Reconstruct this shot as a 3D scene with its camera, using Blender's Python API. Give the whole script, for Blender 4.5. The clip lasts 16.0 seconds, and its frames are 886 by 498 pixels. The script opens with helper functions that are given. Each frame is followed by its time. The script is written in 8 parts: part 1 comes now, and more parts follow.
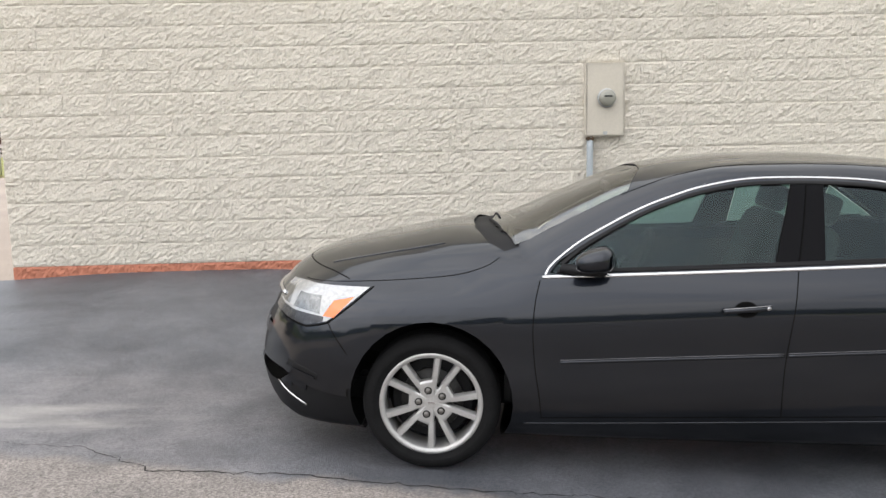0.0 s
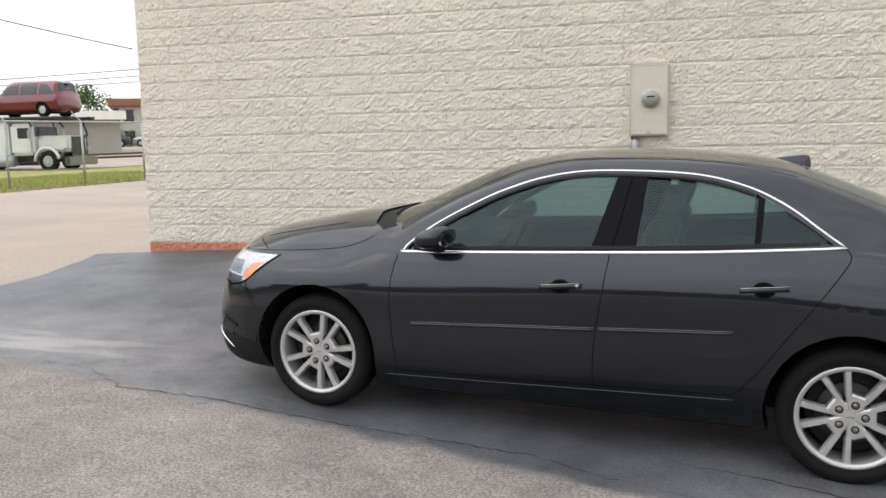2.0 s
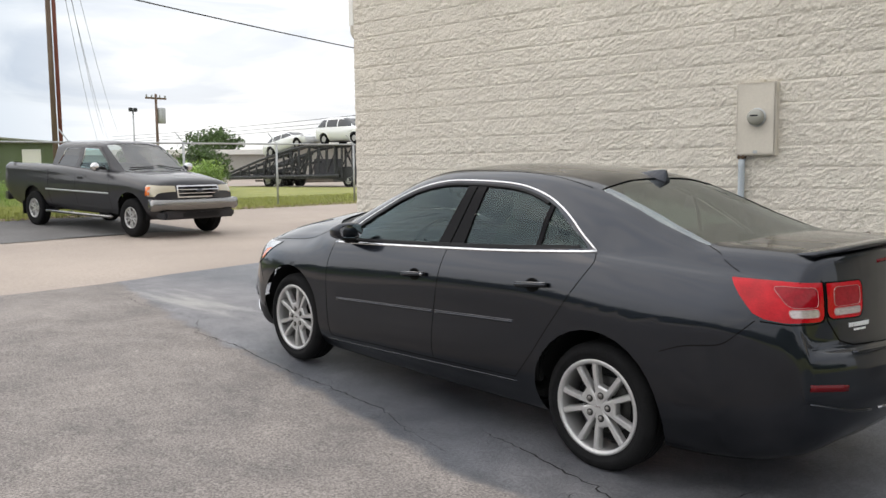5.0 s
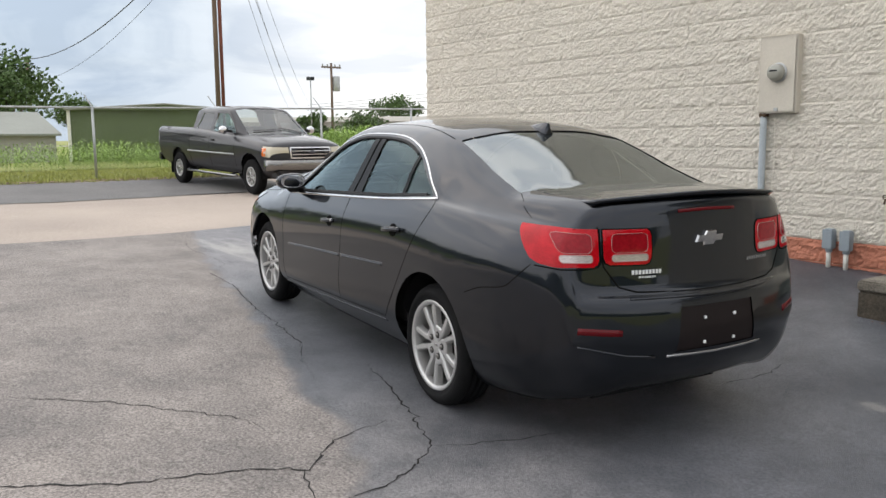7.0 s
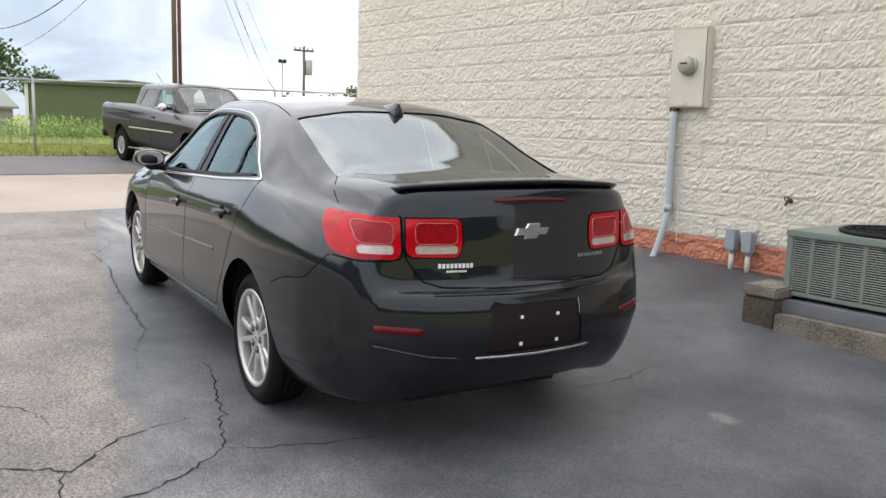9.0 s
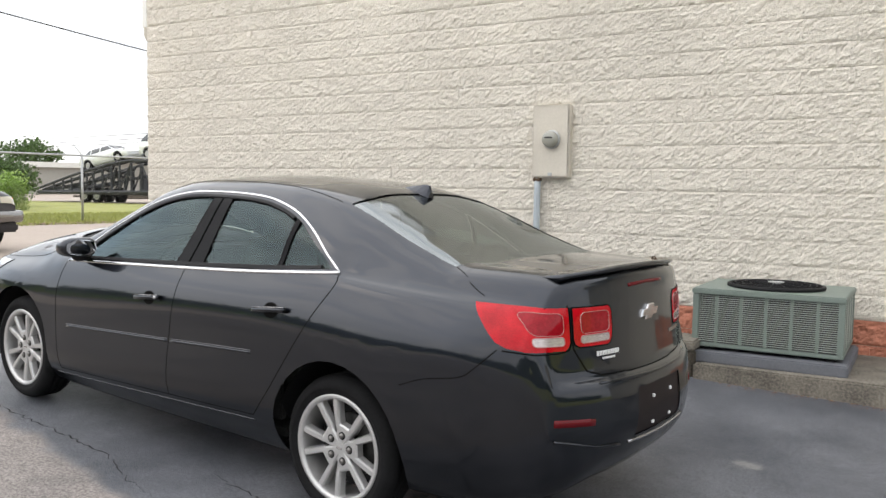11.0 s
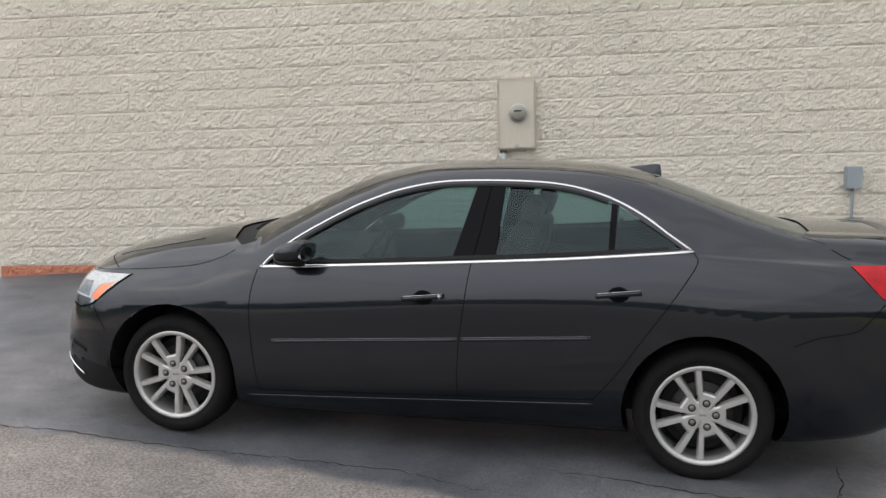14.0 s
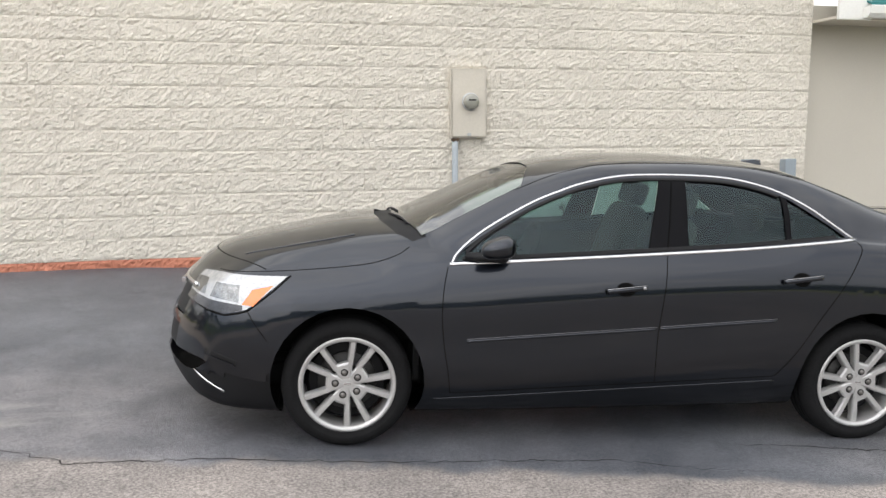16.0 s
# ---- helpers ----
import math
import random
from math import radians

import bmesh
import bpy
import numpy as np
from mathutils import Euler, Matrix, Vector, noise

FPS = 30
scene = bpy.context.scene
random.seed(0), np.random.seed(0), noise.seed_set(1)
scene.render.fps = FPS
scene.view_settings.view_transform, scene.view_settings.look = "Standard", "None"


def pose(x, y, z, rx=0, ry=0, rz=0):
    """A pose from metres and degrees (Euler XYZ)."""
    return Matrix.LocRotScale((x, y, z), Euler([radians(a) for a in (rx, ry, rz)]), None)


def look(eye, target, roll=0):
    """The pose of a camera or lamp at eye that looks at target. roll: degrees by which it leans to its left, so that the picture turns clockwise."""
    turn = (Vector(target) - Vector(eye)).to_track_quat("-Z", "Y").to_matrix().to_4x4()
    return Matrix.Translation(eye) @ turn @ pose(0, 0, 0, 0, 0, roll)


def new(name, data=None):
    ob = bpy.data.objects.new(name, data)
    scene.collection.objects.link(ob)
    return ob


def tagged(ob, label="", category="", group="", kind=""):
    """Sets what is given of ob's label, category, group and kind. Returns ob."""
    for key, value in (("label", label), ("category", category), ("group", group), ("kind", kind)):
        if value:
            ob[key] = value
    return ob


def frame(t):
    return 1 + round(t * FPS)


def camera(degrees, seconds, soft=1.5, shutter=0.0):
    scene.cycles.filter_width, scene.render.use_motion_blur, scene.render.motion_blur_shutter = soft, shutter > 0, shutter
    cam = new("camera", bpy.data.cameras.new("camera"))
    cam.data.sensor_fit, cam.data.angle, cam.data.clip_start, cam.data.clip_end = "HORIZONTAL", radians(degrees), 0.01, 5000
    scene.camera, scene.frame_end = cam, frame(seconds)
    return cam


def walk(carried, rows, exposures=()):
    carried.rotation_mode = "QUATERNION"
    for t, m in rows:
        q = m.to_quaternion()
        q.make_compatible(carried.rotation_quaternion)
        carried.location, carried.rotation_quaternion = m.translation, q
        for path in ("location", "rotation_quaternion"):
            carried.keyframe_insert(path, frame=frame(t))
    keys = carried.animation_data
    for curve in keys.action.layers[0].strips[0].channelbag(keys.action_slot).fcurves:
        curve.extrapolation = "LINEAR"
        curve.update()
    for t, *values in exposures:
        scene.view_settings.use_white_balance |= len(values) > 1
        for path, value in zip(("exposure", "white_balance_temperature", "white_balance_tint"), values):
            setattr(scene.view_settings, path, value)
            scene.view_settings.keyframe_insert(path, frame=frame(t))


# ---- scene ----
cam = camera(56.4, 16.0)
PATH = [
    (0, (-0.861, -0.031, 1.577), (-0.805, 1.948, 1.299), -1.2),
    (0.5, (-0.393, -0.205, 1.548), (-0.506, 1.769, 1.248), -0.8),
    (1, (0.085, -0.422, 1.536), (-0.135, 1.543, 1.234), -0.9),
    (1.5, (0.521, -0.545, 1.539), (0.169, 1.403, 1.249), -1.2),
    (2, (1.023, -0.577, 1.518), (0.524, 1.342, 1.254), -1.1),
    (2.5, (1.53, -0.636, 1.483), (0.917, 1.252, 1.235), -1.4),
    (3, (2.101, -0.589, 1.445), (1.297, 1.229, 1.219), -1.3),
    (3.5, (2.618, -0.624, 1.427), (1.698, 1.14, 1.225), -1.3),
    (3.7, (2.819, -0.603, 1.437), (1.849, 1.135, 1.236), -1.3),
    (5.8, (4.647, 0.248, 1.339), (3.18, 1.591, 1.132), -0.4),
    (6, (4.814, 0.334, 1.309), (3.32, 1.646, 1.093), -0.5),
    (6.5, (5.133, 0.56, 1.322), (3.57, 1.783, 1.073), -0.7),
    (7, (5.387, 0.93, 1.313), (3.778, 2.088, 1.046), -0.5),
    (7.5, (5.456, 1.275, 1.289), (3.847, 2.435, 1.033), -0.5),
    (8, (5.552, 1.564, 1.282), (3.958, 2.746, 1.036), 0.4),
    (8.5, (5.624, 1.777, 1.279), (4.034, 2.962, 1.018), 1.4),
    (9, (5.584, 1.724, 1.27), (4.009, 2.922, 0.98), 1.7),
    (9.5, (5.428, 1.397, 1.274), (3.922, 2.676, 0.967), 0.3),
    (10, (5.041, 1.103, 1.241), (3.683, 2.555, 1.019), 0.4),
    (10.2, (4.832, 1.016, 1.274), (3.538, 2.531, 1.095), 0.8),
    (12.3, (2.991, -0.262, 1.388), (2.328, 1.616, 1.2), -0.5),
    (12.5, (2.805, -0.321, 1.389), (2.156, 1.56, 1.19), -0.9),
    (13, (2.313, -0.411, 1.415), (1.793, 1.51, 1.218), -1.8),
    (13.5, (1.733, -0.508, 1.454), (1.404, 1.453, 1.234), -1.4),
    (14, (1.132, -0.498, 1.478), (0.904, 1.476, 1.251), -1.5),
    (14.5, (0.472, -0.496, 1.533), (0.45, 1.492, 1.311), -1.9),
    (15, (-0.137, -0.492, 1.533), (0.025, 1.488, 1.304), -1.6),
    (15.5, (-0.717, -0.413, 1.564), (-0.436, 1.554, 1.338), -1.2),
    (16, (-1.273, -0.291, 1.57), (-0.818, 1.636, 1.29), -0.2),
]
EXPOSURES = [(0, 0.76), (0.5, 0.64), (1.5, 0.64), (2.5, 0.60), (3.5, 0.48), (6, 0.44), (7.5, 0.55), (9, 0.74), (10, 0.84), (12.5, 0.52), (13.5, 0.26), (14.5, 0.62), (16, 0.88)]
walk(cam, [(t, look(eye, target, roll)) for t, eye, target, roll in PATH], EXPOSURES)
from mathutils.bvhtree import BVHTree

# ---- world and sun: bright overcast, the sun veiled behind and to the left of the walk ----
SUN_DIR = Vector((-0.62, -0.42, 0.70)).normalized()
world = bpy.data.worlds.new("overcast_sky")
scene.world = world
world.use_nodes = True
wn, wl = world.node_tree.nodes, world.node_tree.links
wn.clear()
w_out = wn.new("ShaderNodeOutputWorld")
w_bg = wn.new("ShaderNodeBackground")
w_sky = wn.new("ShaderNodeTexSky")
w_sky.sky_type = "NISHITA"
w_sky.sun_disc = False
w_sky.sun_elevation = math.asin(SUN_DIR.z)
w_sky.sun_rotation = math.atan2(SUN_DIR.x, SUN_DIR.y)
w_sky.dust_density = 3.0
w_geo = wn.new("ShaderNodeTexCoord")
w_map = wn.new("ShaderNodeMapping")
w_map.inputs["Scale"].default_value = (1.0, 1.0, 4.5)
w_noise = wn.new("ShaderNodeTexNoise")
w_noise.inputs["Scale"].default_value = 1.7
w_noise.inputs["Detail"].default_value = 9.0
w_noise.inputs["Roughness"].default_value = 0.55
w_noise.inputs["Distortion"].default_value = 0.5
w_ramp = wn.new("ShaderNodeValToRGB")
w_ramp.color_ramp.elements[0].position = 0.36
w_ramp.color_ramp.elements[0].color = (0.72, 0.72, 0.72, 1)
w_ramp.color_ramp.elements[1].position = 0.60
w_ramp.color_ramp.elements[1].color = (1, 1, 1, 1)
w_cloud = wn.new("ShaderNodeMixRGB")
w_noise2 = wn.new("ShaderNodeTexNoise")
w_noise2.inputs["Scale"].default_value = 3.1
w_noise2.inputs["Detail"].default_value = 10.0
w_noise2.inputs["Roughness"].default_value = 0.58
w_noise2.inputs["Distortion"].default_value = 0.8
w_tone = wn.new("ShaderNodeValToRGB")
w_tone.color_ramp.elements[0].position, w_tone.color_ramp.elements[1].position = 0.40, 0.58
w_tone.color_ramp.elements[0].color, w_tone.color_ramp.elements[1].color = (8.4, 8.7, 9.2, 1), (11.2, 11.1, 11.0, 1)
wl.new(w_noise2.outputs["Fac"], w_tone.inputs["Fac"])
wl.new(w_tone.outputs["Color"], w_cloud.inputs["Color2"])
wl.new(w_geo.outputs["Generated"], w_map.inputs["Vector"])
wl.new(w_map.outputs["Vector"], w_noise.inputs["Vector"])
wl.new(w_map.outputs["Vector"], w_noise2.inputs["Vector"])
wl.new(w_noise.outputs["Fac"], w_ramp.inputs["Fac"])
wl.new(w_ramp.outputs["Color"], w_cloud.inputs["Fac"])
wl.new(w_sky.outputs["Color"], w_cloud.inputs["Color1"])
# the broken overcast is a little brighter overhead
w_sep = wn.new("ShaderNodeSeparateXYZ")
w_dome = wn.new("ShaderNodeMapRange")
w_dome.inputs["From Min"].default_value, w_dome.inputs["From Max"].default_value = 0.0, 0.9
w_dome.inputs["To Min"].default_value, w_dome.inputs["To Max"].default_value = 1.0, 1.3
w_mul = wn.new("ShaderNodeMixRGB")
w_mul.blend_type = "MULTIPLY"
w_mul.inputs["Fac"].default_value = 1.0
wl.new(w_geo.outputs["Generated"], w_sep.inputs[0])
wl.new(w_sep.outputs["Z"], w_dome.inputs["Value"])
wl.new(w_cloud.outputs["Color"], w_mul.inputs["Color1"])
wl.new(w_dome.outputs["Result"], w_mul.inputs["Color2"])
# the west lies under thicker blue-grey cloud than the north
w_west = wn.new("ShaderNodeMapRange")
w_west.interpolation_type = "SMOOTHSTEP"
w_west.inputs["From Min"].default_value, w_west.inputs["From Max"].default_value = -0.84, -0.97
w_grey = wn.new("ShaderNodeMixRGB")
w_grey.blend_type = "MULTIPLY"
w_grey.inputs["Color2"].default_value = (0.53, 0.605, 0.69, 1)
wl.new(w_sep.outputs["X"], w_west.inputs["Value"])
wl.new(w_west.outputs["Result"], w_grey.inputs["Fac"])
wl.new(w_mul.outputs["Color"], w_grey.inputs["Color1"])
# the veiled sun brightens the cloud widely round itself
w_dot = wn.new("ShaderNodeVectorMath")
w_dot.operation = "DOT_PRODUCT"
w_dot.inputs[1].default_value = SUN_DIR
w_glow = wn.new("ShaderNodeMapRange")
w_glow.interpolation_type = "SMOOTHERSTEP"
w_glow.inputs["From Min"].default_value, w_glow.inputs["From Max"].default_value = 0.35, 1.0
w_glow.inputs["To Min"].default_value, w_glow.inputs["To Max"].default_value = 1.0, 1.4
w_lit = wn.new("ShaderNodeMixRGB")
w_lit.blend_type = "MULTIPLY"
w_lit.inputs["Fac"].default_value = 1.0
wl.new(w_geo.outputs["Generated"], w_dot.inputs[0])
wl.new(w_dot.outputs["Value"], w_glow.inputs["Value"])
wl.new(w_grey.outputs["Color"], w_lit.inputs["Color1"])
wl.new(w_glow.outputs["Result"], w_lit.inputs["Color2"])
wl.new(w_lit.outputs["Color"], w_bg.inputs["Color"])
w_bg.inputs["Strength"].default_value = 0.081
wl.new(w_bg.outputs["Background"], w_out.inputs["Surface"])

sun = new("sun", bpy.data.lights.new("sun", "SUN"))
sun.data.energy = 0.6
sun.data.angle = radians(130)
sun.data.color = (1.0, 0.965, 0.935)
sun.matrix_world = look(SUN_DIR * 50, (0, 0, 0))


# ---- materials ----
def mat(name, color, rough=0.6, metal=0.0, vary=0.0, scale=8.0, fine=90.0, bump=0.0, bump_scale=None, color2=None,
        coat=0.0, per_object=0.0, coat_rough=0.03, spec=0.5, stretch=None, rough_vary=0.0, bump_rough=0.5, coat_ior=1.5, edge=1.0):
    """Principled surface with two scales of tone variation, fine relief, and an optional second colour in patches."""
    m = bpy.data.materials.new(name)
    m.use_nodes = True
    n, k = m.node_tree.nodes, m.node_tree.links
    b = n["Principled BSDF"]
    b.inputs["Base Color"].default_value = (*color, 1)
    b.inputs["Roughness"].default_value = rough
    b.inputs["Metallic"].default_value = metal
    b.inputs["Coat Weight"].default_value = coat
    b.inputs["Coat Roughness"].default_value = coat_rough
    b.inputs["Coat IOR"].default_value = coat_ior
    b.inputs["Specular Tint"].default_value = (edge, edge, edge, 1)
    b.inputs["Specular IOR Level"].default_value = spec
    tc = n.new("ShaderNodeTexCoord")
    vec = tc.outputs["Object"]
    if stretch:
        mp = n.new("ShaderNodeMapping")
        mp.inputs["Scale"].default_value = stretch
        k.new(vec, mp.inputs["Vector"])
        vec = mp.outputs["Vector"]
    if vary or color2:
        big = n.new("ShaderNodeTexNoise")
        big.inputs["Scale"].default_value = scale
        big.inputs["Detail"].default_value = 5
        k.new(vec, big.inputs["Vector"])
        small = n.new("ShaderNodeTexNoise")
        small.inputs["Scale"].default_value = fine
        small.inputs["Detail"].default_value = 3
        k.new(vec, small.inputs["Vector"])
        add = n.new("ShaderNodeMath")
        add.operation = "MULTIPLY_ADD"
        k.new(small.outputs["Fac"], add.inputs[0])
        add.inputs[1].default_value = 0.5
        half = n.new("ShaderNodeMath")
        half.operation = "MULTIPLY"
        half.inputs[1].default_value = 0.5
        k.new(big.outputs["Fac"], half.inputs[0])
        k.new(half.outputs[0], add.inputs[2])
        ramp = n.new("ShaderNodeValToRGB")
        c2 = color2 if color2 else tuple(min(1, c * (1 + vary)) for c in color)
        c1 = color if color2 else tuple(c * (1 - vary) for c in color)
        ramp.color_ramp.elements[0].position, ramp.color_ramp.elements[1].position = 0.36, 0.64
        ramp.color_ramp.elements[0].color, ramp.color_ramp.elements[1].color = (*c1, 1), (*c2, 1)
        k.new(add.outputs[0], ramp.inputs["Fac"])
        out = ramp.outputs["Color"]
        if per_object:
            info = n.new("ShaderNodeObjectInfo")
            rng = n.new("ShaderNodeMapRange")
            rng.inputs["To Min"].default_value, rng.inputs["To Max"].default_value = 1 - per_object, 1 + per_object
            k.new(info.outputs["Random"], rng.inputs["Value"])
            mul = n.new("ShaderNodeMixRGB")
            mul.blend_type = "MULTIPLY"
            mul.inputs["Fac"].default_value = 1
            k.new(out, mul.inputs["Color1"])
            k.new(rng.outputs["Result"], mul.inputs["Color2"])
            out = mul.outputs["Color"]
        k.new(out, b.inputs["Base Color"])
        if rough_vary:
            rr = n.new("ShaderNodeMapRange")
            rr.inputs["To Min"].default_value, rr.inputs["To Max"].default_value = rough - rough_vary, rough + rough_vary
            k.new(big.outputs["Fac"], rr.inputs["Value"])
            k.new(rr.outputs["Result"], b.inputs["Roughness"])
    if bump:
        bt = n.new("ShaderNodeTexNoise")
        bt.inputs["Scale"].default_value = bump_scale or fine
        bt.inputs["Detail"].default_value = 8
        bt.inputs["Roughness"].default_value = bump_rough
        k.new(vec, bt.inputs["Vector"])
        bp = n.new("ShaderNodeBump")
        bp.inputs["Strength"].default_value = 1.0
        bp.inputs["Distance"].default_value = bump
        k.new(bt.outputs["Fac"], bp.inputs["Height"])
        k.new(bp.outputs["Normal"], b.inputs["Normal"])
    return m


def glass_mat(name, tint, gloss_ior=1.5, rough=0.015, cast=(1, 1, 1)):
    """Clear tinted pane: straight-through tint, with mirror gloss by angle."""
    m = bpy.data.materials.new(name)
    m.use_nodes = True
    n, k = m.node_tree.nodes, m.node_tree.links
    n.remove(n["Principled BSDF"])
    tr = n.new("ShaderNodeBsdfTransparent")
    tr.inputs["Color"].default_value = (*tint, 1)
    gl = n.new("ShaderNodeBsdfGlossy")
    gl.inputs["Roughness"].default_value = rough
    gl.inputs["Color"].default_value = (*cast, 1)
    fr = n.new("ShaderNodeFresnel")
    fr.inputs["IOR"].default_value = gloss_ior
    mix = n.new("ShaderNodeMixShader")
    k.new(fr.outputs[0], mix.inputs[0])
    k.new(tr.outputs[0], mix.inputs[1])
    k.new(gl.outputs[0], mix.inputs[2])
    k.new(mix.outputs[0], n["Material Output"].inputs["Surface"])
    return m


M_BLOCK = mat("painted_split_face_block", (0.745, 0.692, 0.601), 0.85, vary=0.12, scale=0.7, fine=60, bump=0.018, bump_scale=95, bump_rough=0.6, per_object=0.02)
M_BLOCK_RED = mat("terracotta_painted_block", (0.48, 0.19, 0.12), 0.85, vary=0.16, scale=3, fine=24, bump=0.035, bump_scale=13, per_object=0.05)
M_MORTAR = mat("painted_mortar", (0.69, 0.640, 0.556), 0.9, vary=0.08, scale=5, fine=60, bump=0.003)
M_STUCCO = mat("cream_stucco", (0.50, 0.465, 0.40), 0.8, vary=0.04, scale=1.2, fine=80, bump=0.002)
M_CREAM_METAL = mat("cream_painted_metal", (0.55, 0.505, 0.43), 0.5, vary=0.05, scale=4, fine=60)
M_WHITE_METAL = mat("white_painted_metal", (0.74, 0.73, 0.69), 0.45, vary=0.05, scale=3, fine=50)
M_GREEN_ROOF = mat("teal_roof_metal", (0.02, 0.15, 0.15), 0.4, vary=0.1, scale=3, fine=50)
M_CONCRETE = mat("worn_concrete_lot", (0.375, 0.315, 0.268), 0.9, vary=0.2, scale=0.35, fine=40, bump=0.004, bump_scale=120)
M_PATCH = mat("dark_lot_asphalt", (0.145, 0.138, 0.134), 0.85, vary=0.3, scale=0.5, fine=60, bump=0.004, bump_scale=150)
M_GRASS = mat("mown_grass", (0.20, 0.24, 0.045), 0.9, color2=(0.38, 0.36, 0.13), scale=0.6, fine=9, bump=0.05, bump_scale=20)
M_STRAW = mat("grass_blade", (0.30, 0.32, 0.09), 0.7, vary=0.35, scale=3, fine=20)
M_WEED = mat("tall_weeds", (0.27, 0.40, 0.085), 0.7, vary=0.35, scale=2, fine=14)
M_LEAF = mat("tree_leaves", (0.065, 0.115, 0.028), 0.7, vary=0.5, scale=1.2, fine=6)
M_BARK = mat("bark", (0.11, 0.08, 0.055), 0.9, vary=0.3, scale=4, fine=30)
M_POLE = mat("weathered_utility_pole", (0.15, 0.105, 0.078), 0.9, vary=0.3, scale=2, fine=25, stretch=(6, 6, 0.6))
M_GALV = mat("galvanised_steel", (0.42, 0.43, 0.43), 0.5, 0.6, vary=0.15, scale=6, fine=60)
M_WIRE = mat("weathered_black_cable", (0.045, 0.045, 0.05), 0.7, vary=0.2, scale=2, fine=20)
M_SHED = mat("green_ribbed_steel", (0.095, 0.128, 0.058), 0.55, vary=0.1, scale=0.6, fine=8)
M_SHED_ROOF = mat("grey_shed_roof", (0.22, 0.23, 0.2), 0.6, vary=0.1, scale=0.6, fine=8)
M_GREY_WALL = mat("far_grey_wall", (0.35, 0.34, 0.31), 0.8, vary=0.08, scale=0.4, fine=5)
M_PAINT = mat("dark_grey_metallic_paint", (0.0160, 0.0188, 0.0256), 0.34, 1.0, coat=1.0, coat_rough=0.03, spec=0.0, coat_ior=1.45, edge=0.62)
M_GLASS_SIDE = glass_mat("tinted_side_glass", (0.36, 0.50, 0.49), 1.44, 0.012, (0.78, 0.96, 1.0))
M_GLASS_FRONT = glass_mat("windscreen_glass", (0.70, 0.74, 0.62), 2.5, 0.04)
M_GLASS_REAR = glass_mat("rear_window_glass", (0.22, 0.25, 0.21), 3.0, 0.06, (0.92, 0.98, 1.0))
M_MIRROR = mat("mirror_silver", (0.5, 0.52, 0.54), 0.02, 1.0)
M_RED_DEEP = mat("brake_red_lens", (0.25, 0.006, 0.012), 0.25, coat=0.6, spec=0.0, vary=0.22, scale=60, fine=260)
M_RED_DIM = mat("dark_red_reflector", (0.10, 0.003, 0.006), 0.25, coat=0.5, spec=0.0)
M_GLOSS_GREY = mat("bright_plate_lip", (0.35, 0.35, 0.36), 0.2, 0.8)
M_CHROME = mat("chrome", (0.62, 0.62, 0.63), 0.14, 1.0)
M_RIM = mat("silver_painted_alloy", (0.46, 0.455, 0.45), 0.38, 0.55, coat=0.4, coat_rough=0.1, vary=0.06, scale=14, fine=120)
M_TYRE = mat("tyre_rubber", (0.008, 0.008, 0.0085), 0.85, vary=0.25, scale=14, fine=80, bump=0.001, bump_scale=200, spec=0.15)
M_BLACK = mat("black_plastic", (0.009, 0.009, 0.010), 0.6, spec=0.2)
M_GLOSS_BLACK = mat("gloss_black_trim", (0.004, 0.004, 0.005), 0.25, spec=0.06)
M_GAP = mat("panel_gap_shadow_rubber", (0.003, 0.003, 0.003), 0.9, spec=0.1)
M_RED_LENS = mat("red_lamp_lens", (0.40, 0.004, 0.010), 0.2, coat=0.6, spec=0.0, vary=0.30, scale=16, fine=220)
M_CLEAR_LENS = mat("clear_lamp_lens", (0.38, 0.385, 0.39), 0.25, 0.4, coat=1.0, spec=0.1, vary=0.2, scale=10, fine=60)
M_CLEAR_TAIL = mat("clear_tail_lens", (0.50, 0.44, 0.43), 0.2, 0.5, coat=0.7, vary=0.35, scale=60, fine=260, stretch=(1, 1, 6))
M_LAMP_BOWL = mat("lamp_bowl", (0.20, 0.205, 0.21), 0.16, 0.85, vary=0.3, scale=25, fine=120)
M_LAMP_BEZEL = mat("lamp_bezel_shaded", (0.07, 0.07, 0.075), 0.2, 0.6, vary=0.3, scale=25, fine=120)
M_BEAD = mat("thin_bright_bead", (0.13, 0.13, 0.14), 0.3, 0.8)
M_NUT = mat("worn_wheel_nut", (0.22, 0.21, 0.20), 0.4, 0.9)
M_LENS_EDGE = mat("pale_lens_edge", (0.46, 0.20, 0.20), 0.2, 0.4, coat=1.0)
M_AMBER = mat("amber_lens", (0.75, 0.16, 0.02), 0.18, coat=1.0)
M_CABIN = mat("dark_cabin_fabric", (0.022, 0.022, 0.023), 0.9, vary=0.2, scale=8, fine=90)
M_CABIN_GREY = mat("grey_seat_fabric", (0.06, 0.058, 0.055), 0.9, vary=0.2, scale=8, fine=90)
# brake disc steel; its dark tone also paints the shade round the nuts
M_DISC = mat("worn_brake_steel", (0.035, 0.034, 0.033), 0.5, 0.6, vary=0.3, scale=20, fine=90)
M_LETTER = mat("white_vinyl", (0.75, 0.75, 0.75), 0.5)
M_PLATE = mat("dark_brown_plate_recess", (0.011, 0.0065, 0.0065), 0.5, spec=0.25)
M_AC = mat("grey_green_enamel", (0.17, 0.205, 0.18), 0.5, vary=0.08, scale=4, fine=60)
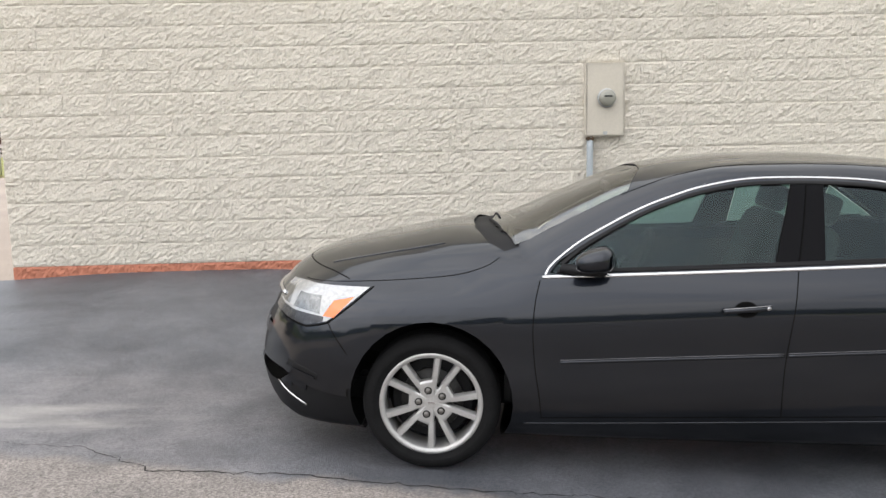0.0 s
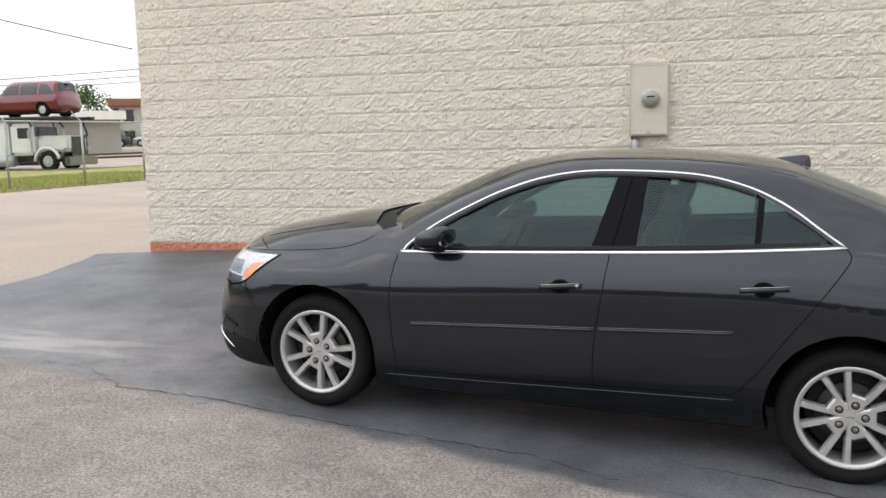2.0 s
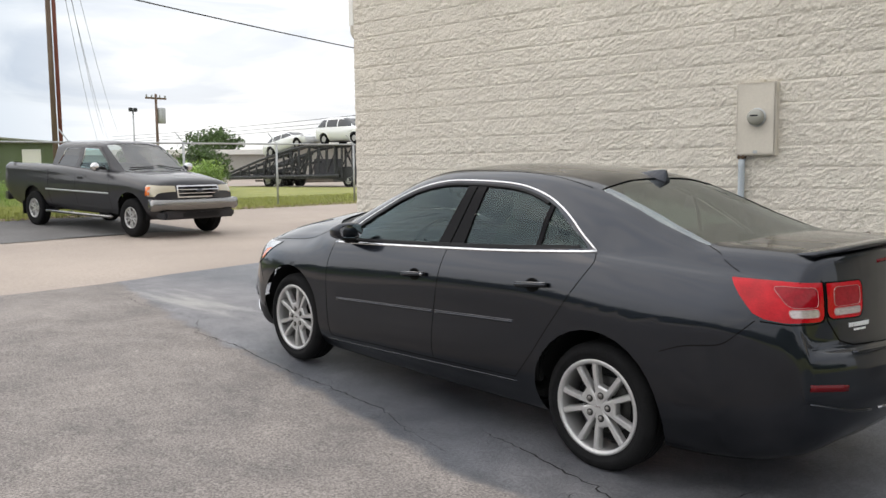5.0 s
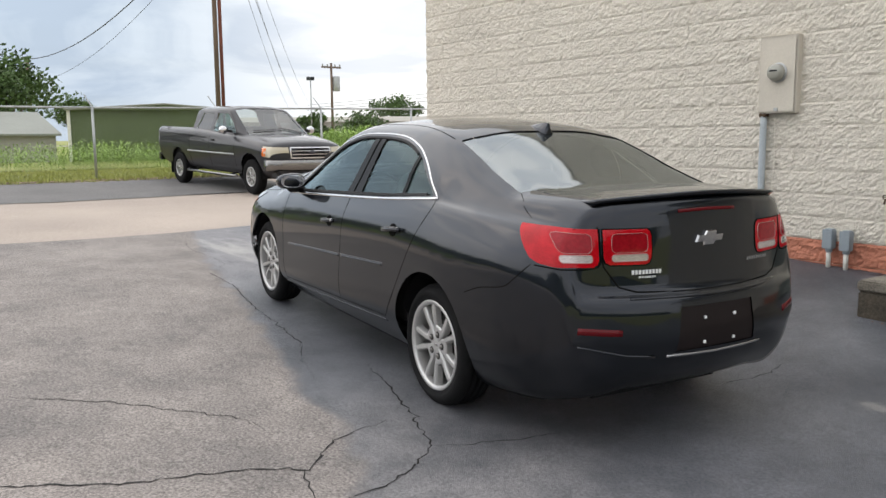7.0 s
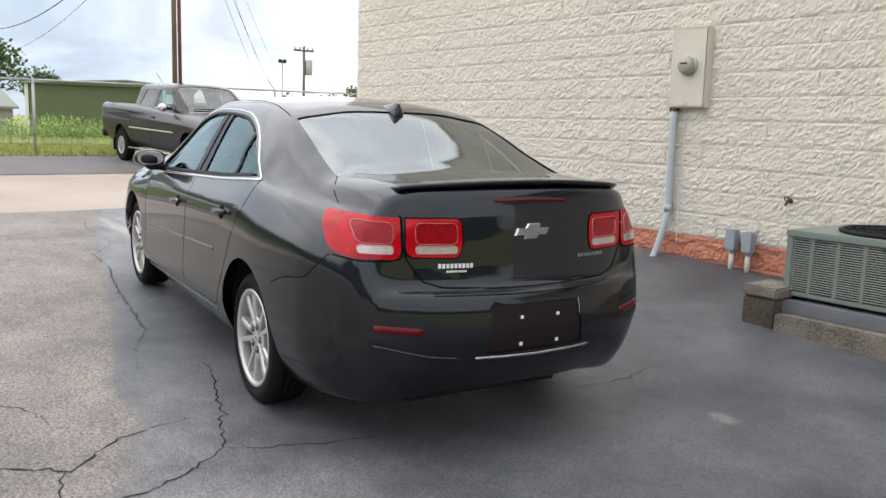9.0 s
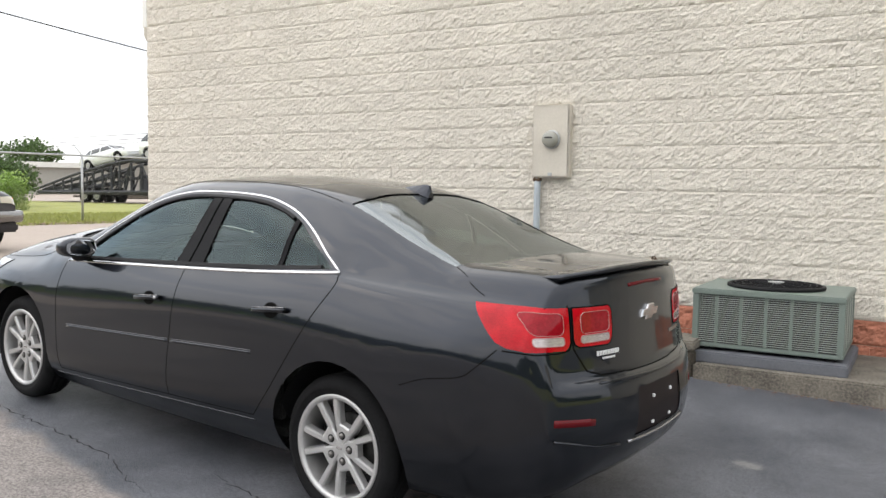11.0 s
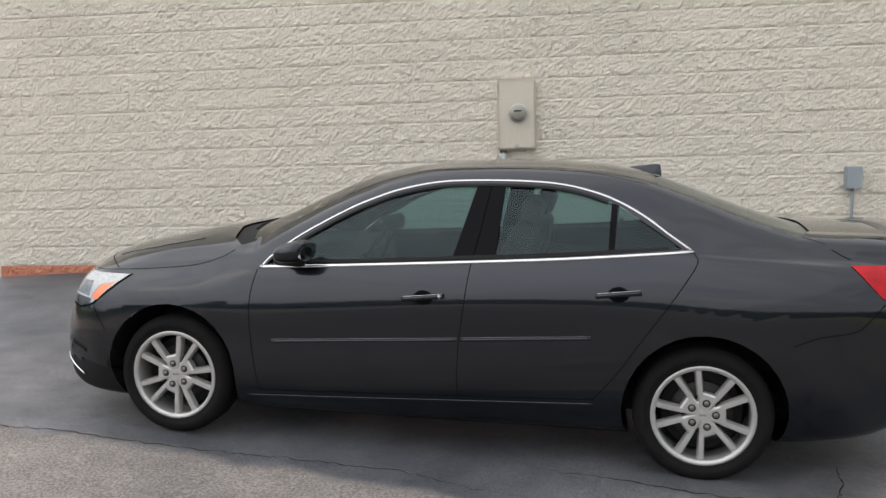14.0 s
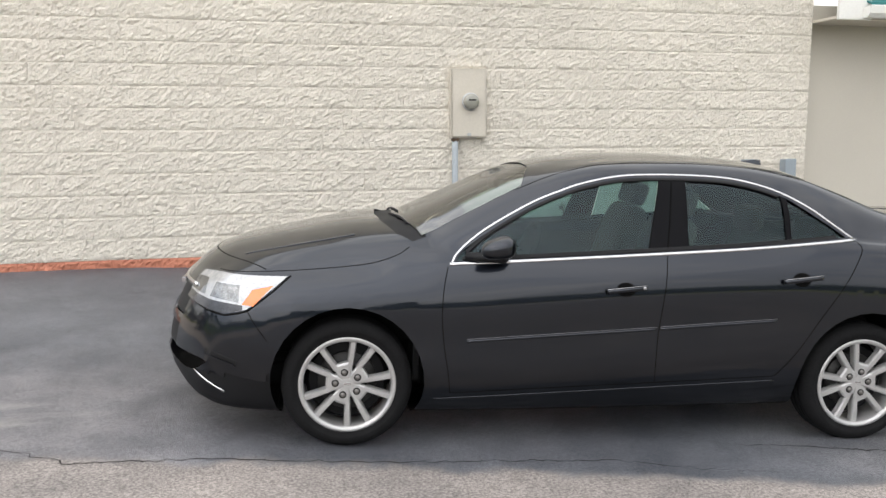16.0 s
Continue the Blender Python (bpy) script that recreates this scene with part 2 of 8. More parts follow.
# the same enamel, lightened for the sky light that sloped blades catch
M_AC_SLAT = mat("skylit_louvre_enamel", (0.34, 0.375, 0.345), 0.5, vary=0.08, scale=4, fine=60)
M_AC_DARK = mat("condenser_fin_dark", (0.015, 0.017, 0.017), 0.6)
M_SLAB = mat("weathered_concrete_slab", (0.165, 0.147, 0.120), 0.9, vary=0.5, scale=5, fine=60, bump=0.006, bump_scale=60)
M_SLAB_DARK = mat("dark_concrete_block", (0.072, 0.060, 0.044), 0.9, vary=0.45, scale=7, fine=50, bump=0.01, bump_scale=40)
M_PAD = mat("grey_equipment_pad", (0.13, 0.135, 0.15), 0.8, vary=0.12, scale=4, fine=60, bump=0.002)
M_BOX_GREY = mat("grey_junction_box", (0.27, 0.31, 0.34), 0.5, vary=0.06, scale=8, fine=60)
M_PVC = mat("grey_pvc_conduit", (0.40, 0.44, 0.47), 0.5, vary=0.06, scale=8, fine=60)
M_PVC_WHITE = mat("white_pvc", (0.66, 0.65, 0.60), 0.5, vary=0.08, scale=8, fine=60)
M_METER = mat("meter_glass_dome", (0.27, 0.265, 0.225), 0.1, coat=1.0)
M_BRASS = mat("corroded_brass", (0.10, 0.065, 0.04), 0.6, 0.6, vary=0.4, scale=20, fine=80)
M_CRACK = mat("dark_crack_fill", (0.012, 0.011, 0.010), 0.95)
M_TRUCK = mat("charcoal_truck_paint", (0.026, 0.026, 0.030), 0.5, 0.1, coat=0.8, coat_rough=0.05, spec=0.1, coat_ior=1.4)
M_RED_PAINT = mat("dark_red_paint", (0.13, 0.006, 0.014), 0.35, 0.1, coat=1.0)
M_WHITE_PAINT = mat("white_car_paint", (0.75, 0.76, 0.77), 0.35, coat=1.0)
M_WHITE_TRUCK = mat("white_truck_paint", (0.60, 0.61, 0.60), 0.4, vary=0.08, scale=1.5, fine=12, coat=0.5)
M_CHROME_DULL = mat("dull_chrome", (0.24, 0.235, 0.23), 0.25, 1.0)
M_GLASS_TRUCK = glass_mat("pale_truck_glass", (0.45, 0.50, 0.47), 1.9, 0.03)
M_HEAD_TRUCK = mat("hazy_headlight", (0.42, 0.38, 0.28), 0.25, 0.2, coat=1.0)
M_POLE_RED = mat("rust_brown_pole", (0.16, 0.05, 0.035), 0.8, vary=0.25, scale=2, fine=20)
M_STEEL_DARK = mat("grimy_dark_steel", (0.035, 0.037, 0.042), 0.6, 0.3, vary=0.3, scale=3, fine=20)
M_MANSARD = mat("rust_orange_standing_seam", (0.27, 0.115, 0.065), 0.6, vary=0.2, scale=0.8, fine=5)
M_OFFICE = mat("pale_grey_block", (0.50, 0.48, 0.43), 0.8, vary=0.08, scale=0.4, fine=5)
M_BROWN = mat("dark_brown_trim", (0.09, 0.04, 0.025), 0.7)
M_WIN_DARK = mat("dark_window", (0.03, 0.035, 0.04), 0.1)
M_DARK_CAR = mat("dark_blue_car_paint", (0.02, 0.024, 0.035), 0.35, 0.3, coat=1.0)
M_SILVER_CAR = mat("silver_car_paint", (0.45, 0.46, 0.46), 0.35, 0.5, coat=1.0)


def asphalt_material():
    """Two-tone lot: older bleached asphalt with exposed stone on one side of a wavering seam, newer black sealer on the other."""
    m = bpy.data.materials.new("sealed_and_bleached_asphalt")
    m.use_nodes = True
    n, k = m.node_tree.nodes, m.node_tree.links
    b = n["Principled BSDF"]
    tc = n.new("ShaderNodeTexCoord")
    obj = tc.outputs["Object"]

    def noise_tex(scale, detail=4, rough=0.5):
        t = n.new("ShaderNodeTexNoise")
        t.inputs["Scale"].default_value, t.inputs["Detail"].default_value, t.inputs["Roughness"].default_value = scale, detail, rough
        k.new(obj, t.inputs["Vector"])
        return t.outputs["Fac"]

    def math_node(op, a, c, d=None):
        q = n.new("ShaderNodeMath")
        q.operation = op
        for i, x in enumerate((a, c, d)):
            if x is None:
                continue
            if isinstance(x, (int, float)):
                q.inputs[i].default_value = x
            else:
                k.new(x, q.inputs[i])
        return q.outputs[0]

    def ramp(fac, p0, c0, p1, c1):
        r = n.new("ShaderNodeValToRGB")
        r.color_ramp.elements[0].position, r.color_ramp.elements[1].position = p0, p1
        r.color_ramp.elements[0].color, r.color_ramp.elements[1].color = (*c0, 1), (*c1, 1)
        k.new(fac, r.inputs["Fac"])
        return r.outputs["Color"]

    sep = n.new("ShaderNodeSeparateXYZ")
    k.new(obj, sep.inputs[0])
    # signed distance from the seam  y = 3.18 - 0.24 x, made to waver
    seam = math_node("ADD", math_node("MULTIPLY_ADD", sep.outputs["X"], 0.24, sep.outputs["Y"]), -3.18)
    waver = math_node("MULTIPLY_ADD", noise_tex(1.3, 9, 0.62), 0.6, -0.30)
    seam = math_node("ADD", seam, waver)
    mask = n.new("ShaderNodeMapRange")
    mask.inputs["From Min"].default_value, mask.inputs["From Max"].default_value = -0.05, 0.09
    mask.interpolation_type = "SMOOTHSTEP"
    k.new(seam, mask.inputs["Value"])
    old = ramp(noise_tex(75, 5, 0.75), 0.38, (0.125, 0.118, 0.114), 0.64, (0.395, 0.370, 0.356))
    old_big = ramp(noise_tex(1.1, 9, 0.75), 0.36, (0.68, 0.655, 0.64), 0.64, (1.20, 1.13, 1.07))
    new_ = ramp(noise_tex(80, 5, 0.75), 0.38, (0.050, 0.055, 0.065), 0.66, (0.140, 0.150, 0.170))
    new_big = ramp(noise_tex(1.0, 10, 0.74), 0.36, (0.55, 0.56, 0.58), 0.68, (1.70, 1.62, 1.56))
    o2 = n.new("ShaderNodeMixRGB")
    o2.blend_type = "MULTIPLY"
    o2.inputs["Fac"].default_value = 1
    k.new(old, o2.inputs["Color1"])
    k.new(old_big, o2.inputs["Color2"])
    n2 = n.new("ShaderNodeMixRGB")
    n2.blend_type = "MULTIPLY"
    n2.inputs["Fac"].default_value = 1
    k.new(new_, n2.inputs["Color1"])
    k.new(new_big, n2.inputs["Color2"])
    # the sealer thins out to bare brown-grey asphalt past the nose of the sedan
    thin = n.new("ShaderNodeMapRange")
    thin.interpolation_type = "SMOOTHSTEP"
    thin.inputs["From Min"].default_value, thin.inputs["From Max"].default_value = -0.9, -2.4
    k.new(math_node("ADD", sep.outputs["X"], math_node("MULTIPLY_ADD", noise_tex(1.6, 5), 1.6, -0.8)), thin.inputs["Value"])
    south = n.new("ShaderNodeMapRange")
    south.interpolation_type = "SMOOTHSTEP"
    south.inputs["From Min"].default_value, south.inputs["From Max"].default_value = 5.9, 4.7
    k.new(math_node("ADD", sep.outputs["Y"], math_node("MULTIPLY_ADD", noise_tex(1.2, 6, 0.6), 2.0, -1.0)), south.inputs["Value"])
    # towards the lot's rear the sealer has worn grey along its edge
    worn = n.new("ShaderNodeMapRange")
    worn.interpolation_type = "SMOOTHSTEP"
    worn.inputs["From Min"].default_value, worn.inputs["From Max"].default_value = 1.5, 0.1
    k.new(math_node("ADD", seam, math_node("MULTIPLY_ADD", noise_tex(0.9, 7, 0.6), 1.2, -0.6)), worn.inputs["Value"])
    rear = n.new("ShaderNodeMapRange")
    rear.interpolation_type = "SMOOTHSTEP"
    rear.inputs["From Min"].default_value, rear.inputs["From Max"].default_value = 1.1, 2.6
    k.new(sep.outputs["X"], rear.inputs["Value"])
    grey = n.new("ShaderNodeMixRGB")
    grey.blend_type = "MULTIPLY"
    grey.inputs["Color2"].default_value = (1.95, 1.78, 1.60, 1)
    k.new(math_node("MULTIPLY", worn.outputs["Result"], rear.outputs["Result"]), grey.inputs["Fac"])
    k.new(n2.outputs["Color"], grey.inputs["Color1"])
    n2 = grey
    bare = n.new("ShaderNodeMixRGB")
    bare.blend_type = "MULTIPLY"
    bare.inputs["Color2"].default_value = (1.6, 1.47, 1.38, 1)
    k.new(math_node("MULTIPLY", thin.outputs["Result"], south.outputs["Result"]), bare.inputs["Fac"])
    k.new(n2.outputs["Color"], bare.inputs["Color1"])
    n2 = bare
    both = n.new("ShaderNodeMixRGB")
    k.new(mask.outputs["Result"], both.inputs["Fac"])
    k.new(o2.outputs["Color"], both.inputs["Color1"])
    k.new(n2.outputs["Color"], both.inputs["Color2"])
    # pale cement-like smear where water dries, near the corner of the lot
    px = math_node("MULTIPLY", math_node("ADD", sep.outputs["X"], 3.35), 0.8)
    py = math_node("MULTIPLY", math_node("ADD", sep.outputs["Y"], -4.35), 2.6)
    dist = math_node("SQRT", math_node("ADD", math_node("MULTIPLY", px, px), math_node("MULTIPLY", py, py)), 0)
    st = n.new("ShaderNodeTexNoise")
    st.inputs["Scale"].default_value, st.inputs["Detail"].default_value = 2.4, 6
    smp = n.new("ShaderNodeMapping")
    smp.inputs["Scale"].default_value = (0.6, 3.0, 1.0)
    k.new(obj, smp.inputs["Vector"])
    k.new(smp.outputs["Vector"], st.inputs["Vector"])
    near = math_node("SUBTRACT", math_node("MULTIPLY", st.outputs["Fac"], 2.1), dist)
    sm = n.new("ShaderNodeMapRange")
    sm.inputs["From Min"].default_value, sm.inputs["From Max"].default_value = 0.25, 0.95
    sm.inputs["To Max"].default_value = 0.75
    k.new(near, sm.inputs["Value"])
    smear = n.new("ShaderNodeMixRGB")
    smear.inputs["Color2"].default_value = (0.38, 0.36, 0.34, 1)
    k.new(sm.outputs["Result"], smear.inputs["Fac"])
    k.new(both.outputs["Color"], smear.inputs["Color1"])
    # small dried splash near the boot of the sedan
    qx = math_node("MULTIPLY", math_node("ADD", sep.outputs["X"], -3.3), 10.0)
    qy = math_node("MULTIPLY", math_node("ADD", sep.outputs["Y"], -5.24), 12.0)
    qd = math_node("SQRT", math_node("ADD", math_node("MULTIPLY", qx, qx), math_node("MULTIPLY", qy, qy)), 0)
    qm = n.new("ShaderNodeMapRange")
    qm.inputs["From Min"].default_value, qm.inputs["From Max"].default_value = 0.2, 0.8
    qm.inputs["To Max"].default_value = 0.55
    k.new(math_node("SUBTRACT", math_node("MULTIPLY", noise_tex(30, 6, 0.7), 2.4), qd), qm.inputs["Value"])
    splash = n.new("ShaderNodeMixRGB")
    splash.inputs["Color2"].default_value = (0.30, 0.29, 0.27, 1)
    k.new(qm.outputs["Result"], splash.inputs["Fac"])
    k.new(smear.outputs["Color"], splash.inputs["Color1"])
    k.new(splash.outputs["Color"], b.inputs["Base Color"])
    rr = n.new("ShaderNodeMapRange")
    rr.inputs["To Min"].default_value, rr.inputs["To Max"].default_value = 0.85, 0.44
    k.new(mask.outputs["Result"], rr.inputs["Value"])
    k.new(rr.outputs["Result"], b.inputs["Roughness"])
    bp = n.new("ShaderNodeBump")
    bp.inputs["Distance"].default_value = 0.006
    k.new(noise_tex(130, 4, 0.65), bp.inputs["Height"])
    k.new(bp.outputs["Normal"], b.inputs["Normal"])
    return m


M_ASPHALT = asphalt_material()


# ---- mesh helpers ----
def part(name, bm, material, parent=None, label="", smooth=False):
    me = bpy.data.meshes.new(name)
    bm.to_mesh(me)
    bm.free()
    for p in me.polygons:
        p.use_smooth = smooth
    mats = material if isinstance(material, (list, tuple)) else [material]
    for m in mats:
        me.materials.append(m)
    ob = new(name, me)
    ob.parent = parent
    if label:
        ob["label"] = label
    return ob


def thing(name, m, label, category, group="", kind=""):
    ob = new(name)
    ob.empty_display_size = 0.2
    ob.matrix_world = m
    return tagged(ob, label, category, group, kind)


def box(bm, x0, x1, y0, y1, z0, z1, bevel=0.0):
    r = bmesh.ops.create_cube(bm, size=1)
    vs = r["verts"]
    for v in vs:
        v.co = Vector(((x0 + x1) / 2 + v.co.x * (x1 - x0), (y0 + y1) / 2 + v.co.y * (y1 - y0), (z0 + z1) / 2 + v.co.z * (z1 - z0)))
    if bevel:
        es = list({e for v in vs for e in v.link_edges})
        bmesh.ops.bevel(bm, geom=es, offset=bevel, segments=2, affect="EDGES")
    return vs


def box_bm(x0, x1, y0, y1, z0, z1, bevel=0.0):
    bm = bmesh.new()
    box(bm, x0, x1, y0, y1, z0, z1, bevel)
    return bm


def tube(bm, pts, r, seg=8, closed=False, r_end=None):
    """A round bar along the points; r may taper to r_end."""
    pts = [Vector(p) for p in pts]
    n = len(pts)
    rings = []
    side = None
    for i, p in enumerate(pts):
        if closed:
            d = pts[(i + 1) % n] - pts[i - 1]
        else:
            d = pts[min(i + 1, n - 1)] - pts[max(i - 1, 0)]
        d.normalize()
        if side is None:
            side = d.orthogonal().normalized()
        else:
            side = (side - d * side.dot(d)).normalized()
        up = d.cross(side)
        rad = r if r_end is None else r + (r_end - r) * i / max(1, n - 1)
        rings.append([bm.verts.new(p + (side * math.cos(a) + up * math.sin(a)) * rad) for a in (2 * math.pi * j / seg for j in range(seg))])
    m = n if closed else n - 1
    for i in range(m):
        a, b = rings[i], rings[(i + 1) % n]
        for j in range(seg):
            bm.faces.new((a[j], a[(j + 1) % seg], b[(j + 1) % seg], b[j]))
    if not closed:
        bm.faces.new(rings[0][::-1])
        bm.faces.new(rings[-1])


def tube_bm(pts, r, seg=8, closed=False, r_end=None):
    bm = bmesh.new()
    tube(bm, pts, r, seg, closed, r_end)
    return bm


def spin(bm, profile, seg=32, axis="z", closed=False, a0=0.0, a1=2 * math.pi):
    """Turns (radius, height) points round an axis through the origin."""
    full = abs(a1 - a0 - 2 * math.pi) < 1e-6
    cols = []
    for j in range(seg + (0 if full else 1)):
        a = a0 + (a1 - a0) * j / seg
        c, s = math.cos(a), math.sin(a)
        col = []
        for r, h in profile:
            co = (r * c, r * s, h) if axis == "z" else (r * c, h, r * s)
            col.append(bm.verts.new(co))
        cols.append(col)
    m = len(cols)
    for j in range(m if full else m - 1):
        a, b = cols[j], cols[(j + 1) % m]
        np_ = len(profile)
        for i in range(np_ if closed else np_ - 1):
            q = (a[i], b[i], b[(i + 1) % np_], a[(i + 1) % np_])
            bm.faces.new(q)
    return cols


def lerp_table(tab, x):
    """Linear look-up in rows of (x, value), rising in x."""
    if x <= tab[0][0]:
        return tab[0][1]
    for (x0, y0), (x1, y1) in zip(tab, tab[1:]):
        if x <= x1:
            return y0 + (y1 - y0) * (x - x0) / (x1 - x0)
    return tab[-1][1]


def spline(tab, x):
    """Smooth monotone look-up (cubic Hermite with limited slopes) in rows of (x, value), rising in x."""
    n = len(tab)
    if x <= tab[0][0]:
        return tab[0][1]
    if x >= tab[-1][0]:
        return tab[-1][1]
    i = 0
    while x > tab[i + 1][0]:
        i += 1

    def sec(j):
        return (tab[j + 1][1] - tab[j][1]) / (tab[j + 1][0] - tab[j][0])

    def slope(j):
        if j == 0:
            return sec(0)
        if j == n - 1:
            return sec(n - 2)
        a, b = sec(j - 1), sec(j)
        if a * b <= 0:
            return 0.0
        ha, hb = tab[j][0] - tab[j - 1][0], tab[j + 1][0] - tab[j][0]
        w1, w2 = 2 * hb + ha, hb + 2 * ha
        return (w1 + w2) / (w1 / a + w2 / b)

    (x0, y0), (x1, y1) = tab[i], tab[i + 1]
    h = x1 - x0
    t = (x - x0) / h
    m0, m1 = slope(i) * h, slope(i + 1) * h
    return (2 * t ** 3 - 3 * t * t + 1) * y0 + (t ** 3 - 2 * t * t + t) * m0 + (3 * t * t - 2 * t ** 3) * y1 + (t ** 3 - t * t) * m1


# ---- ground ----
FALL = [(-60, 0.30), (-40, 0.36), (-20, 0.40), (-16, 0.38), (-14.3, 0.30), (-10.8, 0.18), (-8, 0.15), (-5, 0.135), (0, -0.028), (6, -0.223), (12, -0.36), (60, -0.5)]
APRON = [(-6.8, 0.0), (-4.8, 0.115), (-3.8, 0.18), (-2.4, 0.23), (20, 0.23)]


def ground_z(x, y):
    """The lot falls from the far fence towards the rear of the sedan, and climbs to the foot of the wall."""
    t = min(1.0, max(0.0, (y - 4.2) / 3.8))
    z = spline(FALL, x) + lerp_table(APRON, x) * t * t + 1.0 * min(1.0, max(0.0, (y - 38) / 35)) ** 1.5
    return z


def axis_steps(lo, hi, fine_lo, fine_hi, fine, coarse=1.22):
    out = []
    x = fine_lo
    while x < fine_hi + 1e-6:
        out.append(x)
        x += fine
    d, x = fine, out[0]
    left = []
    while x > lo:
        d *= coarse
        x -= d
        left.append(max(x, lo))
    d, x = fine, out[-1]
    while x < hi:
        d *= coarse
        x += d
        out.append(min(x, hi))
    return left[::-1] + out


def sheet(xs, ys, lift, edge=None, far_edge=None):
    """A draped sheet over the ground; edge(y) and far_edge(y) may shift x along the western and eastern borders."""
    bm = bmesh.new()
    rows = []
    for j, y in enumerate(ys):
        row = []
        for i, x in enumerate(xs):
            xx = x + (edge(y) if edge and i == 0 else 0) + (far_edge(y) if far_edge and i == len(xs) - 1 else 0)
            row.append(bm.verts.new((xx, y, ground_z(xx, y) + lift)))
        rows.append(row)
    for j in range(len(ys) - 1):
        for i in range(len(xs) - 1):
            bm.faces.new((rows[j][i], rows[j][i + 1], rows[j + 1][i + 1], rows[j + 1][i]))
    return bm


g = part("ground", sheet(axis_steps(-900, 900, -24, 14, 1.0), axis_steps(-900, 900, -6, 30, 1.0), -0.02), M_GRASS, smooth=True)
tagged(g, "mown grass ground running to the horizon", "ground", kind="structure")
g = part("pavement", sheet([x * 0.6 - 15.4 for x in range(0, 46)], [y * 1.0 - 45 for y in range(0, 106)], -0.004,
                           lambda y: 0.12 * noise.noise((0.5, y * 0.7, 3.0)) + 0.05 * noise.noise((0.5, y * 3.1, 3.0))), M_CONCRETE, smooth=True)
tagged(g, "worn pale concrete lot beside the building", "pavement", kind="structure")
g = part("asphalt_lot", sheet([x * 0.25 - 5.2 for x in range(0, 72)], [y * 0.25 - 25 for y in range(0, 133)], 0.004,
                              lambda y: 0.2 * noise.noise((2.5, y * 0.45, 1.0)) + 0.05 * noise.noise((2.5, y * 2.3, 1.0)) - 0.35 * max(0, (y - 6) / 2)), M_ASPHALT, smooth=True)
tagged(g, "patched grey asphalt lot with black sealer by the wall", "pavement", kind="structure")
g = part("asphalt_patch", sheet([x * 0.28 - 15.25 for x in range(0, 16)], [y * 0.5 - 10 for y in range(0, 40)], 0.006,
                                lambda y: 0.1 * noise.noise((4.5, y * 0.9, 1.0)), lambda y: -0.35 + 0.55 * noise.noise((8.5, y * 0.35, 1.0)) + 0.25 * noise.noise((8.5, y * 1.1, 4.0)) + 0.08 * noise.noise((8.5, y * 3.7, 4.0))), M_PATCH, smooth=True)
tagged(g, "darker asphalt strip under the parked pickup", "pavement", kind="structure")

# ---- the block wall ----
WALL_Y, WALL_X0, WALL_X1, WALL_TOP = 8.0, -4.80, 4.93, 4.65
COURSE, BOTTOM_JOINT, BLOCK_W = 0.2045, 0.375, 0.4064
core = part("wall_north", box_bm(WALL_X0 + 0.012, WALL_X1 - 0.012, WALL_Y + 0.006, WALL_Y + 0.30, -0.5, WALL_TOP), M_MORTAR)
tagged(core, "cream painted split-face block wall with terracotta base", "wall", kind="structure")
w = part("wall_west", box_bm(WALL_X0 + 0.012, WALL_X0 + 0.30, WALL_Y + 0.302, 30.0, -0.5, WALL_TOP), M_MORTAR)
tagged(w, "cream painted block side wall of the building", "wall", kind="structure")


def block_mesh(width, seed, name):
    """Split-face block: flat back, edges held back at the joint, rough broken face."""
    nx, nz = 20, 10
    gap = 0.004
    verts, faces = [], []
    for j in range(nz + 1):
        for i in range(nx + 1):
            inner = 0 < i < nx and 0 < j < nz
            x = gap * 0.2 + (width - 0.4 * gap) * (i + (0.28 * noise.noise((i * 3.7, seed * 2.3, j * 5.1)) if inner else 0)) / nx
            z = gap * 0.7 + (COURSE - 1.4 * gap) * (j + (0.28 * noise.noise((i * 4.9, seed * 6.1, j * 3.3)) if inner else 0)) / nz
            chip = abs(noise.noise((x * 17 + seed * 4.1, seed * 1.7, z * 19)))
            d = 0.009 + 0.009 * noise.noise((x * 9 + seed * 7.3, seed * 3.1, z * 11)) + 0.012 * chip + 0.006 * noise.noise((x * 37, seed * 5.7, z * 41)) + 0.008 * noise.noise((x * 83 + seed, seed * 8.3, z * 83))
            if j in (0, nz):
                d = min(max(d * 0.6, 0.004), 0.012)
            elif i in (0, nx):
                d = min(max(d, 0.006), 0.018)
            verts.append((x, -max(0.001, d), z))
    for j in range(nz):
        for i in range(nx):
            a = j * (nx + 1) + i
            faces.append((a, a + 1, a + nx + 2, a + nx + 1))
    k = len(verts)
    for x, z in ((gap * 0.2, gap * 0.7), (width - gap * 0.2, gap * 0.7), (width - gap * 0.2, COURSE - gap * 0.7), (gap * 0.2, COURSE - gap * 0.7)):
        verts.append((x, 0.015, z))
    top = nz * (nx + 1)
    faces.append(tuple([k, k + 1] + [i for i in range(nx, -1, -1)]))
    faces.append(tuple([k + 2, k + 3] + [top + i for i in range(0, nx + 1)]))
    faces.append(tuple([k + 3, k] + [j * (nx + 1) for j in range(0, nz + 1)]))
    faces.append(tuple([k + 1, k + 2] + [j * (nx + 1) + nx for j in range(nz, -1, -1)]))
    me = bpy.data.meshes.new(name)
    me.from_pydata(verts, [], faces)
    return me


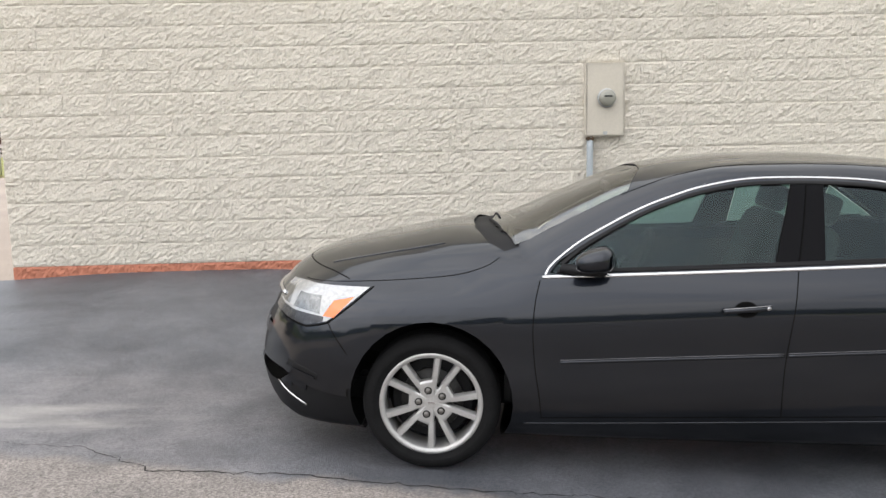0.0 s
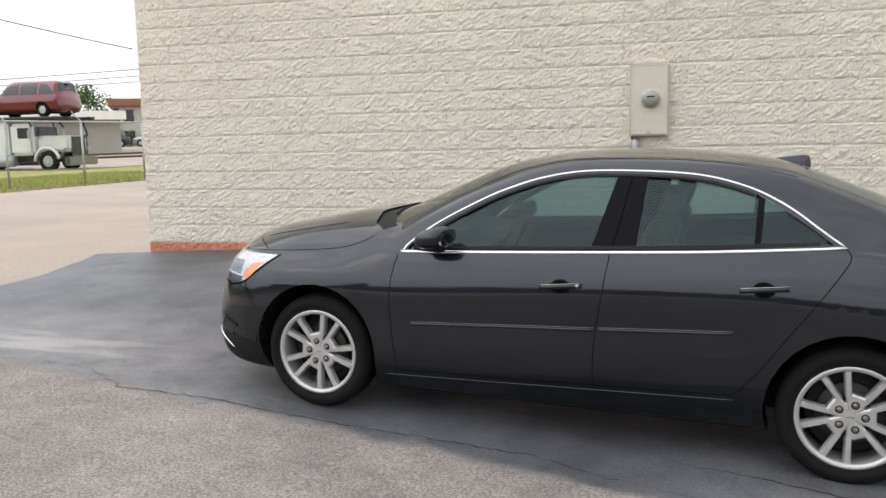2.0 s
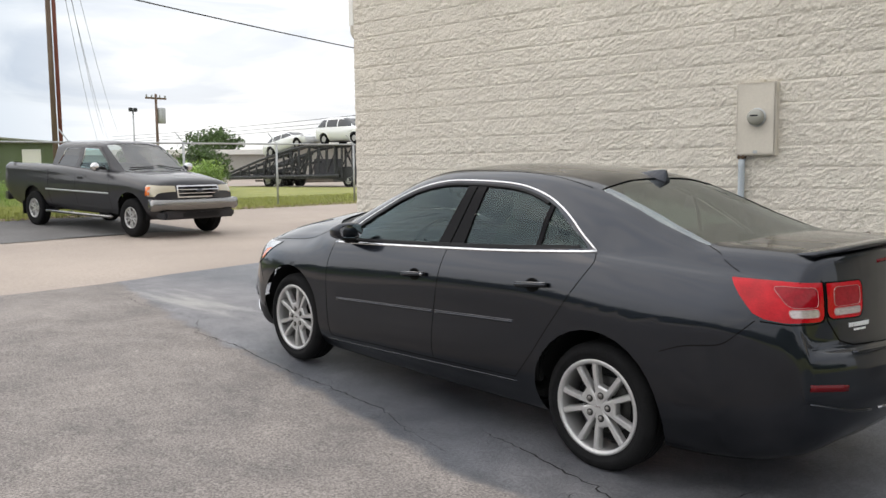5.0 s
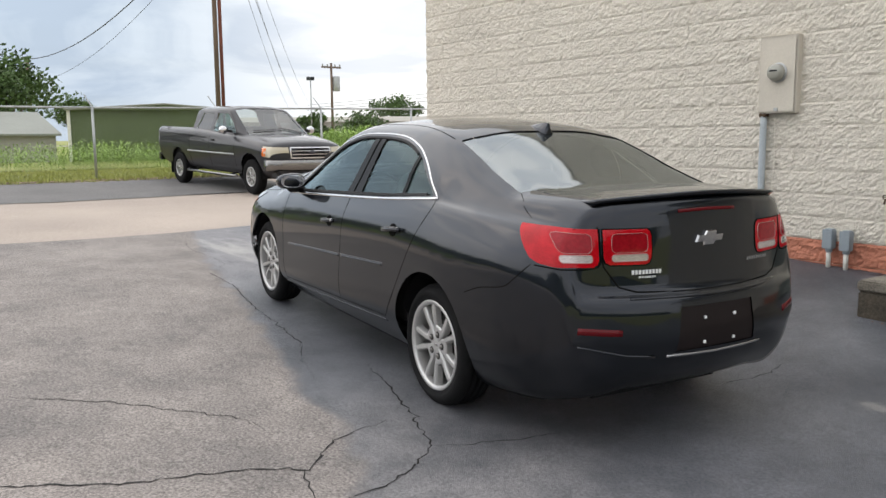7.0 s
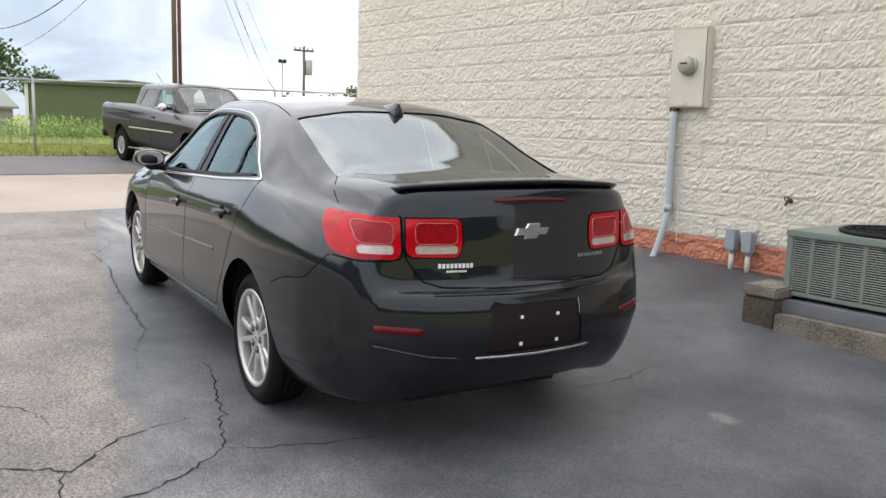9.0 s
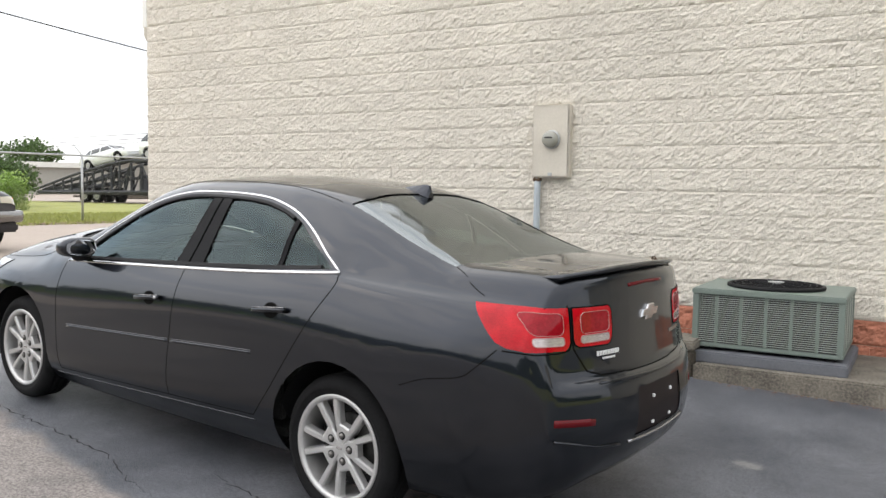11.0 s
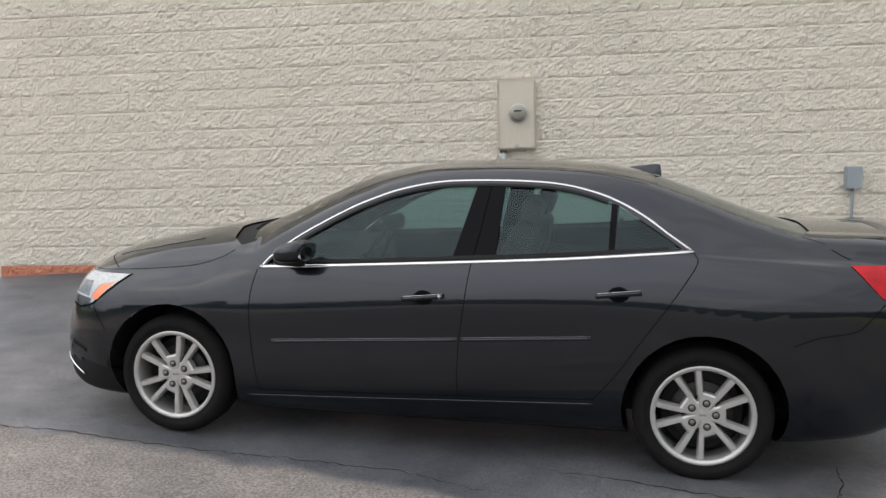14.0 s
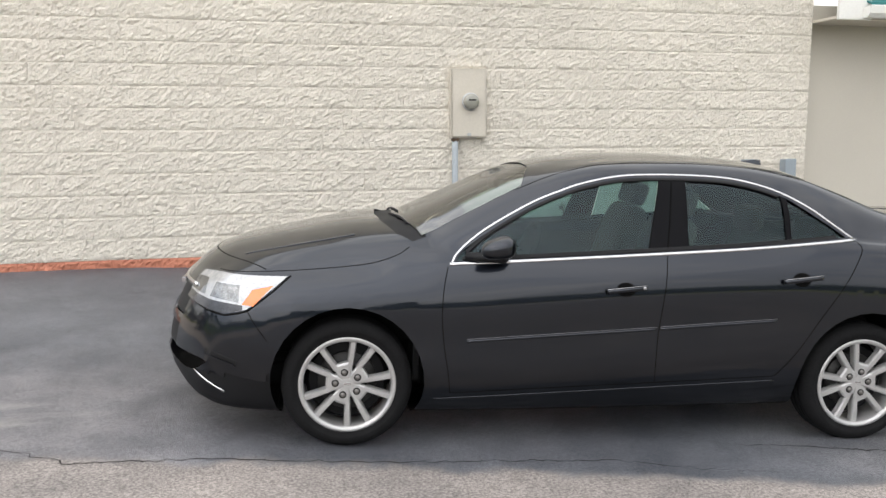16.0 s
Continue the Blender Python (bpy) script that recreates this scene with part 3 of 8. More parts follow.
def lay_blocks():
    """Running bond; the bottom course is painted terracotta. The highest courses are laid as one piece."""
    full = [block_mesh(BLOCK_W, s, "block") for s in range(30)]
    red = [block_mesh(BLOCK_W, s + 40, "block") for s in range(12)]
    for me in full:
        me.materials.append(M_BLOCK)
    for me in red:
        me.materials.append(M_BLOCK_RED)
    rng = random.Random(5)
    singles, high, low = 0, bmesh.new(), bmesh.new()
    rows = int((WALL_TOP - BOTTOM_JOINT) / COURSE) + 1
    for r in range(-3, rows):
        z = BOTTOM_JOINT + r * COURSE
        start = WALL_X0 - (BLOCK_W / 2 if r % 2 else 0)
        i = 0
        while True:
            x0 = start + i * BLOCK_W
            i += 1
            x1 = x0 + BLOCK_W
            if x0 >= WALL_X1 - 0.02:
                break
            c0, c1 = max(x0, WALL_X0), min(x1, WALL_X1)
            if c1 - c0 < 0.05:
                continue
            whole = c1 - c0 > BLOCK_W - 1e-3
            if whole:
                me = rng.choice(red if r < 0 else full)
            else:
                me = block_mesh(c1 - c0, rng.random() * 90, "block_cut")
                me.materials.append(M_BLOCK_RED if r < 0 else M_BLOCK)
            if r > -3 and singles < 300:
                ob = new("block", me)
                ob.parent = core
                ob.location = (c0, WALL_Y, z)
                singles += 1
            else:
                into = high if r >= 0 else low
                k = len(into.verts)
                into.from_mesh(me)
                into.verts.ensure_lookup_table()
                for v in into.verts[k:]:
                    v.co += Vector((c0, WALL_Y, z))
    tagged(part("upper_blocks", high, M_BLOCK, core), kind="stuff")
    tagged(part("footing_blocks", low, M_BLOCK_RED, core), kind="stuff")


lay_blocks()


# ---- the sedan ----
# own axes: x forward, y to its left, z up; origin on the ground midway between the axles
def loft(lines, stations, bow_front, bow_rear, rings=66):
    """Body skin from feature lines that run lengthwise (each a pair of tables: half width and height).
    Each station is a smooth half section through the lines, mirrored; ends bow back towards the corners."""
    bm = bmesh.new()
    grid = []
    nl = len(lines)
    for s in stations:
        ctrl = [Vector((spline(lv, s), spline(lz, s))) for lv, lz in lines]
        # cubic through the section's points, its tangents weighted by the spacing, so that close points make a crease
        ext = [Vector((-ctrl[1].x, ctrl[1].y))] + ctrl + [Vector((-ctrl[nl - 2].x, ctrl[nl - 2].y))]
        gap = [max((q - p).length, 1e-4) for p, q in zip(ext, ext[1:])]
        tang = []
        for i in range(nl):
            h0, h1 = gap[i], gap[i + 1]
            tang.append(((ext[i + 1] - ext[i]) * (h1 / h0) + (ext[i + 2] - ext[i + 1]) * (h0 / h1)) / (h0 + h1))
        half = []
        for j in range(rings + 1):
            f = j / rings * (nl - 1)
            i = min(int(f), nl - 2)
            t, h = f - i, gap[i + 1]
            half.append((2 * t ** 3 - 3 * t * t + 1) * ctrl[i] + (t ** 3 - 2 * t * t + t) * h * tang[i] + (3 * t * t - 2 * t ** 3) * ctrl[i + 1] + (t ** 3 - t * t) * h * tang[i + 1])
        row = []
        for p in half:
            q = abs(p.x) / 0.9
            u = s - bow_front(s) * q ** 2.4 + bow_rear(s) * q ** 2.6
            row.append((u, p.x, p.y))
        full = [(u, v, w) for u, v, w in row] + [(u, -v, w) for u, v, w in row[-2::-1]]
        grid.append([bm.verts.new(c) for c in full])
    for a, b in zip(grid, grid[1:]):
        for i in range(len(a) - 1):
            bm.faces.new((a[i], b[i], b[i + 1], a[i + 1]))
    bmesh.ops.remove_doubles(bm, verts=bm.verts, dist=1e-5)
    bmesh.ops.recalc_face_normals(bm, faces=bm.faces)
    return bm


def cut_region(bm, outline, axis, side_test):
    """Cuts a convex outline (seen along an axis) into the skin and returns the faces inside it.
    axis 'y': outline of (x, z); axis 'x': outline of (y, z); axis 'z': outline of (x, y)."""
    i0, i1 = {"y": (0, 2), "x": (1, 2), "z": (0, 1)}[axis]
    cx = sum(p[0] for p in outline) / len(outline)
    cy = sum(p[1] for p in outline) / len(outline)
    lo0, hi0 = min(p[0] for p in outline) - 0.12, max(p[0] for p in outline) + 0.12
    lo1, hi1 = min(p[1] for p in outline) - 0.12, max(p[1] for p in outline) + 0.12
    inside = []
    for f in bm.faces:
        c = f.calc_center_median()
        if lo0 < c[i0] < hi0 and lo1 < c[i1] < hi1 and side_test(c, f.normal):
            inside.append(f)
    n = len(outline)
    for k in range(n):
        a, b = outline[k], outline[(k + 1) % n]
        d = (b[0] - a[0], b[1] - a[1])
        nrm = (-d[1], d[0])
        if nrm[0] * (cx - a[0]) + nrm[1] * (cy - a[1]) < 0:
            nrm = (-nrm[0], -nrm[1])
        co, no = Vector((0, 0, 0)), Vector((0, 0, 0))
        co[i0], co[i1] = a
        no[i0], no[i1] = nrm
        no.normalize()
        edges = list({e for f in inside for e in f.edges})
        verts = list({v for f in inside for v in f.verts})
        r = bmesh.ops.bisect_plane(bm, geom=inside + edges + verts, dist=1e-5, plane_co=co, plane_no=no)
        cand = {f for f in r["geom"] if isinstance(f, bmesh.types.BMFace)} | {f for f in inside if f.is_valid}
        inside = [f for f in cand if f.is_valid and (f.calc_center_median() - co).dot(no) > 0]
    return inside


def cut_planes(bm, planes, test):
    """Cuts the faces that pass the test by several planes (point, inward normal) and returns those inside all of them."""
    inside = [f for f in bm.faces if test(f.calc_center_median())]
    for co, no in planes:
        co, no = Vector(co), Vector(no).normalized()
        edges = list({e for f in inside for e in f.edges})
        verts = list({v for f in inside for v in f.verts})
        r = bmesh.ops.bisect_plane(bm, geom=inside + edges + verts, dist=1e-5, plane_co=co, plane_no=no)
        cand = {f for f in r["geom"] if isinstance(f, bmesh.types.BMFace)} | {f for f in inside if f.is_valid}
        inside = [f for f in cand if f.is_valid and (f.calc_center_median() - co).dot(no) > 0]
    return inside


def lift_out(bm, faces, offset=0.0, thick=0.0):
    """Takes faces out of the skin as a mesh of their own, moved along their normals."""
    out = bmesh.new()
    made = {}
    for f in faces:
        vs = []
        for v in f.verts:
            if v not in made:
                made[v] = out.verts.new(v.co + v.normal * offset)
            vs.append(made[v])
        out.faces.new(vs)
    if thick:
        edge = [e for e in out.edges if len(e.link_faces) == 1]
        r = bmesh.ops.extrude_edge_only(out, edges=edge)
        back = [x for x in r["geom"] if isinstance(x, bmesh.types.BMVert)]
        inv = {made[v]: v for v in made}
        out.verts.index_update()
        src = {}
        for e in out.edges:
            a, b = e.verts
            if a in inv and b not in inv:
                src[b] = inv[a]
            elif b in inv and a not in inv:
                src[a] = inv[b]
        for v in back:
            if v in src:
                v.co = v.co - src[v].normal * thick
    bmesh.ops.delete(bm, geom=faces, context="FACES")
    return out


W_BOTTOM = ([(-2.50, 0.62), (-2.36, 0.68), (-2.1, 0.76), (-1.6, 0.80), (0, 0.80), (1.6, 0.80), (2.0, 0.78), (2.25, 0.74), (2.36, 0.72)],
            [(-2.50, 0.545), (-2.485, 0.46), (-2.44, 0.38), (-2.34, 0.30), (-2.1, 0.25), (-1.7, 0.22), (-0.9, 0.205), (0.9, 0.175), (1.8, 0.18), (2.15, 0.20), (2.28, 0.24), (2.34, 0.30), (2.36, 0.37)])
W_LOW = ([(-2.50, 0.70), (-2.36, 0.78), (-2.0, 0.865), (-1.4, 0.895), (-0.8, 0.895), (0.9, 0.895), (1.4, 0.89), (1.9, 0.865), (2.2, 0.81), (2.36, 0.76)],
         [(-2.50, 0.55), (-2.47, 0.50), (-2.36, 0.44), (-2.0, 0.40), (-0.9, 0.36), (0.9, 0.29), (1.8, 0.32), (2.2, 0.36), (2.32, 0.385), (2.36, 0.40)])
W_MID = ([(-2.50, 0.72), (-2.36, 0.80), (-2.0, 0.885), (-1.4, 0.925), (-0.8, 0.915), (0.9, 0.91), (1.4, 0.915), (1.9, 0.885), (2.2, 0.83), (2.36, 0.78)],
         [(-2.50, 0.56), (-2.46, 0.62), (-2.36, 0.67), (-2.0, 0.69), (-0.8, 0.675), (0.8, 0.565), (1.4, 0.60), (1.9, 0.56), (2.2, 0.52), (2.32, 0.46), (2.36, 0.415)])
W_SHOULDER = ([(-2.50, 0.72), (-2.36, 0.78), (-2.0, 0.845), (-1.4, 0.885), (-0.8, 0.895), (0.9, 0.885), (1.4, 0.88), (1.9, 0.84), (2.2, 0.80), (2.36, 0.76)],
              [(-2.50, 0.57), (-2.47, 0.70), (-2.40, 0.80), (-2.2, 0.92), (-2.0, 0.96), (-1.4, 0.975), (-0.8, 0.93), (0.0, 0.885), (0.9, 0.825), (1.4, 0.80), (1.9, 0.755), (2.2, 0.65), (2.32, 0.52), (2.36, 0.425)])
W_BELT = ([(-2.50, 0.70), (-2.36, 0.73), (-2.0, 0.782), (-1.6, 0.828), (-1.25, 0.838), (-0.5, 0.848), (0.5, 0.85), (0.9, 0.84), (1.1, 0.80), (1.4, 0.76), (1.9, 0.73), (2.2, 0.72), (2.36, 0.70)],
          [(-2.50, 0.58), (-2.47, 0.74), (-2.42, 0.86), (-2.36, 0.97), (-2.2, 1.025), (-1.95, 1.043), (-1.6, 1.058), (-1.25, 1.073), (-0.73, 1.035), (-0.18, 1.0), (0.38, 0.965), (0.87, 0.93), (1.1, 0.938), (1.3, 0.912), (1.56, 0.885), (1.83, 0.865), (2.02, 0.835), (2.2, 0.76), (2.29, 0.64), (2.34, 0.52), (2.36, 0.43)])
# outer half of the crease where the haunch rolls out from under the pillars and the boot lid
W_ROLL = ([(-2.50, 0.68), (-2.36, 0.705), (-2.1, 0.738), (-1.9, 0.758), (-1.6, 0.796), (-1.35, 0.806), (-1.2, 0.806), (-0.73, 0.800), (-0.18, 0.796), (0.38, 0.802), (0.7, 0.806), (0.87, 0.812), (1.1, 0.778), (1.4, 0.733), (1.9, 0.693), (2.2, 0.67), (2.36, 0.64)],
          [(-2.50, 0.5815), (-2.478, 0.725), (-2.458, 0.752), (-2.428, 0.82), (-2.408, 0.885), (-2.38, 0.965), (-2.34, 1.018), (-2.1, 1.053), (-1.9, 1.062), (-1.6, 1.075), (-1.35, 1.088), (-1.2, 1.115), (-0.73, 1.135), (-0.18, 1.11), (0.38, 1.055), (0.7, 0.993), (0.87, 0.962), (1.1, 0.958), (1.4, 0.927), (1.9, 0.872), (2.04, 0.845), (2.2, 0.768), (2.29, 0.645), (2.34, 0.523), (2.36, 0.431)])
# inner half of it
W_SHELF = ([(-2.50, 0.66), (-2.36, 0.685), (-2.1, 0.712), (-1.9, 0.732), (-1.6, 0.770), (-1.35, 0.784), (-1.2, 0.782), (-0.73, 0.765), (-0.18, 0.750), (0.38, 0.757), (0.7, 0.768), (0.87, 0.782), (1.1, 0.755), (1.4, 0.705), (1.9, 0.655), (2.2, 0.62), (2.36, 0.58)],
           [(-2.50, 0.583), (-2.478, 0.73), (-2.458, 0.752), (-2.428, 0.80), (-2.408, 0.89), (-2.38, 0.99), (-2.34, 1.035), (-2.1, 1.066), (-1.9, 1.077), (-1.6, 1.094), (-1.35, 1.118), (-1.2, 1.165), (-0.73, 1.22), (-0.18, 1.21), (0.38, 1.13), (0.7, 1.04), (0.87, 0.992), (1.1, 0.977), (1.4, 0.947), (1.9, 0.885), (2.04, 0.855), (2.2, 0.775), (2.29, 0.65), (2.34, 0.525), (2.36, 0.4325)])
W_RAIL = ([(-2.50, 0.55), (-2.36, 0.60), (-2.1, 0.662), (-1.85, 0.685), (-1.57, 0.688), (-1.3, 0.672), (-1.0, 0.645), (-0.5, 0.622), (0.0, 0.618), (0.42, 0.638), (0.7, 0.688), (0.9, 0.72), (1.05, 0.71), (1.3, 0.66), (1.6, 0.605), (2.0, 0.55), (2.2, 0.51), (2.36, 0.45)],
          [(-2.50, 0.585), (-2.478, 0.735), (-2.458, 0.752), (-2.428, 0.766), (-2.408, 0.90), (-2.38, 1.05), (-2.34, 1.13), (-2.1, 1.138), (-1.85, 1.138), (-1.57, 1.19), (-1.3, 1.28), (-1.02, 1.36), (-0.74, 1.405), (-0.46, 1.42), (-0.17, 1.42), (0.01, 1.41), (0.24, 1.36), (0.42, 1.285), (0.7, 1.14), (0.85, 1.065), (0.97, 1.015), (1.1, 1.012), (1.3, 1.0), (1.66, 0.955), (2.0, 0.885), (2.16, 0.815), (2.28, 0.67), (2.34, 0.53), (2.36, 0.435)])
# rounded edge of the boot lid and of the roof
W_LIP = ([(-2.50, 0.52), (-2.36, 0.575), (-2.1, 0.642), (-1.85, 0.664), (-1.57, 0.662), (-1.3, 0.642), (-1.0, 0.612), (-0.5, 0.582), (0.0, 0.575), (0.42, 0.595), (0.7, 0.648), (0.9, 0.682), (1.05, 0.67), (1.3, 0.62), (1.6, 0.563), (2.0, 0.50), (2.2, 0.46), (2.36, 0.40)],
         [(-2.50, 0.586), (-2.478, 0.735), (-2.458, 0.752), (-2.428, 0.766), (-2.408, 0.90), (-2.384, 1.05), (-2.345, 1.138), (-2.1, 1.149), (-1.85, 1.150), (-1.57, 1.208), (-1.3, 1.304), (-1.02, 1.388), (-0.74, 1.432), (-0.46, 1.445), (-0.17, 1.442), (0.01, 1.432), (0.24, 1.382), (0.42, 1.310), (0.7, 1.165), (0.85, 1.087), (0.97, 1.036), (1.1, 1.032), (1.3, 1.017), (1.66, 0.967), (2.0, 0.895), (2.16, 0.825), (2.28, 0.673), (2.34, 0.531), (2.36, 0.436)])
W_CROWN = ([(-2.50, 0.30), (-2.36, 0.36), (-1.85, 0.42), (-1.0, 0.40), (0.0, 0.39), (0.5, 0.40), (1.0, 0.42), (1.6, 0.32), (2.36, 0.25)],
           [(-2.50, 0.59), (-2.478, 0.735), (-2.458, 0.752), (-2.428, 0.766), (-2.408, 0.90), (-2.39, 1.05), (-2.355, 1.162), (-2.1, 1.175), (-1.88, 1.175), (-1.75, 1.205), (-1.6, 1.252), (-1.45, 1.305), (-1.3, 1.359), (-1.15, 1.410), (-1.0, 1.447), (-0.8, 1.469), (-0.46, 1.481), (-0.16, 1.474), (0.13, 1.446), (0.42, 1.38), (0.73, 1.25), (0.97, 1.137), (1.08, 1.098), (1.34, 1.072), (1.66, 1.013), (1.98, 0.938), (2.12, 0.88), (2.22, 0.79), (2.30, 0.65), (2.345, 0.52), (2.36, 0.44)])
W_CENTRE = ([(-2.50, 0.0), (2.36, 0.0)],
            [(-2.50, 0.595), (-2.478, 0.735), (-2.458, 0.752), (-2.428, 0.766), (-2.408, 0.90), (-2.395, 1.05), (-2.36, 1.17), (-2.1, 1.19), (-1.89, 1.19), (-1.75, 1.222), (-1.6, 1.270), (-1.45, 1.323), (-1.3, 1.377), (-1.15, 1.428), (-1.0, 1.466), (-0.8, 1.49), (-0.46, 1.505), (-0.16, 1.497), (0.13, 1.468), (0.43, 1.402), (0.73, 1.275), (1.0, 1.15), (1.12, 1.105), (1.34, 1.085), (1.66, 1.022), (1.98, 0.948), (2.12, 0.888), (2.22, 0.80), (2.30, 0.66), (2.345, 0.525), (2.36, 0.445)])
W_UNDER = ([(-2.50, 0.0), (2.36, 0.0)], W_BOTTOM[1])
W_PAN = ([(-2.50, 0.36), (2.36, 0.40)], W_BOTTOM[1])
CAR_LINES = [W_UNDER, W_PAN, W_BOTTOM, W_LOW, W_MID, W_SHOULDER, W_BELT, W_ROLL, W_SHELF, W_RAIL, W_LIP, W_CROWN, W_CENTRE]


def car_bow_front(s):
    return 0.42 * max(0.0, (s - 1.55) / 0.81) ** 1.7


def car_bow_rear(s):
    return 0.30 * max(0.0, (-s - 1.65) / 0.85) ** 1.7


CAR_STATIONS = ([-2.50, -2.496, -2.49, -2.48, -2.47, -2.46, -2.45, -2.44, -2.43, -2.42, -2.41, -2.40, -2.39, -2.38, -2.37, -2.36, -2.345, -2.33, -2.31]
                + [-2.28 + 0.03 * i for i in range(151)]
                + [2.24, 2.26, 2.28, 2.295, 2.31, 2.32, 2.33, 2.338, 2.344, 2.35, 2.354, 2.358, 2.36])

CAR_POSE = Matrix.Translation((0.611, 4.387, -0.0452)) @ Matrix.Rotation(radians(173.97), 4, "Z") @ Matrix.Rotation(radians(-2.285), 4, "Y")


def left_side(c, n):
    return c.y > 0.45


def right_side(c, n):
    return c.y < -0.45


DLO_TOP = [(0.84, 0.955), (0.80, 1.0), (0.70, 1.068), (0.55, 1.158), (0.40, 1.237), (0.28, 1.287), (0.17, 1.328), (0.0, 1.366), (-0.17, 1.382), (-0.45, 1.386), (-0.66, 1.374), (-0.82, 1.34), (-0.94, 1.296), (-1.06, 1.232), (-1.17, 1.155), (-1.25, 1.105)]
DLO_BELT = [(-1.25, 1.105), (-0.73, 1.052), (-0.18, 1.012), (0.38, 0.975), (0.84, 0.945)]



def clip_poly(poly, edge, keep_less):
    """Part of a convex (x, z) outline on one side of a leaning line, given as x at z = 1.15 and its lean."""
    u, lean = edge
    out = []

    def d(p):
        v = p[0] - (u + lean * (p[1] - 1.15))
        return -v if keep_less else v
    for a, b in zip(poly, poly[1:] + poly[:1]):
        da, db = d(a), d(b)
        if da >= 0:
            out.append(a)
        if da * db < 0:
            t = da / (da - db)
            out.append((a[0] + (b[0] - a[0]) * t, a[1] + (b[1] - a[1]) * t))
    return out


class Skin:
    """Ray look-ups on the finished body, to seat trim and seams on it."""

    def __init__(self, bm):
        self.tree = BVHTree.FromBMesh(bm)

    def side(self, u, w, sign=1):
        p, n, _, _ = self.tree.ray_cast(Vector((u, 2.0 * sign, w)), Vector((0, -sign, 0)), 1.9)
        return (p, n if n.y * sign > 0 else -n) if p else (None, None)

    def rear(self, v, w):
        p, n, _, _ = self.tree.ray_cast(Vector((-4, v, w)), Vector((1, 0, 0)), 3)
        return (p, n if n.x < 0 else -n) if p else (None, None)

    def front(self, v, w):
        p, n, _, _ = self.tree.ray_cast(Vector((4, v, w)), Vector((-1, 0, 0)), 3)
        return (p, n if n.x > 0 else -n) if p else (None, None)

    def top(self, u, v):
        p, n, _, _ = self.tree.ray_cast(Vector((u, v, 3)), Vector((0, 0, -1)), 3)
        return (p, n if n.z > 0 else -n) if p else (None, None)


def dense(pts, step=0.03):
    """More points along a polyline."""
    out = []
    for a, b in zip(pts, pts[1:]):
        n = max(1, int(math.dist(a, b) / step))
        out += [tuple(a[i] + (b[i] - a[i]) * j / n for i in range(len(a))) for j in range(n)]
    return out + [tuple(pts[-1])]


def smooth_line(pts, n=40):
    """A rounded curve through the points (Catmull-Rom)."""
    p = [Vector(q) for q in pts]
    out = []
    m = len(p) - 1
    for j in range(n + 1):
        f = j / n * m
        i = min(int(f), m - 1)
        t = f - i
        a, b = p[i], p[i + 1]
        z, c = p[i - 1] if i else a * 2 - b, p[i + 2] if i + 2 <= m else b * 2 - a
        out.append(0.5 * ((2 * a) + (b - z) * t + (2 * z - 5 * a + 4 * b - c) * t * t + (3 * a - z - 3 * b + c) * t ** 3))
    return out


def ribbon(seats, width, proud, sink=0.004):
    """A bar laid along seated points (point, normal): rectangular section, proud of the skin."""
    bm = bmesh.new()
    seats = [s for s in seats if s[0] is not None]
    rings = []
    for i, (p, n) in enumerate(seats):
        d = (seats[min(i + 1, len(seats) - 1)][0] - seats[max(i - 1, 0)][0]).normalized()
        c = n.cross(d).normalized() * (width / 2)
        top = p + n * proud
        rings.append([bm.verts.new(q) for q in (p - c - n * sink, top - c * 0.75, top + c * 0.75, p + c - n * sink)])
    for a, b in zip(rings, rings[1:]):
        for j in range(4):
            bm.faces.new((a[j], b[j], b[(j + 1) % 4], a[(j + 1) % 4]))
    if len(rings) > 1:
        bm.faces.new(rings[0][::-1])
        bm.faces.new(rings[-1])
    bmesh.ops.recalc_face_normals(bm, faces=bm.faces)
    return bm


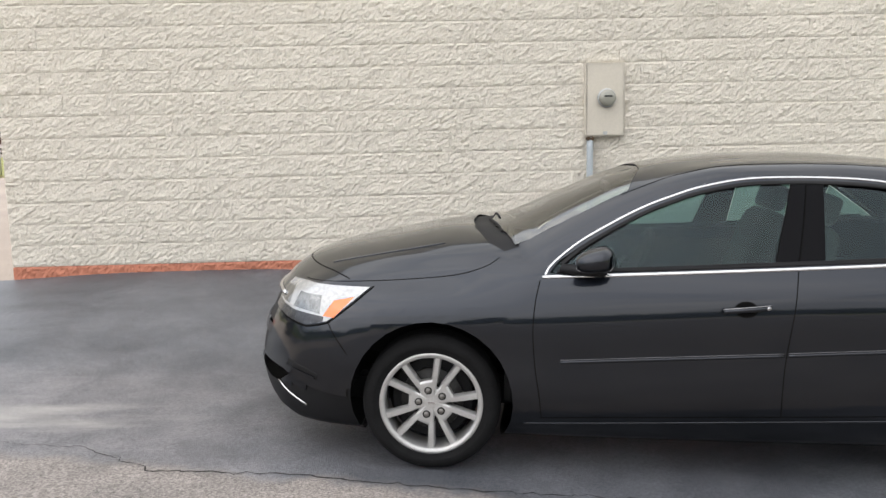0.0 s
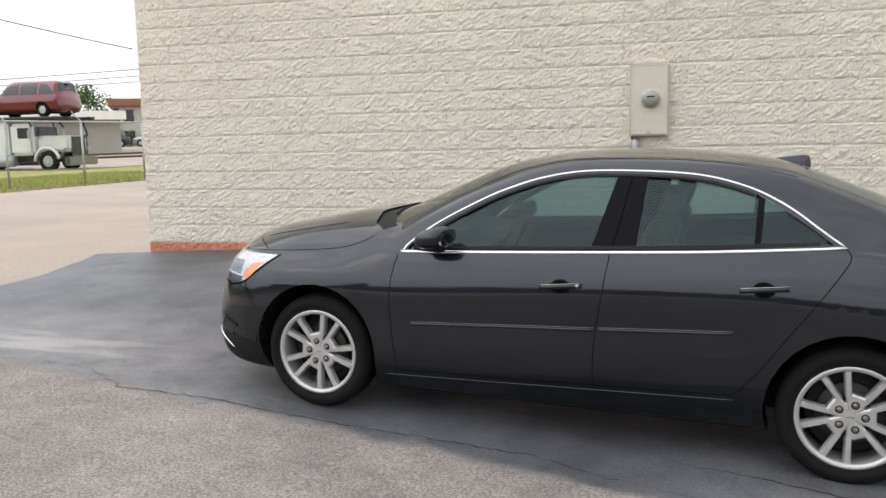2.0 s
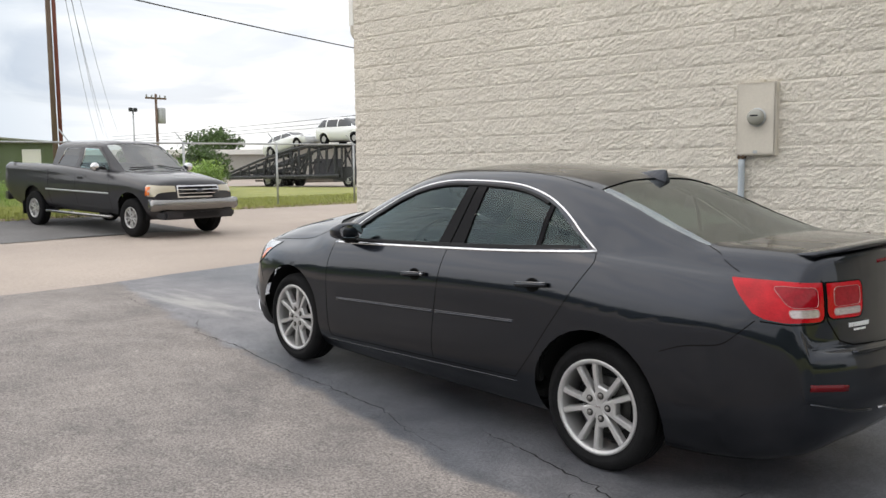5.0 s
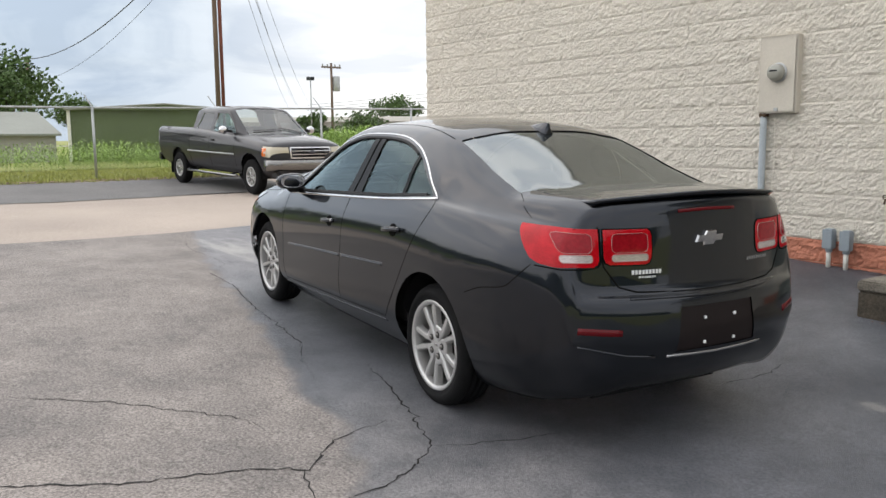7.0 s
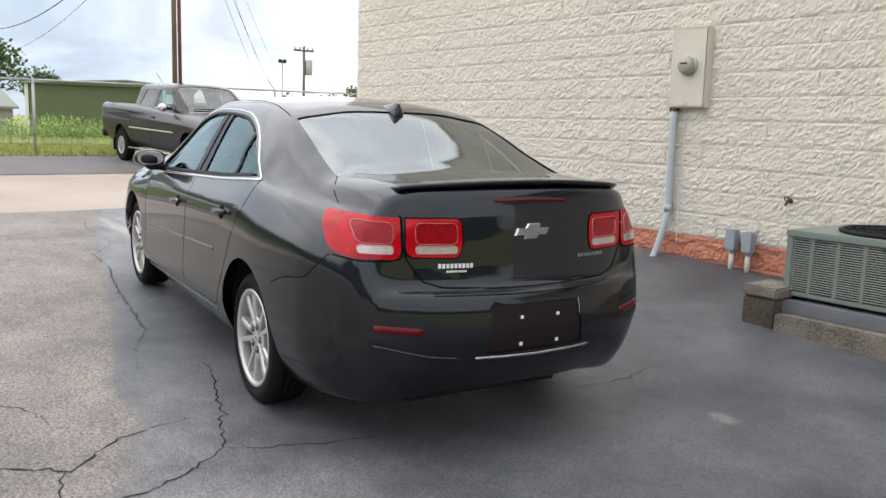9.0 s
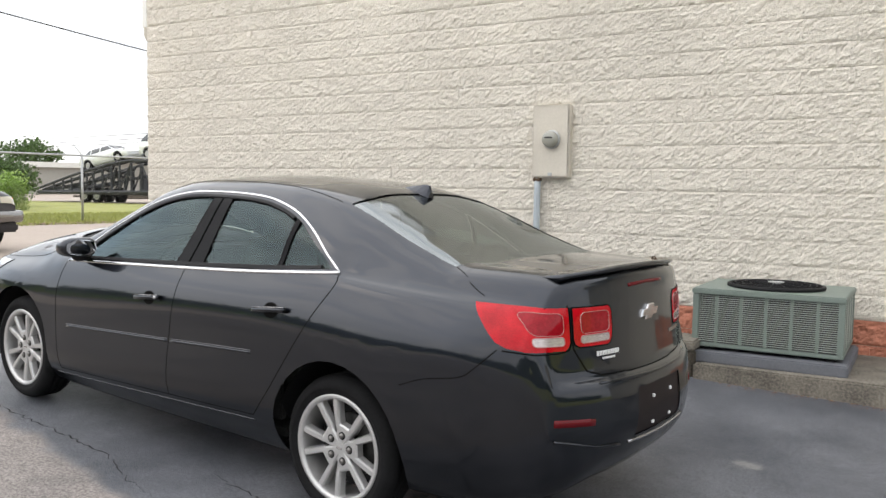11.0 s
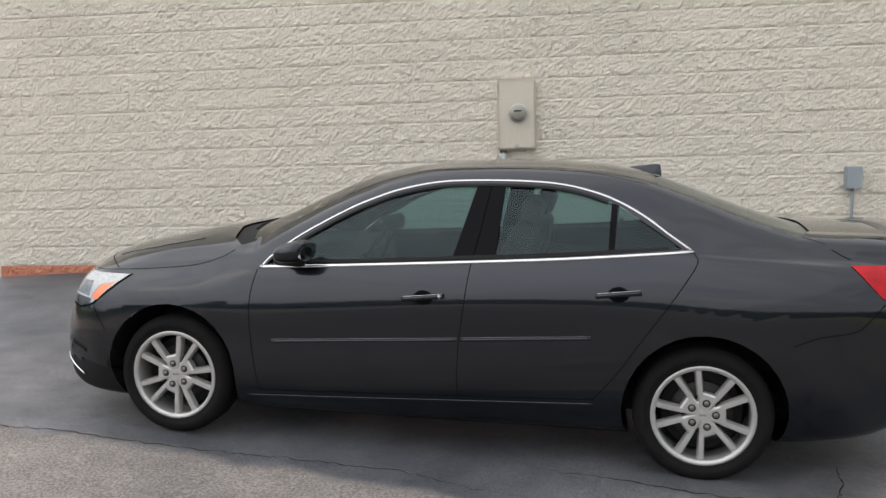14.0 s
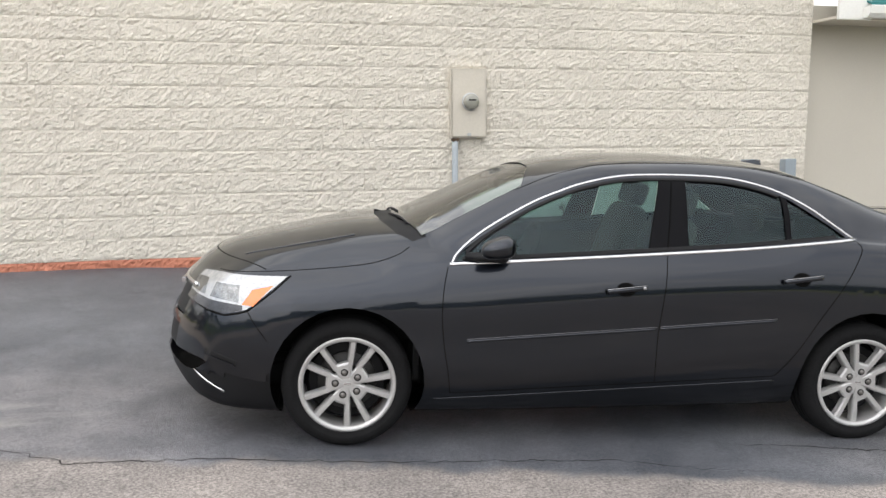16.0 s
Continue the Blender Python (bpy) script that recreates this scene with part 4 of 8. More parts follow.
def wheel_parts(parent, spin_deg, radius=0.325, rim_r=0.238, pairs=5, bolt_from=0.0):
    """Tyre, alloy rim with forked pairs of spokes, nuts and brake disc under an Empty whose +y is the outer face."""
    tyre = bmesh.new()
    R, w = radius, 0.205
    prof = [(rim_r - 0.004, -0.012), (rim_r + 0.012, -0.002), (rim_r + 0.03, 0.004), (R - 0.055, 0.006), (R - 0.028, -0.002), (R - 0.01, -0.018),
            (R, -0.042), (R, -0.062), (R - 0.006, -0.064), (R - 0.006, -0.072), (R, -0.074), (R, -0.098), (R - 0.006, -0.10), (R - 0.006, -0.108), (R, -0.11), (R, -0.132), (R - 0.006, -0.134), (R - 0.006, -0.142), (R, -0.144), (R, -w + 0.042), (R - 0.012, -w + 0.015), (R - 0.05, -w), (rim_r, -w + 0.01)]
    spin(tyre, prof, 48, "y")
    bmesh.ops.recalc_face_normals(tyre, faces=tyre.faces)
    part("tyre", tyre, M_TYRE, parent, "black rubber tyre", True)
    rim = bmesh.new()
    spin(rim, [(rim_r - 0.002, -0.19), (rim_r - 0.016, -0.16), (rim_r - 0.022, -0.06), (rim_r - 0.021, -0.016), (rim_r - 0.018, -0.006), (rim_r - 0.004, -0.001), (rim_r + 0.004, -0.003), (rim_r + 0.003, -0.014)], 56, "y")
    bmesh.ops.recalc_face_normals(rim, faces=rim.faces)
    rim_ob = part("rim", rim, M_RIM, parent, "silver painted alloy rim with forked spokes", True)
    rim = bmesh.new()
    for k in range(pairs):
        a = radians(spin_deg + k * 360 / pairs)
        dx, dz = -math.cos(a), math.sin(a)
        sx, sz = -dz, dx
        for side in (-1, 1):
            rows = []
            for t in (0.0, 0.2, 0.4, 0.6, 0.8, 0.93, 1.0):
                r = rim_r * (0.34 + 0.60 * t)
                off = side * rim_r * (0.142 + 0.236 * t)
                wd = 0.0150 + 0.0025 * t + (0.010 * ((t - 0.8) / 0.2) ** 2 if t > 0.8 else 0)
                y = -0.022 + 0.016 * math.sin(t * math.pi * 0.52) - 0.010 * t
                cx, cz = dx * r + sx * off, dz * r + sz * off
                rows.append([rim.verts.new((cx + sx * o, yy, cz + sz * o)) for o, yy in ((-wd * 1.2, y - 0.038), (-wd, y - 0.009), (-wd * 0.66, y), (wd * 0.66, y), (wd, y - 0.009), (wd * 1.2, y - 0.038))])
            for p, q in zip(rows, rows[1:]):
                for j in range(5):
                    rim.faces.new((p[j], q[j], q[j + 1], p[j + 1]))
        # lobe that carries the fork, round its nut
        rows = []
        for r, o, y in ((0.10, 0.085, -0.0235), (0.22, 0.145, -0.0225), (0.33, 0.190, -0.0215), (0.405, 0.205, -0.0215), (0.445, 0.190, -0.026), (0.455, 0.175, -0.058)):
            rows.append([rim.verts.new((dx * r * rim_r + sx * q * o * rim_r, y - (0.006 if abs(q) == 1 else 0), dz * r * rim_r + sz * q * o * rim_r)) for q in (-1, -0.8, 0.8, 1)])
        for p, q in zip(rows, rows[1:]):
            for j in range(3):
                rim.faces.new((p[j], q[j], q[j + 1], p[j + 1]))
        for j in (0, 3):
            skirt = [rim.verts.new((v[j].co.x, -0.058, v[j].co.z)) for v in rows]
            for i in range(len(rows) - 1):
                rim.faces.new((rows[i][j], rows[i + 1][j], skirt[i + 1], skirt[i]))
    spin(rim, [(0.0, -0.0225), (0.026, -0.023), (0.029, -0.0255), (0.060, -0.027), (0.068, -0.030), (0.072, -0.058)], 40, "y")
    bmesh.ops.recalc_face_normals(rim, faces=rim.faces)
    part("spokes", rim, M_RIM, rim_ob)
    for k in range(pairs):
        a = radians(spin_deg + k * 360 / pairs)
        nut = bmesh.new()
        spin(nut, [(0.0, -0.010), (0.007, -0.011), (0.0115, -0.015), (0.0130, -0.03)], 12, "y")
        # dark ring on the lobe, painted as the shade in the nut's hole
        seat = bmesh.new()
        spin(seat, [(0.0120, -0.0205), (0.0185, -0.0200), (0.0190, -0.032)], 14, "y")
        for bm_ in (nut, seat):
            for v in bm_.verts:
                v.co += Vector((-math.cos(a) * 0.060, 0, math.sin(a) * 0.060))
        part("wheel_nut", nut, M_NUT, rim_ob, "", False)
        part("nut_hole_shade", seat, M_DISC, rim_ob, "", True)
    cap = bmesh.new()
    box(cap, -0.016, 0.016, -0.0235, -0.0205, -0.005, 0.005)
    part("centre_cap", cap, M_CHROME, rim_ob)
    disc = bmesh.new()
    spin(disc, [(0.06, -0.09), (0.145, -0.09), (0.148, -0.095), (0.148, -0.11), (0.06, -0.11)], 40, "y")
    part("brake_disc", disc, M_DISC, parent, "worn steel brake disc", True)
    hub = bmesh.new()
    spin(hub, [(0.0, -0.10), (0.19, -0.115), (0.215, -0.17), (0.215, -0.20), (0.0, -0.20)], 32, "y")
    part("brake_backing", hub, M_BLACK, parent)
    return parent


def rounded(y0, y1, z0, z1, r):
    """Outline of an upright rectangle with rounded corners."""
    out = []
    for cy, cz, a0 in ((y1 - r, z1 - r, 0), (y0 + r, z1 - r, 90), (y0 + r, z0 + r, 180), (y1 - r, z0 + r, 270)):
        out += [(cy + r * math.cos(radians(a0 + d)), cz + r * math.sin(radians(a0 + d))) for d in (0, 30, 60, 90)]
    return out


def soft_block(bm, c, h):
    """A padded block: a ball squared off towards its half sizes."""
    r = bmesh.ops.create_uvsphere(bm, u_segments=20, v_segments=12, radius=1)
    for v in r["verts"]:
        v.co = Vector([c[i] + h[i] * math.copysign(abs(v.co[i]) ** 0.42, v.co[i]) for i in range(3)])


def build_sedan():
    car = thing("sedan", CAR_POSE, "dark grey metallic four-door sedan parked alongside the block wall", "car")
    skin = loft(CAR_LINES, CAR_STATIONS, car_bow_front, car_bow_rear)
    # close the ends
    for s in (-1, 1):
        ends = [e for e in skin.edges if len(e.link_faces) == 1 and all(v.co.x * s > 1.9 for v in e.verts) and not all(v.co.z < 0.36 and abs(v.co.y) > 0.5 for v in e.verts)]
        bmesh.ops.holes_fill(skin, edges=ends)
    whole = Skin(skin)
    # wheel openings
    for ux in (1.3685, -1.3685):
        circle = [(ux + 0.378 * math.cos(a), 0.338 + 0.383 * math.sin(a)) for a in (2 * math.pi * i / 32 for i in range(32))]
        for test in (lambda c, n: c.y > 0.3, lambda c, n: c.y < -0.3):
            bmesh.ops.delete(skin, geom=cut_region(skin, circle, "y", test), context="FACES")
    skin.normal_update()
    # side glass and pillars
    dlo = DLO_TOP + DLO_BELT[1:-1] + [(0.84, 0.945)]
    e_front, e_split, e_rear, e_bar0, e_bar1 = (-0.182, -0.265), (-0.275, -0.17), (-0.372, -0.068), (-0.905, -0.03), (-0.935, -0.03)
    panes = [("front_side_window", clip_poly(dlo, e_front, False), M_GLASS_SIDE, "tinted front door glass"),
             ("door_pillar", clip_poly(clip_poly(dlo, e_front, True), e_split, False), M_GLOSS_BLACK, "gloss black door pillar"),
             ("door_pillar", clip_poly(clip_poly(dlo, e_split, True), e_rear, False), M_GLOSS_BLACK, "gloss black door pillar"),
             ("rear_side_window", clip_poly(clip_poly(dlo, e_rear, True), e_bar0, False), M_GLASS_SIDE, "tinted rear door glass"),
             ("window_bar", clip_poly(clip_poly(dlo, e_bar0, True), e_bar1, False), M_GLOSS_BLACK, "black window divider"),
             ("quarter_window", clip_poly(dlo, e_bar1, True), M_GLASS_SIDE, "small tinted quarter glass")]
    for test in (left_side, right_side):
        for nm, poly, m, lab in panes:
            faces = cut_region(skin, poly, "y", test)
            if faces:
                part(nm, lift_out(skin, faces, -0.010 if m is M_GLASS_SIDE else -0.003), m, car, lab, True)
    # windscreen and rear window
    faces = cut_region(skin, [(1.00, 0.63), (1.10, 0.3), (1.12, 0.0), (1.10, -0.3), (1.00, -0.63), (0.47, -0.545), (0.385, -0.3), (0.36, 0.0), (0.385, 0.3), (0.47, 0.545)], "z", lambda c, n: c.z > 0.9)
    part("windscreen", lift_out(skin, faces, -0.006), M_GLASS_FRONT, car, "clear windscreen", True)
    faces = cut_region(skin, [(-1.13, 0.57), (-1.115, 0.25), (-1.11, 0.0), (-1.115, -0.25), (-1.13, -0.57), (-1.80, -0.635), (-1.87, -0.42), (-1.89, 0.0), (-1.87, 0.42), (-1.80, 0.635)], "z", lambda c, n: c.z > 0.9)
    part("rear_window", lift_out(skin, faces, -0.006), M_GLASS_REAR, car, "dark rear window reflecting the sky", True)
    # cowl below the windscreen
    faces = cut_region(skin, [(0.98, 0.66), (0.98, -0.66), (1.05, -0.69), (1.13, -0.60), (1.20, -0.35), (1.22, 0.0), (1.20, 0.35), (1.13, 0.60), (1.05, 0.69)], "z", lambda c, n: c.z > 0.9)
    part("cowl", lift_out(skin, faces, -0.012), M_BLACK, car, "black plastic wiper cowl", True)
    # lamps
    for sg in (1, -1):
        def on_side(c, s=sg):
            return c.y * s > 0.25 and c.x > 1.4
        head = [(1.67, 0.848), (2.00, 0.842), (2.30, 0.80), (2.30, 0.70), (1.97, 0.665), (1.86, 0.695)]
        n_ = len(head)
        cx, cz = 1.95, 0.76

        def prism(poly, cx, cz):
            pl = []
            for a, b in zip(poly, poly[1:] + poly[:1]):
                no = Vector((-(b[1] - a[1]), 0, b[0] - a[0]))
                if no.x * (cx - a[0]) + no.z * (cz - a[1]) < 0:
                    no = -no
                pl.append(((a[0], 0, a[1]), no))
            return pl
        amb = [(1.735, 0.808), (1.835, 0.785), (1.885, 0.715), (1.83, 0.712)]
        faces = cut_planes(skin, prism(amb, 1.79, 0.775), on_side)
        lamp_amber = lift_out(skin, faces, 0.002)
        gate = [((0, 0.46 * sg, 0), (0, sg, 0))]
        bowl = [(1.90, 0.80), (2.02, 0.80), (2.05, 0.735), (1.90, 0.722)]
        bowl_a = lift_out(skin, cut_planes(skin, prism(bowl, 1.96, 0.76) + gate, on_side), 0.002)
        bez = [(2.07, 0.805), (2.16, 0.795), (2.17, 0.735), (2.08, 0.735)]
        bowl_b = lift_out(skin, cut_planes(skin, prism(bez, 2.12, 0.77) + gate, on_side), 0.002)
        foot_ = [(1.88, 0.712), (2.30, 0.735), (2.30, 0.70), (1.97, 0.665), (1.88, 0.690)]
        bowl_c = lift_out(skin, cut_planes(skin, prism(foot_, 2.02, 0.70) + gate, on_side), 0.002)
        faces = cut_planes(skin, prism(head, cx, cz) + gate, on_side)
        lamp = part("headlight", lift_out(skin, faces, 0.003), M_CLEAR_LENS, car, "clear headlight lens", True)
        part("amber_marker", lamp_amber, M_AMBER, lamp, "amber side marker", True)
        for bm_ in (bowl_a, bowl_b):
            part("lamp_bowl", bm_, M_LAMP_BOWL, lamp, "grey lamp bowl behind the lens", True)
        edge_ = [(1.655, 0.852), (1.735, 0.785), (1.855, 0.690), (1.90, 0.674), (1.97, 0.658), (2.06, 0.668), (2.14, 0.684)]
        part("lamp_joint", ribbon([whole.side(u, w, sg) for u, w in dense(edge_, 0.03)], 0.012, 0.002), M_GAP, lamp, "", True)
        # foot of the lamp, its shade put in as a darker colour
        part("lamp_bezel_shaded", bowl_c, M_LAMP_BEZEL, lamp, "lower bezel with its shade painted in dark", True)
        def on_tail(c, s=sg):
            return c.y * s > 0.15 and c.x < -1.8 and c.z > 0.8

        def prism_yz(poly):
            cy, cz_ = sum(p[0] for p in poly) / len(poly), sum(p[1] for p in poly) / len(poly)
            pl = []
            for a, b in zip(poly, poly[1:] + poly[:1]):
                no = Vector((0, -(b[1] - a[1]), b[0] - a[0]))
                if no.y * (cy - a[0]) + no.z * (cz_ - a[1]) < 0:
                    no = -no
                pl.append(((0, a[0] * sg, a[1]), (0, no.y * sg, no.z)))
            return pl
        outer = [(-1.985, 1.050), (-2.085, 0.948), (-2.115, 0.916), (-2.16, 0.895), (-2.23, 0.885), (-2.60, 0.885), (-2.60, 1.050)]
        gate_o = [(0.585, 1.050), (0.585, 0.915), (0.592, 0.897), (0.61, 0.885), (1.2, 0.885), (1.2, 1.050)]
        lid = [(0.567, 1.05), (0.567, 0.925), (0.558, 0.903), (0.535, 0.892), (0.37, 0.889), (0.348, 0.897), (0.336, 0.92), (0.332, 0.96), (0.334, 1.02), (0.342, 1.04), (0.358, 1.05)]
        for nm, planes, lab, y0, y1, zl in (("tail_lamp", prism(outer, -2.3, 0.97) + prism_yz(gate_o), "red wrap-round tail lamp", 0.612, 0.738, 0.905),
                                            ("lid_lamp", prism_yz(lid), "red tail lamp on the boot lid", 0.356, 0.528, 0.908)):
            clear_o = rounded(y0, y1, zl, 0.938, 0.012)
            brake_o = rounded(y0, y1, 0.946, 1.03, 0.022)
            clear = lift_out(skin, cut_planes(skin, planes + prism_yz(clear_o), on_tail), 0.004)
            brake = lift_out(skin, cut_planes(skin, planes + prism_yz(brake_o), on_tail), 0.004)
            lamp = part(nm, lift_out(skin, cut_planes(skin, planes, on_tail), 0.003), M_RED_LENS, car, lab, True)
            rim_line = [(0.578, 1.052), (0.578, 0.91), (0.59, 0.885), (0.64, 0.876), (0.74, 0.876), (0.80, 0.884)] if nm == "tail_lamp" else lid + lid[:1]
            part("lamp_joint", ribbon([whole.rear(v * sg, w) for v, w in dense(rim_line, 0.02)], 0.007, 0.0035), M_GAP, lamp, "", True)
            part("reversing_lens", clear, M_CLEAR_TAIL, lamp, "clear reversing lens", True)
            part("brake_lens", brake, M_RED_DEEP, lamp, "brighter red brake lens", True)
            for loop, wd in ((clear_o, 0.005), (brake_o, 0.002)):
                loop = [(y * sg, z) for y, z in loop + loop[:1]]
                part("lens_edge", ribbon([(p + n * 0.004, n) for p, n in (whole.rear(v, w) for v, w in dense(loop, 0.015)) if p], wd, 0.002), M_LENS_EDGE, lamp, "pale lens outline", True)
    # number plate recess, grille
    def back(c):
        return c.x < -2.0 and abs(c.y) < 0.6
    fp = cut_planes(skin, [((0, 0.31, 0), (0, -1, -0.12)), ((0, -0.31, 0), (0, 1, -0.12)), ((0, 0, 0.50), (0, 0, 1)), ((0, 0, 0.70), (0, 0, -1))], back)
    part("plate_recess", lift_out(skin, fp, -0.006), M_PLATE, car, "empty dark number plate recess", True)

    def nose(c):
        return c.x > 1.9 and abs(c.y) < 0.62
    fg = cut_planes(skin, [((0, 0.52, 0), (0, -1, 0)), ((0, -0.52, 0), (0, 1, 0)), ((0, 0, 0.60), (0, 0, 1)), ((0, 0, 0.74), (0, 0, -1))], nose)
    part("grille", lift_out(skin, fg, -0.012), M_BLACK, car, "black mesh grille", True)
    fg = cut_planes(skin, [((0, 0.50, 0), (0, -1, 0)), ((0, -0.50, 0), (0, 1, 0)), ((0, 0, 0.40), (0, 0, 1)), ((0, 0, 0.55), (0, 0, -1))], nose)
    part("lower_grille", lift_out(skin, fg, -0.012), M_BLACK, car, "black lower grille", True)
    fa = cut_planes(skin, [((0, 0, 0.262), (0.10, 0, -1)), ((1.72, 0, 0), (1, 0, 0))], lambda c: c.x > 1.6 and c.z < 0.36)
    part("air_dam", lift_out(skin, fa, -0.006), M_BLACK, car, "black plastic air dam under the nose", True)
    part("body", skin, M_PAINT, car, "dark grey metallic painted body", True)

    # trim and seams on both sides
    for sg in (1, -1):
        def seats(pts, step=0.03):
            return [whole.side(u, w, sg) for u, w in dense(pts, step)]
        arc = [(0.862, 0.94), (0.83, 0.985)] + [(u + 0.012, w + 0.012) for u, w in DLO_TOP[2:6]] + [(u, w + 0.014) for u, w in DLO_TOP[6:11]] + [(u - 0.012, w + 0.012) for u, w in DLO_TOP[11:15]] + [(-1.285, 1.098)]
        arc = [(p.x, p.y) for p in smooth_line(arc, 70)]
        part("window_chrome", ribbon(seats(arc), 0.013, 0.004), M_CHROME, car, "chrome window surround", True)
        part("window_seal", ribbon(seats([(u * 0.985 - 0.003, w - 0.021) for u, w in arc[6:-16]]), 0.022, 0.002), M_BLACK, car)
        belt = [(0.875, 0.932)] + [(u, w - 0.012) for u, w in DLO_BELT[::-1][1:4]] + [(-1.295, 1.094)]
        belt = [(p.x, p.y) for p in smooth_line(belt, 60)]
        part("belt_chrome", ribbon(seats(belt), 0.018, 0.006), M_CHROME, car, "chrome waistline strip", True)
        part("window_seal", ribbon(seats([(u, w + 0.024) for u, w in belt[2:-3]]), 0.022, 0.002), M_BLACK, car)
        for line in ([(0.885, 0.92), (0.905, 0.82), (0.912, 0.70), (0.90, 0.55), (0.875, 0.40), (0.86, 0.29)],
                     [(-0.312, 1.37), (-0.275, 1.15), (-0.247, 1.01), (-0.222, 0.80), (-0.20, 0.60), (-0.195, 0.45), (-0.20, 0.342)],
                     [(-1.298, 1.086), (-1.312, 1.05), (-1.275, 0.98), (-1.17, 0.82), (-1.075, 0.68), (-0.97, 0.52), (-0.885, 0.41), (-0.855, 0.376)],
                     [(0.86, 0.29), (0.4, 0.315), (-0.2, 0.343), (-0.6, 0.362), (-0.86, 0.376)],
                     [(-1.735, 0.69), (-1.85, 0.735), (-2.0, 0.765), (-2.06, 0.81), (-2.13, 0.885)],
                     [(1.86, 0.695), (1.82, 0.63), (1.76, 0.55)],
                     [(2.02, 0.848), (1.83, 0.862), (1.56, 0.882), (1.29, 0.915), (1.14, 0.96), (1.07, 1.0)]):
            line = [(p.x, p.y) for p in smooth_line(line, 36)]
            part("panel_seam", ribbon(seats(line), 0.006, 0.0008), M_GAP, car)
        for line in ([(0.785, 0.568), (0.3, 0.602), (-0.19, 0.636)], [(-0.212, 0.638), (-0.5, 0.66), (-0.838, 0.684)]):
            part("side_moulding", ribbon(seats([(u, w - 0.012) for u, w in line]), 0.016, 0.0012), M_PAINT, car, "", True)
            part("moulding_bead", ribbon([(p + n * 0.001, n) for p, n in seats(line) if p], 0.0035, 0.0022), M_BEAD, car, "bright bead", True)
        part("sill_strip", ribbon(seats([(0.94, 0.252), (0.0, 0.303), (-0.86, 0.348)]), 0.012, 0.003), M_PAINT, car, "", True)
        # door handles, the shade in their cups painted as flat black discs
        for u0, w0, u1, w1 in ((0.085, 0.815, -0.12, 0.838), (-0.855, 0.877, -1.065, 0.902)):
            um, wm = (u0 + u1) / 2, (w0 + w1) / 2
            cup = bmesh.new()
            ring_ = []
            for k in range(24):
                a = 2 * math.pi * k / 24
                p, n = whole.side(um + 0.05 * math.cos(a), wm + 0.036 * math.sin(a), sg)
                ring_.append(cup.verts.new(p + n * 0.0015))
            cup.faces.new(ring_)
            part("handle_cup_shade", cup, M_GAP, car)
            hs = []
            for k in range(15):
                t = k / 14
                p, n = whole.side(u0 + (u1 - u0) * t, w0 + (w1 - w0) * t, sg)
                hs.append((p + n * (0.012 + 0.022 * math.sin(math.pi * (0.08 + 0.84 * t))), n))
            handle = part("door_handle", ribbon(hs, 0.026, 0.008, 0.010), M_PAINT, car, "body-coloured door handle", True)
            part("handle_bead", ribbon([(p + n * 0.006 + Vector((0, 0, 0.011)), n) for p, n in hs], 0.004, 0.002), M_GLOSS_GREY, handle, "", True)
            if u0 > 0:
                lock = bmesh.new()
                spin(lock, [(0, 0.012), (0.009, 0.012), (0.010, 0.0)], 12, "y")
                p, n = hs[-2]
                for v in lock.verts:
                    v.co = Vector((v.co.x, v.co.y * sg, v.co.z)) + p
                part("lock", lock, M_GLOSS_GREY, handle, "", True)
        # mirror
        shell = bmesh.new()
        bmesh.ops.create_uvsphere(shell, u_segments=24, v_segments=14, radius=1)
        for v in shell.verts:
            x, y, z = v.co
            flat = 0.40 if x < 0 else 1.0
            boxy = lambda c: math.copysign(abs(c) ** 0.72, c)
            v.co = Vector((0.615 + 0.125 * x * flat + 0.02 * y, 0.938 + 0.096 * boxy(y), 1.036 + 0.056 * boxy(z) * (1 - 0.10 * y) - (0.02 * x if x > 0 else 0)))
            v.co.y *= sg
        mirror = part("door_mirror", shell, M_PAINT, car, "dark grey door mirror", True)
        glassm = bmesh.new()
        bmesh.ops.create_circle(glassm, cap_ends=True, segments=24, radius=1)
        for v in glassm.verts:
            x, y, _ = v.co
            v.co = Vector((0.572 - 0.004 * y + 0.018 * x, (0.940 + 0.080 * boxy(x)) * sg, 1.038 + 0.044 * boxy(y)))
        part("mirror_glass", glassm, M_MIRROR, mirror, "mirror glass")
        foot = bmesh.new()
        tube(foot, [(0.78, 0.80 * sg, 0.965), (0.70, 0.85 * sg, 0.968), (0.62, 0.93 * sg, 0.984)], 0.036, 12, r_end=0.040)
        for v in foot.verts:
            v.co.z = 0.972 + (v.co.z - 0.972) * 0.62
        part("mirror_foot", foot, M_BLACK, mirror, "black mirror foot", True)
        # dark arch linings
        for ux in (1.3685, -1.3685):
            arch = bmesh.new()
            spin(arch, [(0.387, 0.0), (0.387, -0.42)], 36, "y", a0=radians(4), a1=radians(176))
            spin(arch, [(0.387, -0.42), (0.0, -0.42)], 36, "y", a0=radians(4), a1=radians(176))
            for v in arch.verts:
                v.co = Vector((v.co.x + ux, (v.co.y + 0.862 - 0.11 * min(1, max(0, (0.12 - v.co.z) / 0.14))) * sg, v.co.z + 0.338))
            part("arch_liner", arch, M_BLACK, car, "black wheel arch liner")
    # underbody
    part("underbody", box_bm(-2.15, 2.1, -0.44, 0.44, 0.19, 0.34, 0.03), M_BLACK, car, "dark underbody")
    part("sill_floor", box_bm(-0.95, 0.95, -0.80, 0.80, 0.20, 0.26, 0.02), M_BLACK, car)

